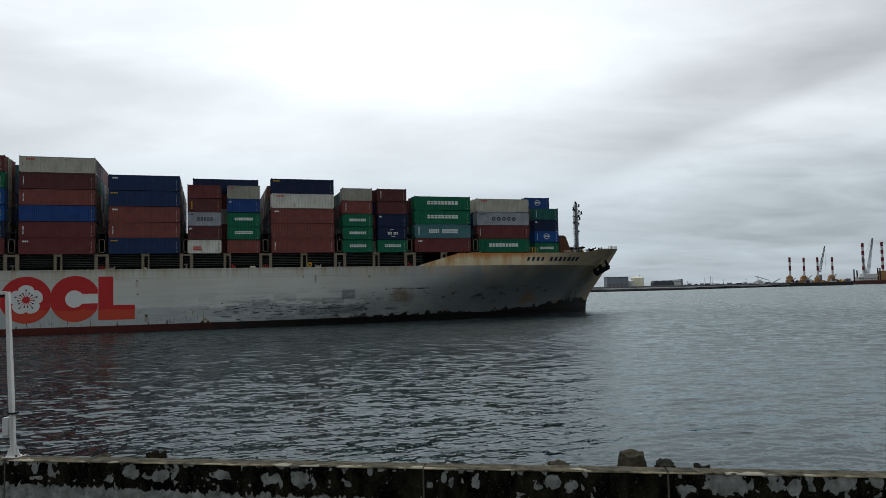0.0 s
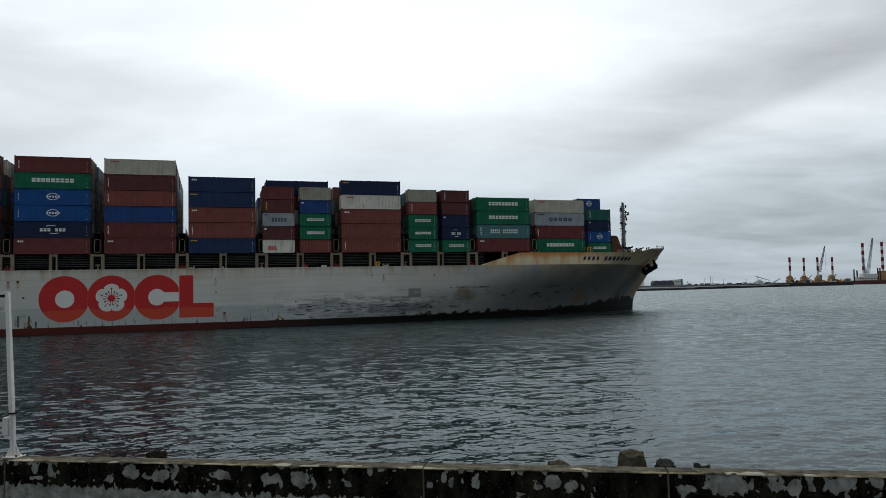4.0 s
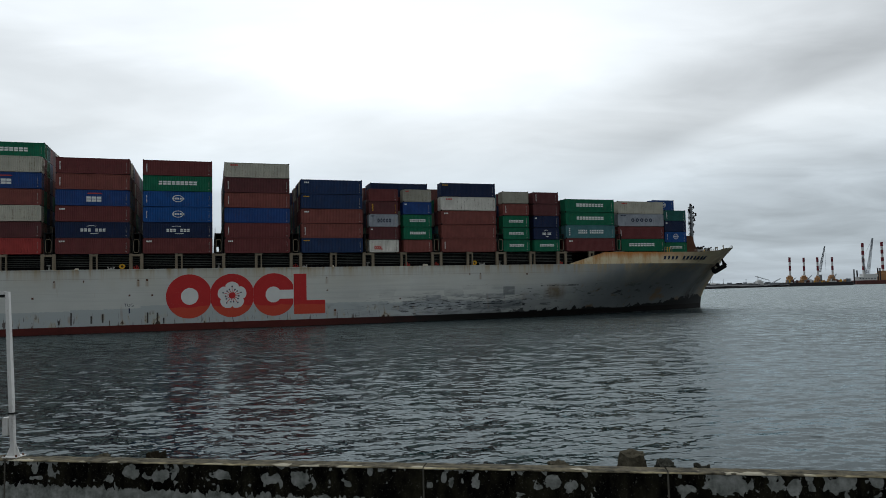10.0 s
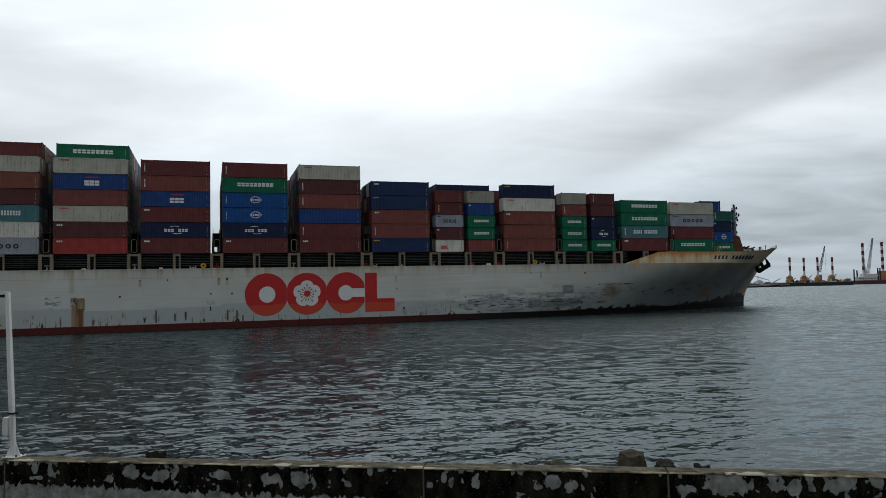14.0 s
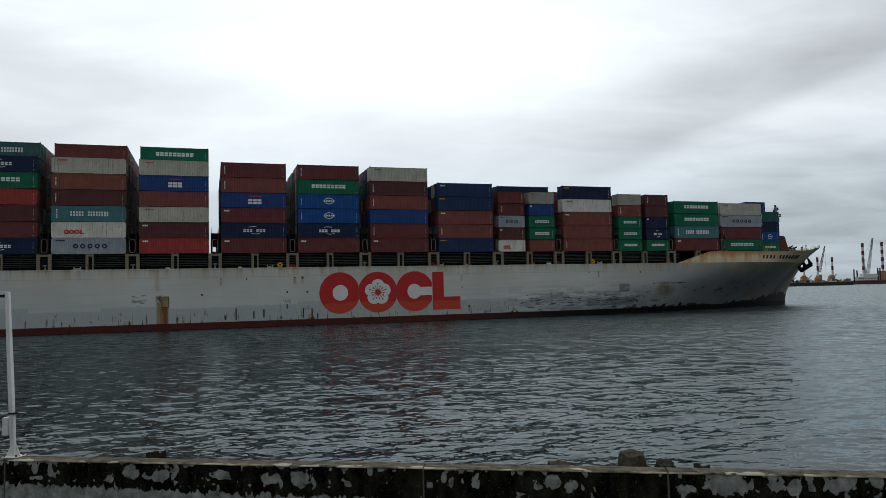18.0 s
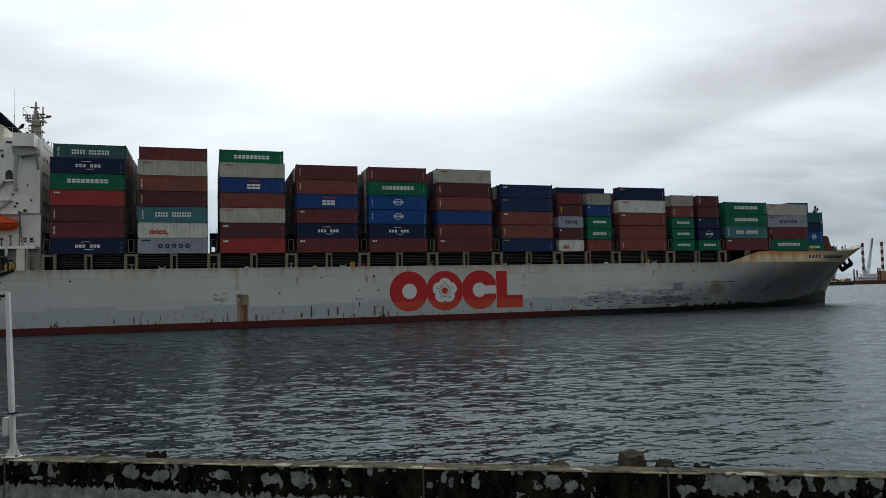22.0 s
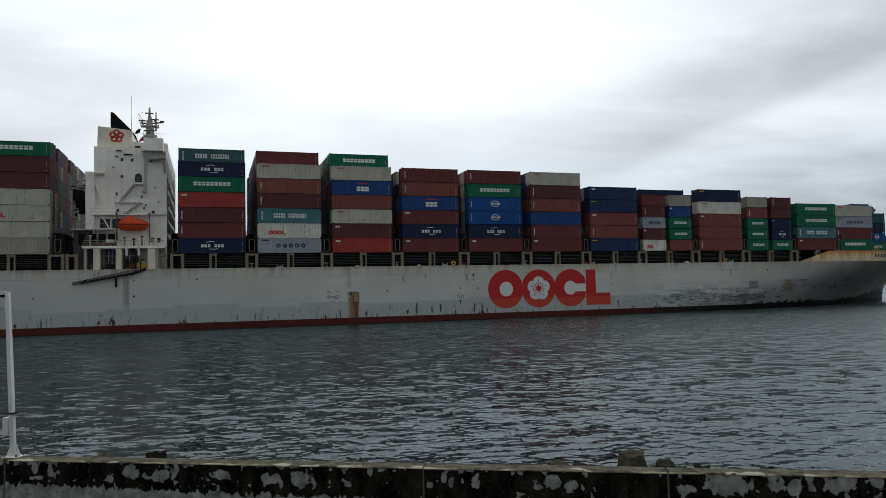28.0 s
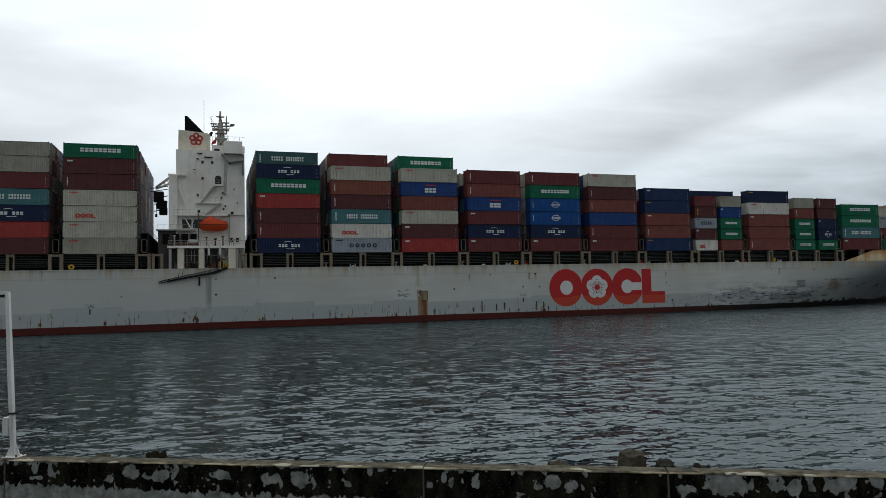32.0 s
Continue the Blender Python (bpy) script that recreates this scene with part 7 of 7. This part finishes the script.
A = jackup("jackup_barge", 464.0, 905, 82, 4.6, None, None, "dark jack-up barge with four banded legs and orange housings")
for x, zt in ((433.8, 36.2), (451.5, 35.8), (468.6, 35.5), (487.0, 35.8)):
    yl = -6 if x in (433.8, 468.6) else 6
    striped_leg(A, x * (905 + yl) / 905 - 464, yl, 12, zt, 1.2, 2)
for x0, x1, zt in ((427.7, 438.2, 12.2), (445.3, 456.4, 11.9), (463.0, 472.0, 10.8), (480.0, 491.0, 11.9)):
    yy = -6 if x0 in (427.7, 463.0) else 6
    x0, x1 = x0 * (905 + yy) / 905 + 1.2, x1 * (905 + yy) / 905 - 1.2
    bm = newbm()
    box(bm, x0 - 464, x1 - 464, yy - 3, yy + 3, 4.5, zt - 3.4)
    box(bm, x0 - 464 + 0.8, x1 - 464 - 0.8, yy - 2.6, yy + 2.6, zt - 3.4, zt)
    box(bm, x0 - 464 + 2.2, x1 - 464 - 2.2, yy - 2.2, yy + 2.2, zt, zt + 1.6)
    bmesh.ops.bevel(bm, geom=bm.edges[:], offset=0.4, segments=1, affect="EDGES")
    part("jack_housing", bm, FAR_ORANGE, A, "orange jacking housing")
    for i in range(3):
        bm = newbm()
        box(bm, x0 - 464 + 1 + i * 2.3, x0 - 464 + 2.2 + i * 2.3, yy - 3.2, yy - 2.9, 5.2, 7.6)
        part("opening", bm, BARGE_DARK, A)
bm = newbm()
lattice(bm, (5.7, -2, 17.0), (13.7, -2, 49.4), 1.1, 0.45, 14, 0.22)
part("crane_boom", bm, FAR_STEEL, A, "grey lattice crane boom")
bm = newbm()
box(bm, 3.0, 8.0, -3, 1, 4.5, 14)
part("crane_cab", bm, FAR_STEEL, A)
bm = newbm()
rod(bm, (13.7, -2, 49.0), (13.7, -2, 18), 0.12, 4)
rod(bm, (2.6, -2, 17), (13.7, -2, 49.4), 0.10, 4)
part("crane_cable", bm, FAR_STEEL, A)
rnd = random.Random(17)
for i in range(34):
    bm = newbm()
    x = -39 + i * 2.35
    s = rnd.uniform(0.4, 1.3)
    box(bm, x - s, x + s, -12, -10, 4.5, 4.5 + rnd.uniform(0.6, 4.2))
    part("deck_gear", bm, rnd.choice((FAR_WHITE, FAR_ORANGE, FAR_STEEL, BARGE_RED, YELLOW_MARK)), A)
for x, h in ((-20.0, 9), (-17.0, 13), (14.0, 14.5), (-36.0, 11)):
    bm = newbm()
    lattice(bm, (x, -9, 5), (x + 9, -9, h), 0.5, 0.2, 6, 0.16)
    part("small_boom", bm, FAR_STEEL, A)

B = jackup("crane_barge", 598.0, 1010, 58, 5.6, None, None, "crane barge with tall banded legs and white deckhouse")
for x, zt in ((587.0, 58.0), (614.0, 59.0)):
    striped_leg(B, x * 1018 / 1010 - 598, 8, 17, zt, 1.6, 4)
bm = newbm()
box(bm, -26, 0, -12, 0, 5.5, 10.5)
box(bm, -18, 2, -11, -1, 10.5, 14.2)
part("deckhouse", bm, FAR_WHITE, B, "white deckhouse")
for i in range(6):
    bm = newbm()
    box(bm, -24 + i * 4, -22 + i * 4, -12.2, -11.9, 7.4, 8.8)
    part("window", bm, HAZE_DARK, B)
bm = newbm()
lattice(bm, (-7.6, -4, 15.0), (1.4, -4, 64.1), 1.6, 0.6, 18, 0.28)
part("crane_boom", bm, FAR_STEEL, B, "tall grey lattice crane boom")
bm = newbm()
rod(bm, (-14.5, -4, 34), (1.4, -4, 64), 0.15, 4)
lattice(bm, (-10, -4, 14), (-14.5, -4, 38), 0.9, 0.4, 8, 0.2)
part("crane_mast", bm, FAR_STEEL, B)
bm = newbm()
box(bm, 13, 26, 2, 14, 5.5, 15)
box(bm, 15, 24, 3, 13, 15, 18.5)
bmesh.ops.bevel(bm, geom=bm.edges[:], offset=0.5, segments=1, affect="EDGES")
part("jack_housing", bm, FAR_ORANGE, B, "orange jacking housing")
for x, z in ((-29.2, 21.2), (-25.0, 19.5), (3.9, 22.1), (6.9, 22.0)):
    bm = newbm()
    rod(bm, (x, -8, -6), (x, -8, z), 0.9, 10)
    part("spud", bm, BARGE_DARK, B, "dark spud pile")

D = far_thing("dredger", 398.0, 893, 0.0, "small white dredger with low booms", "boat")
bm = newbm()
slab(bm, [(-14, -1), (20, -1), (23, 3.2), (-16, 3.2)], -5, 5)
part("hull", bm, BARGE_DARK, D)
bm = newbm()
box(bm, -12, -5, -4, 4, 3.2, 7.4)
box(bm, -10.5, -7, -3, 3, 7.4, 9.4)
part("wheelhouse", bm, FAR_WHITE, D)
bm = newbm()
rod(bm, (-10, 0, 9), (-10, 0, 13.6), 0.35, 6)
lattice(bm, (-13.5, 0, 13.6), (4, 0, 8.4), 0.4, 0.25, 9, 0.13)
lattice(bm, (6, 0, 4), (18, 0, 10.4), 0.6, 0.3, 8, 0.14)
part("boom", bm, FAR_STEEL, D)
bm = newbm()
box(bm, 2, 14, -3, 3, 3.2, 5.4)
part("hopper", bm, FAR_STEEL, D)


# ---- what moves ----
def motions():
    walk(ship, [(t, ship_pose(s)) for t, s in WAY])
    walk(mass, [(t, ship_pose(s)) for t, s in WAY])
    for c in KEYED:
        spot = Matrix.Translation(Vector(c["spot"]))
        walk(c, [(t, ship_pose(s) @ spot) for t, s in WAY])
    walk(sea, [(t, pose(-4.0 + 0.26 * t, 1.5 - 0.1 * t, 0.12 + 0.03 * math.sin(t * 1.1))) for t in range(0, 33, 2)])


motions()
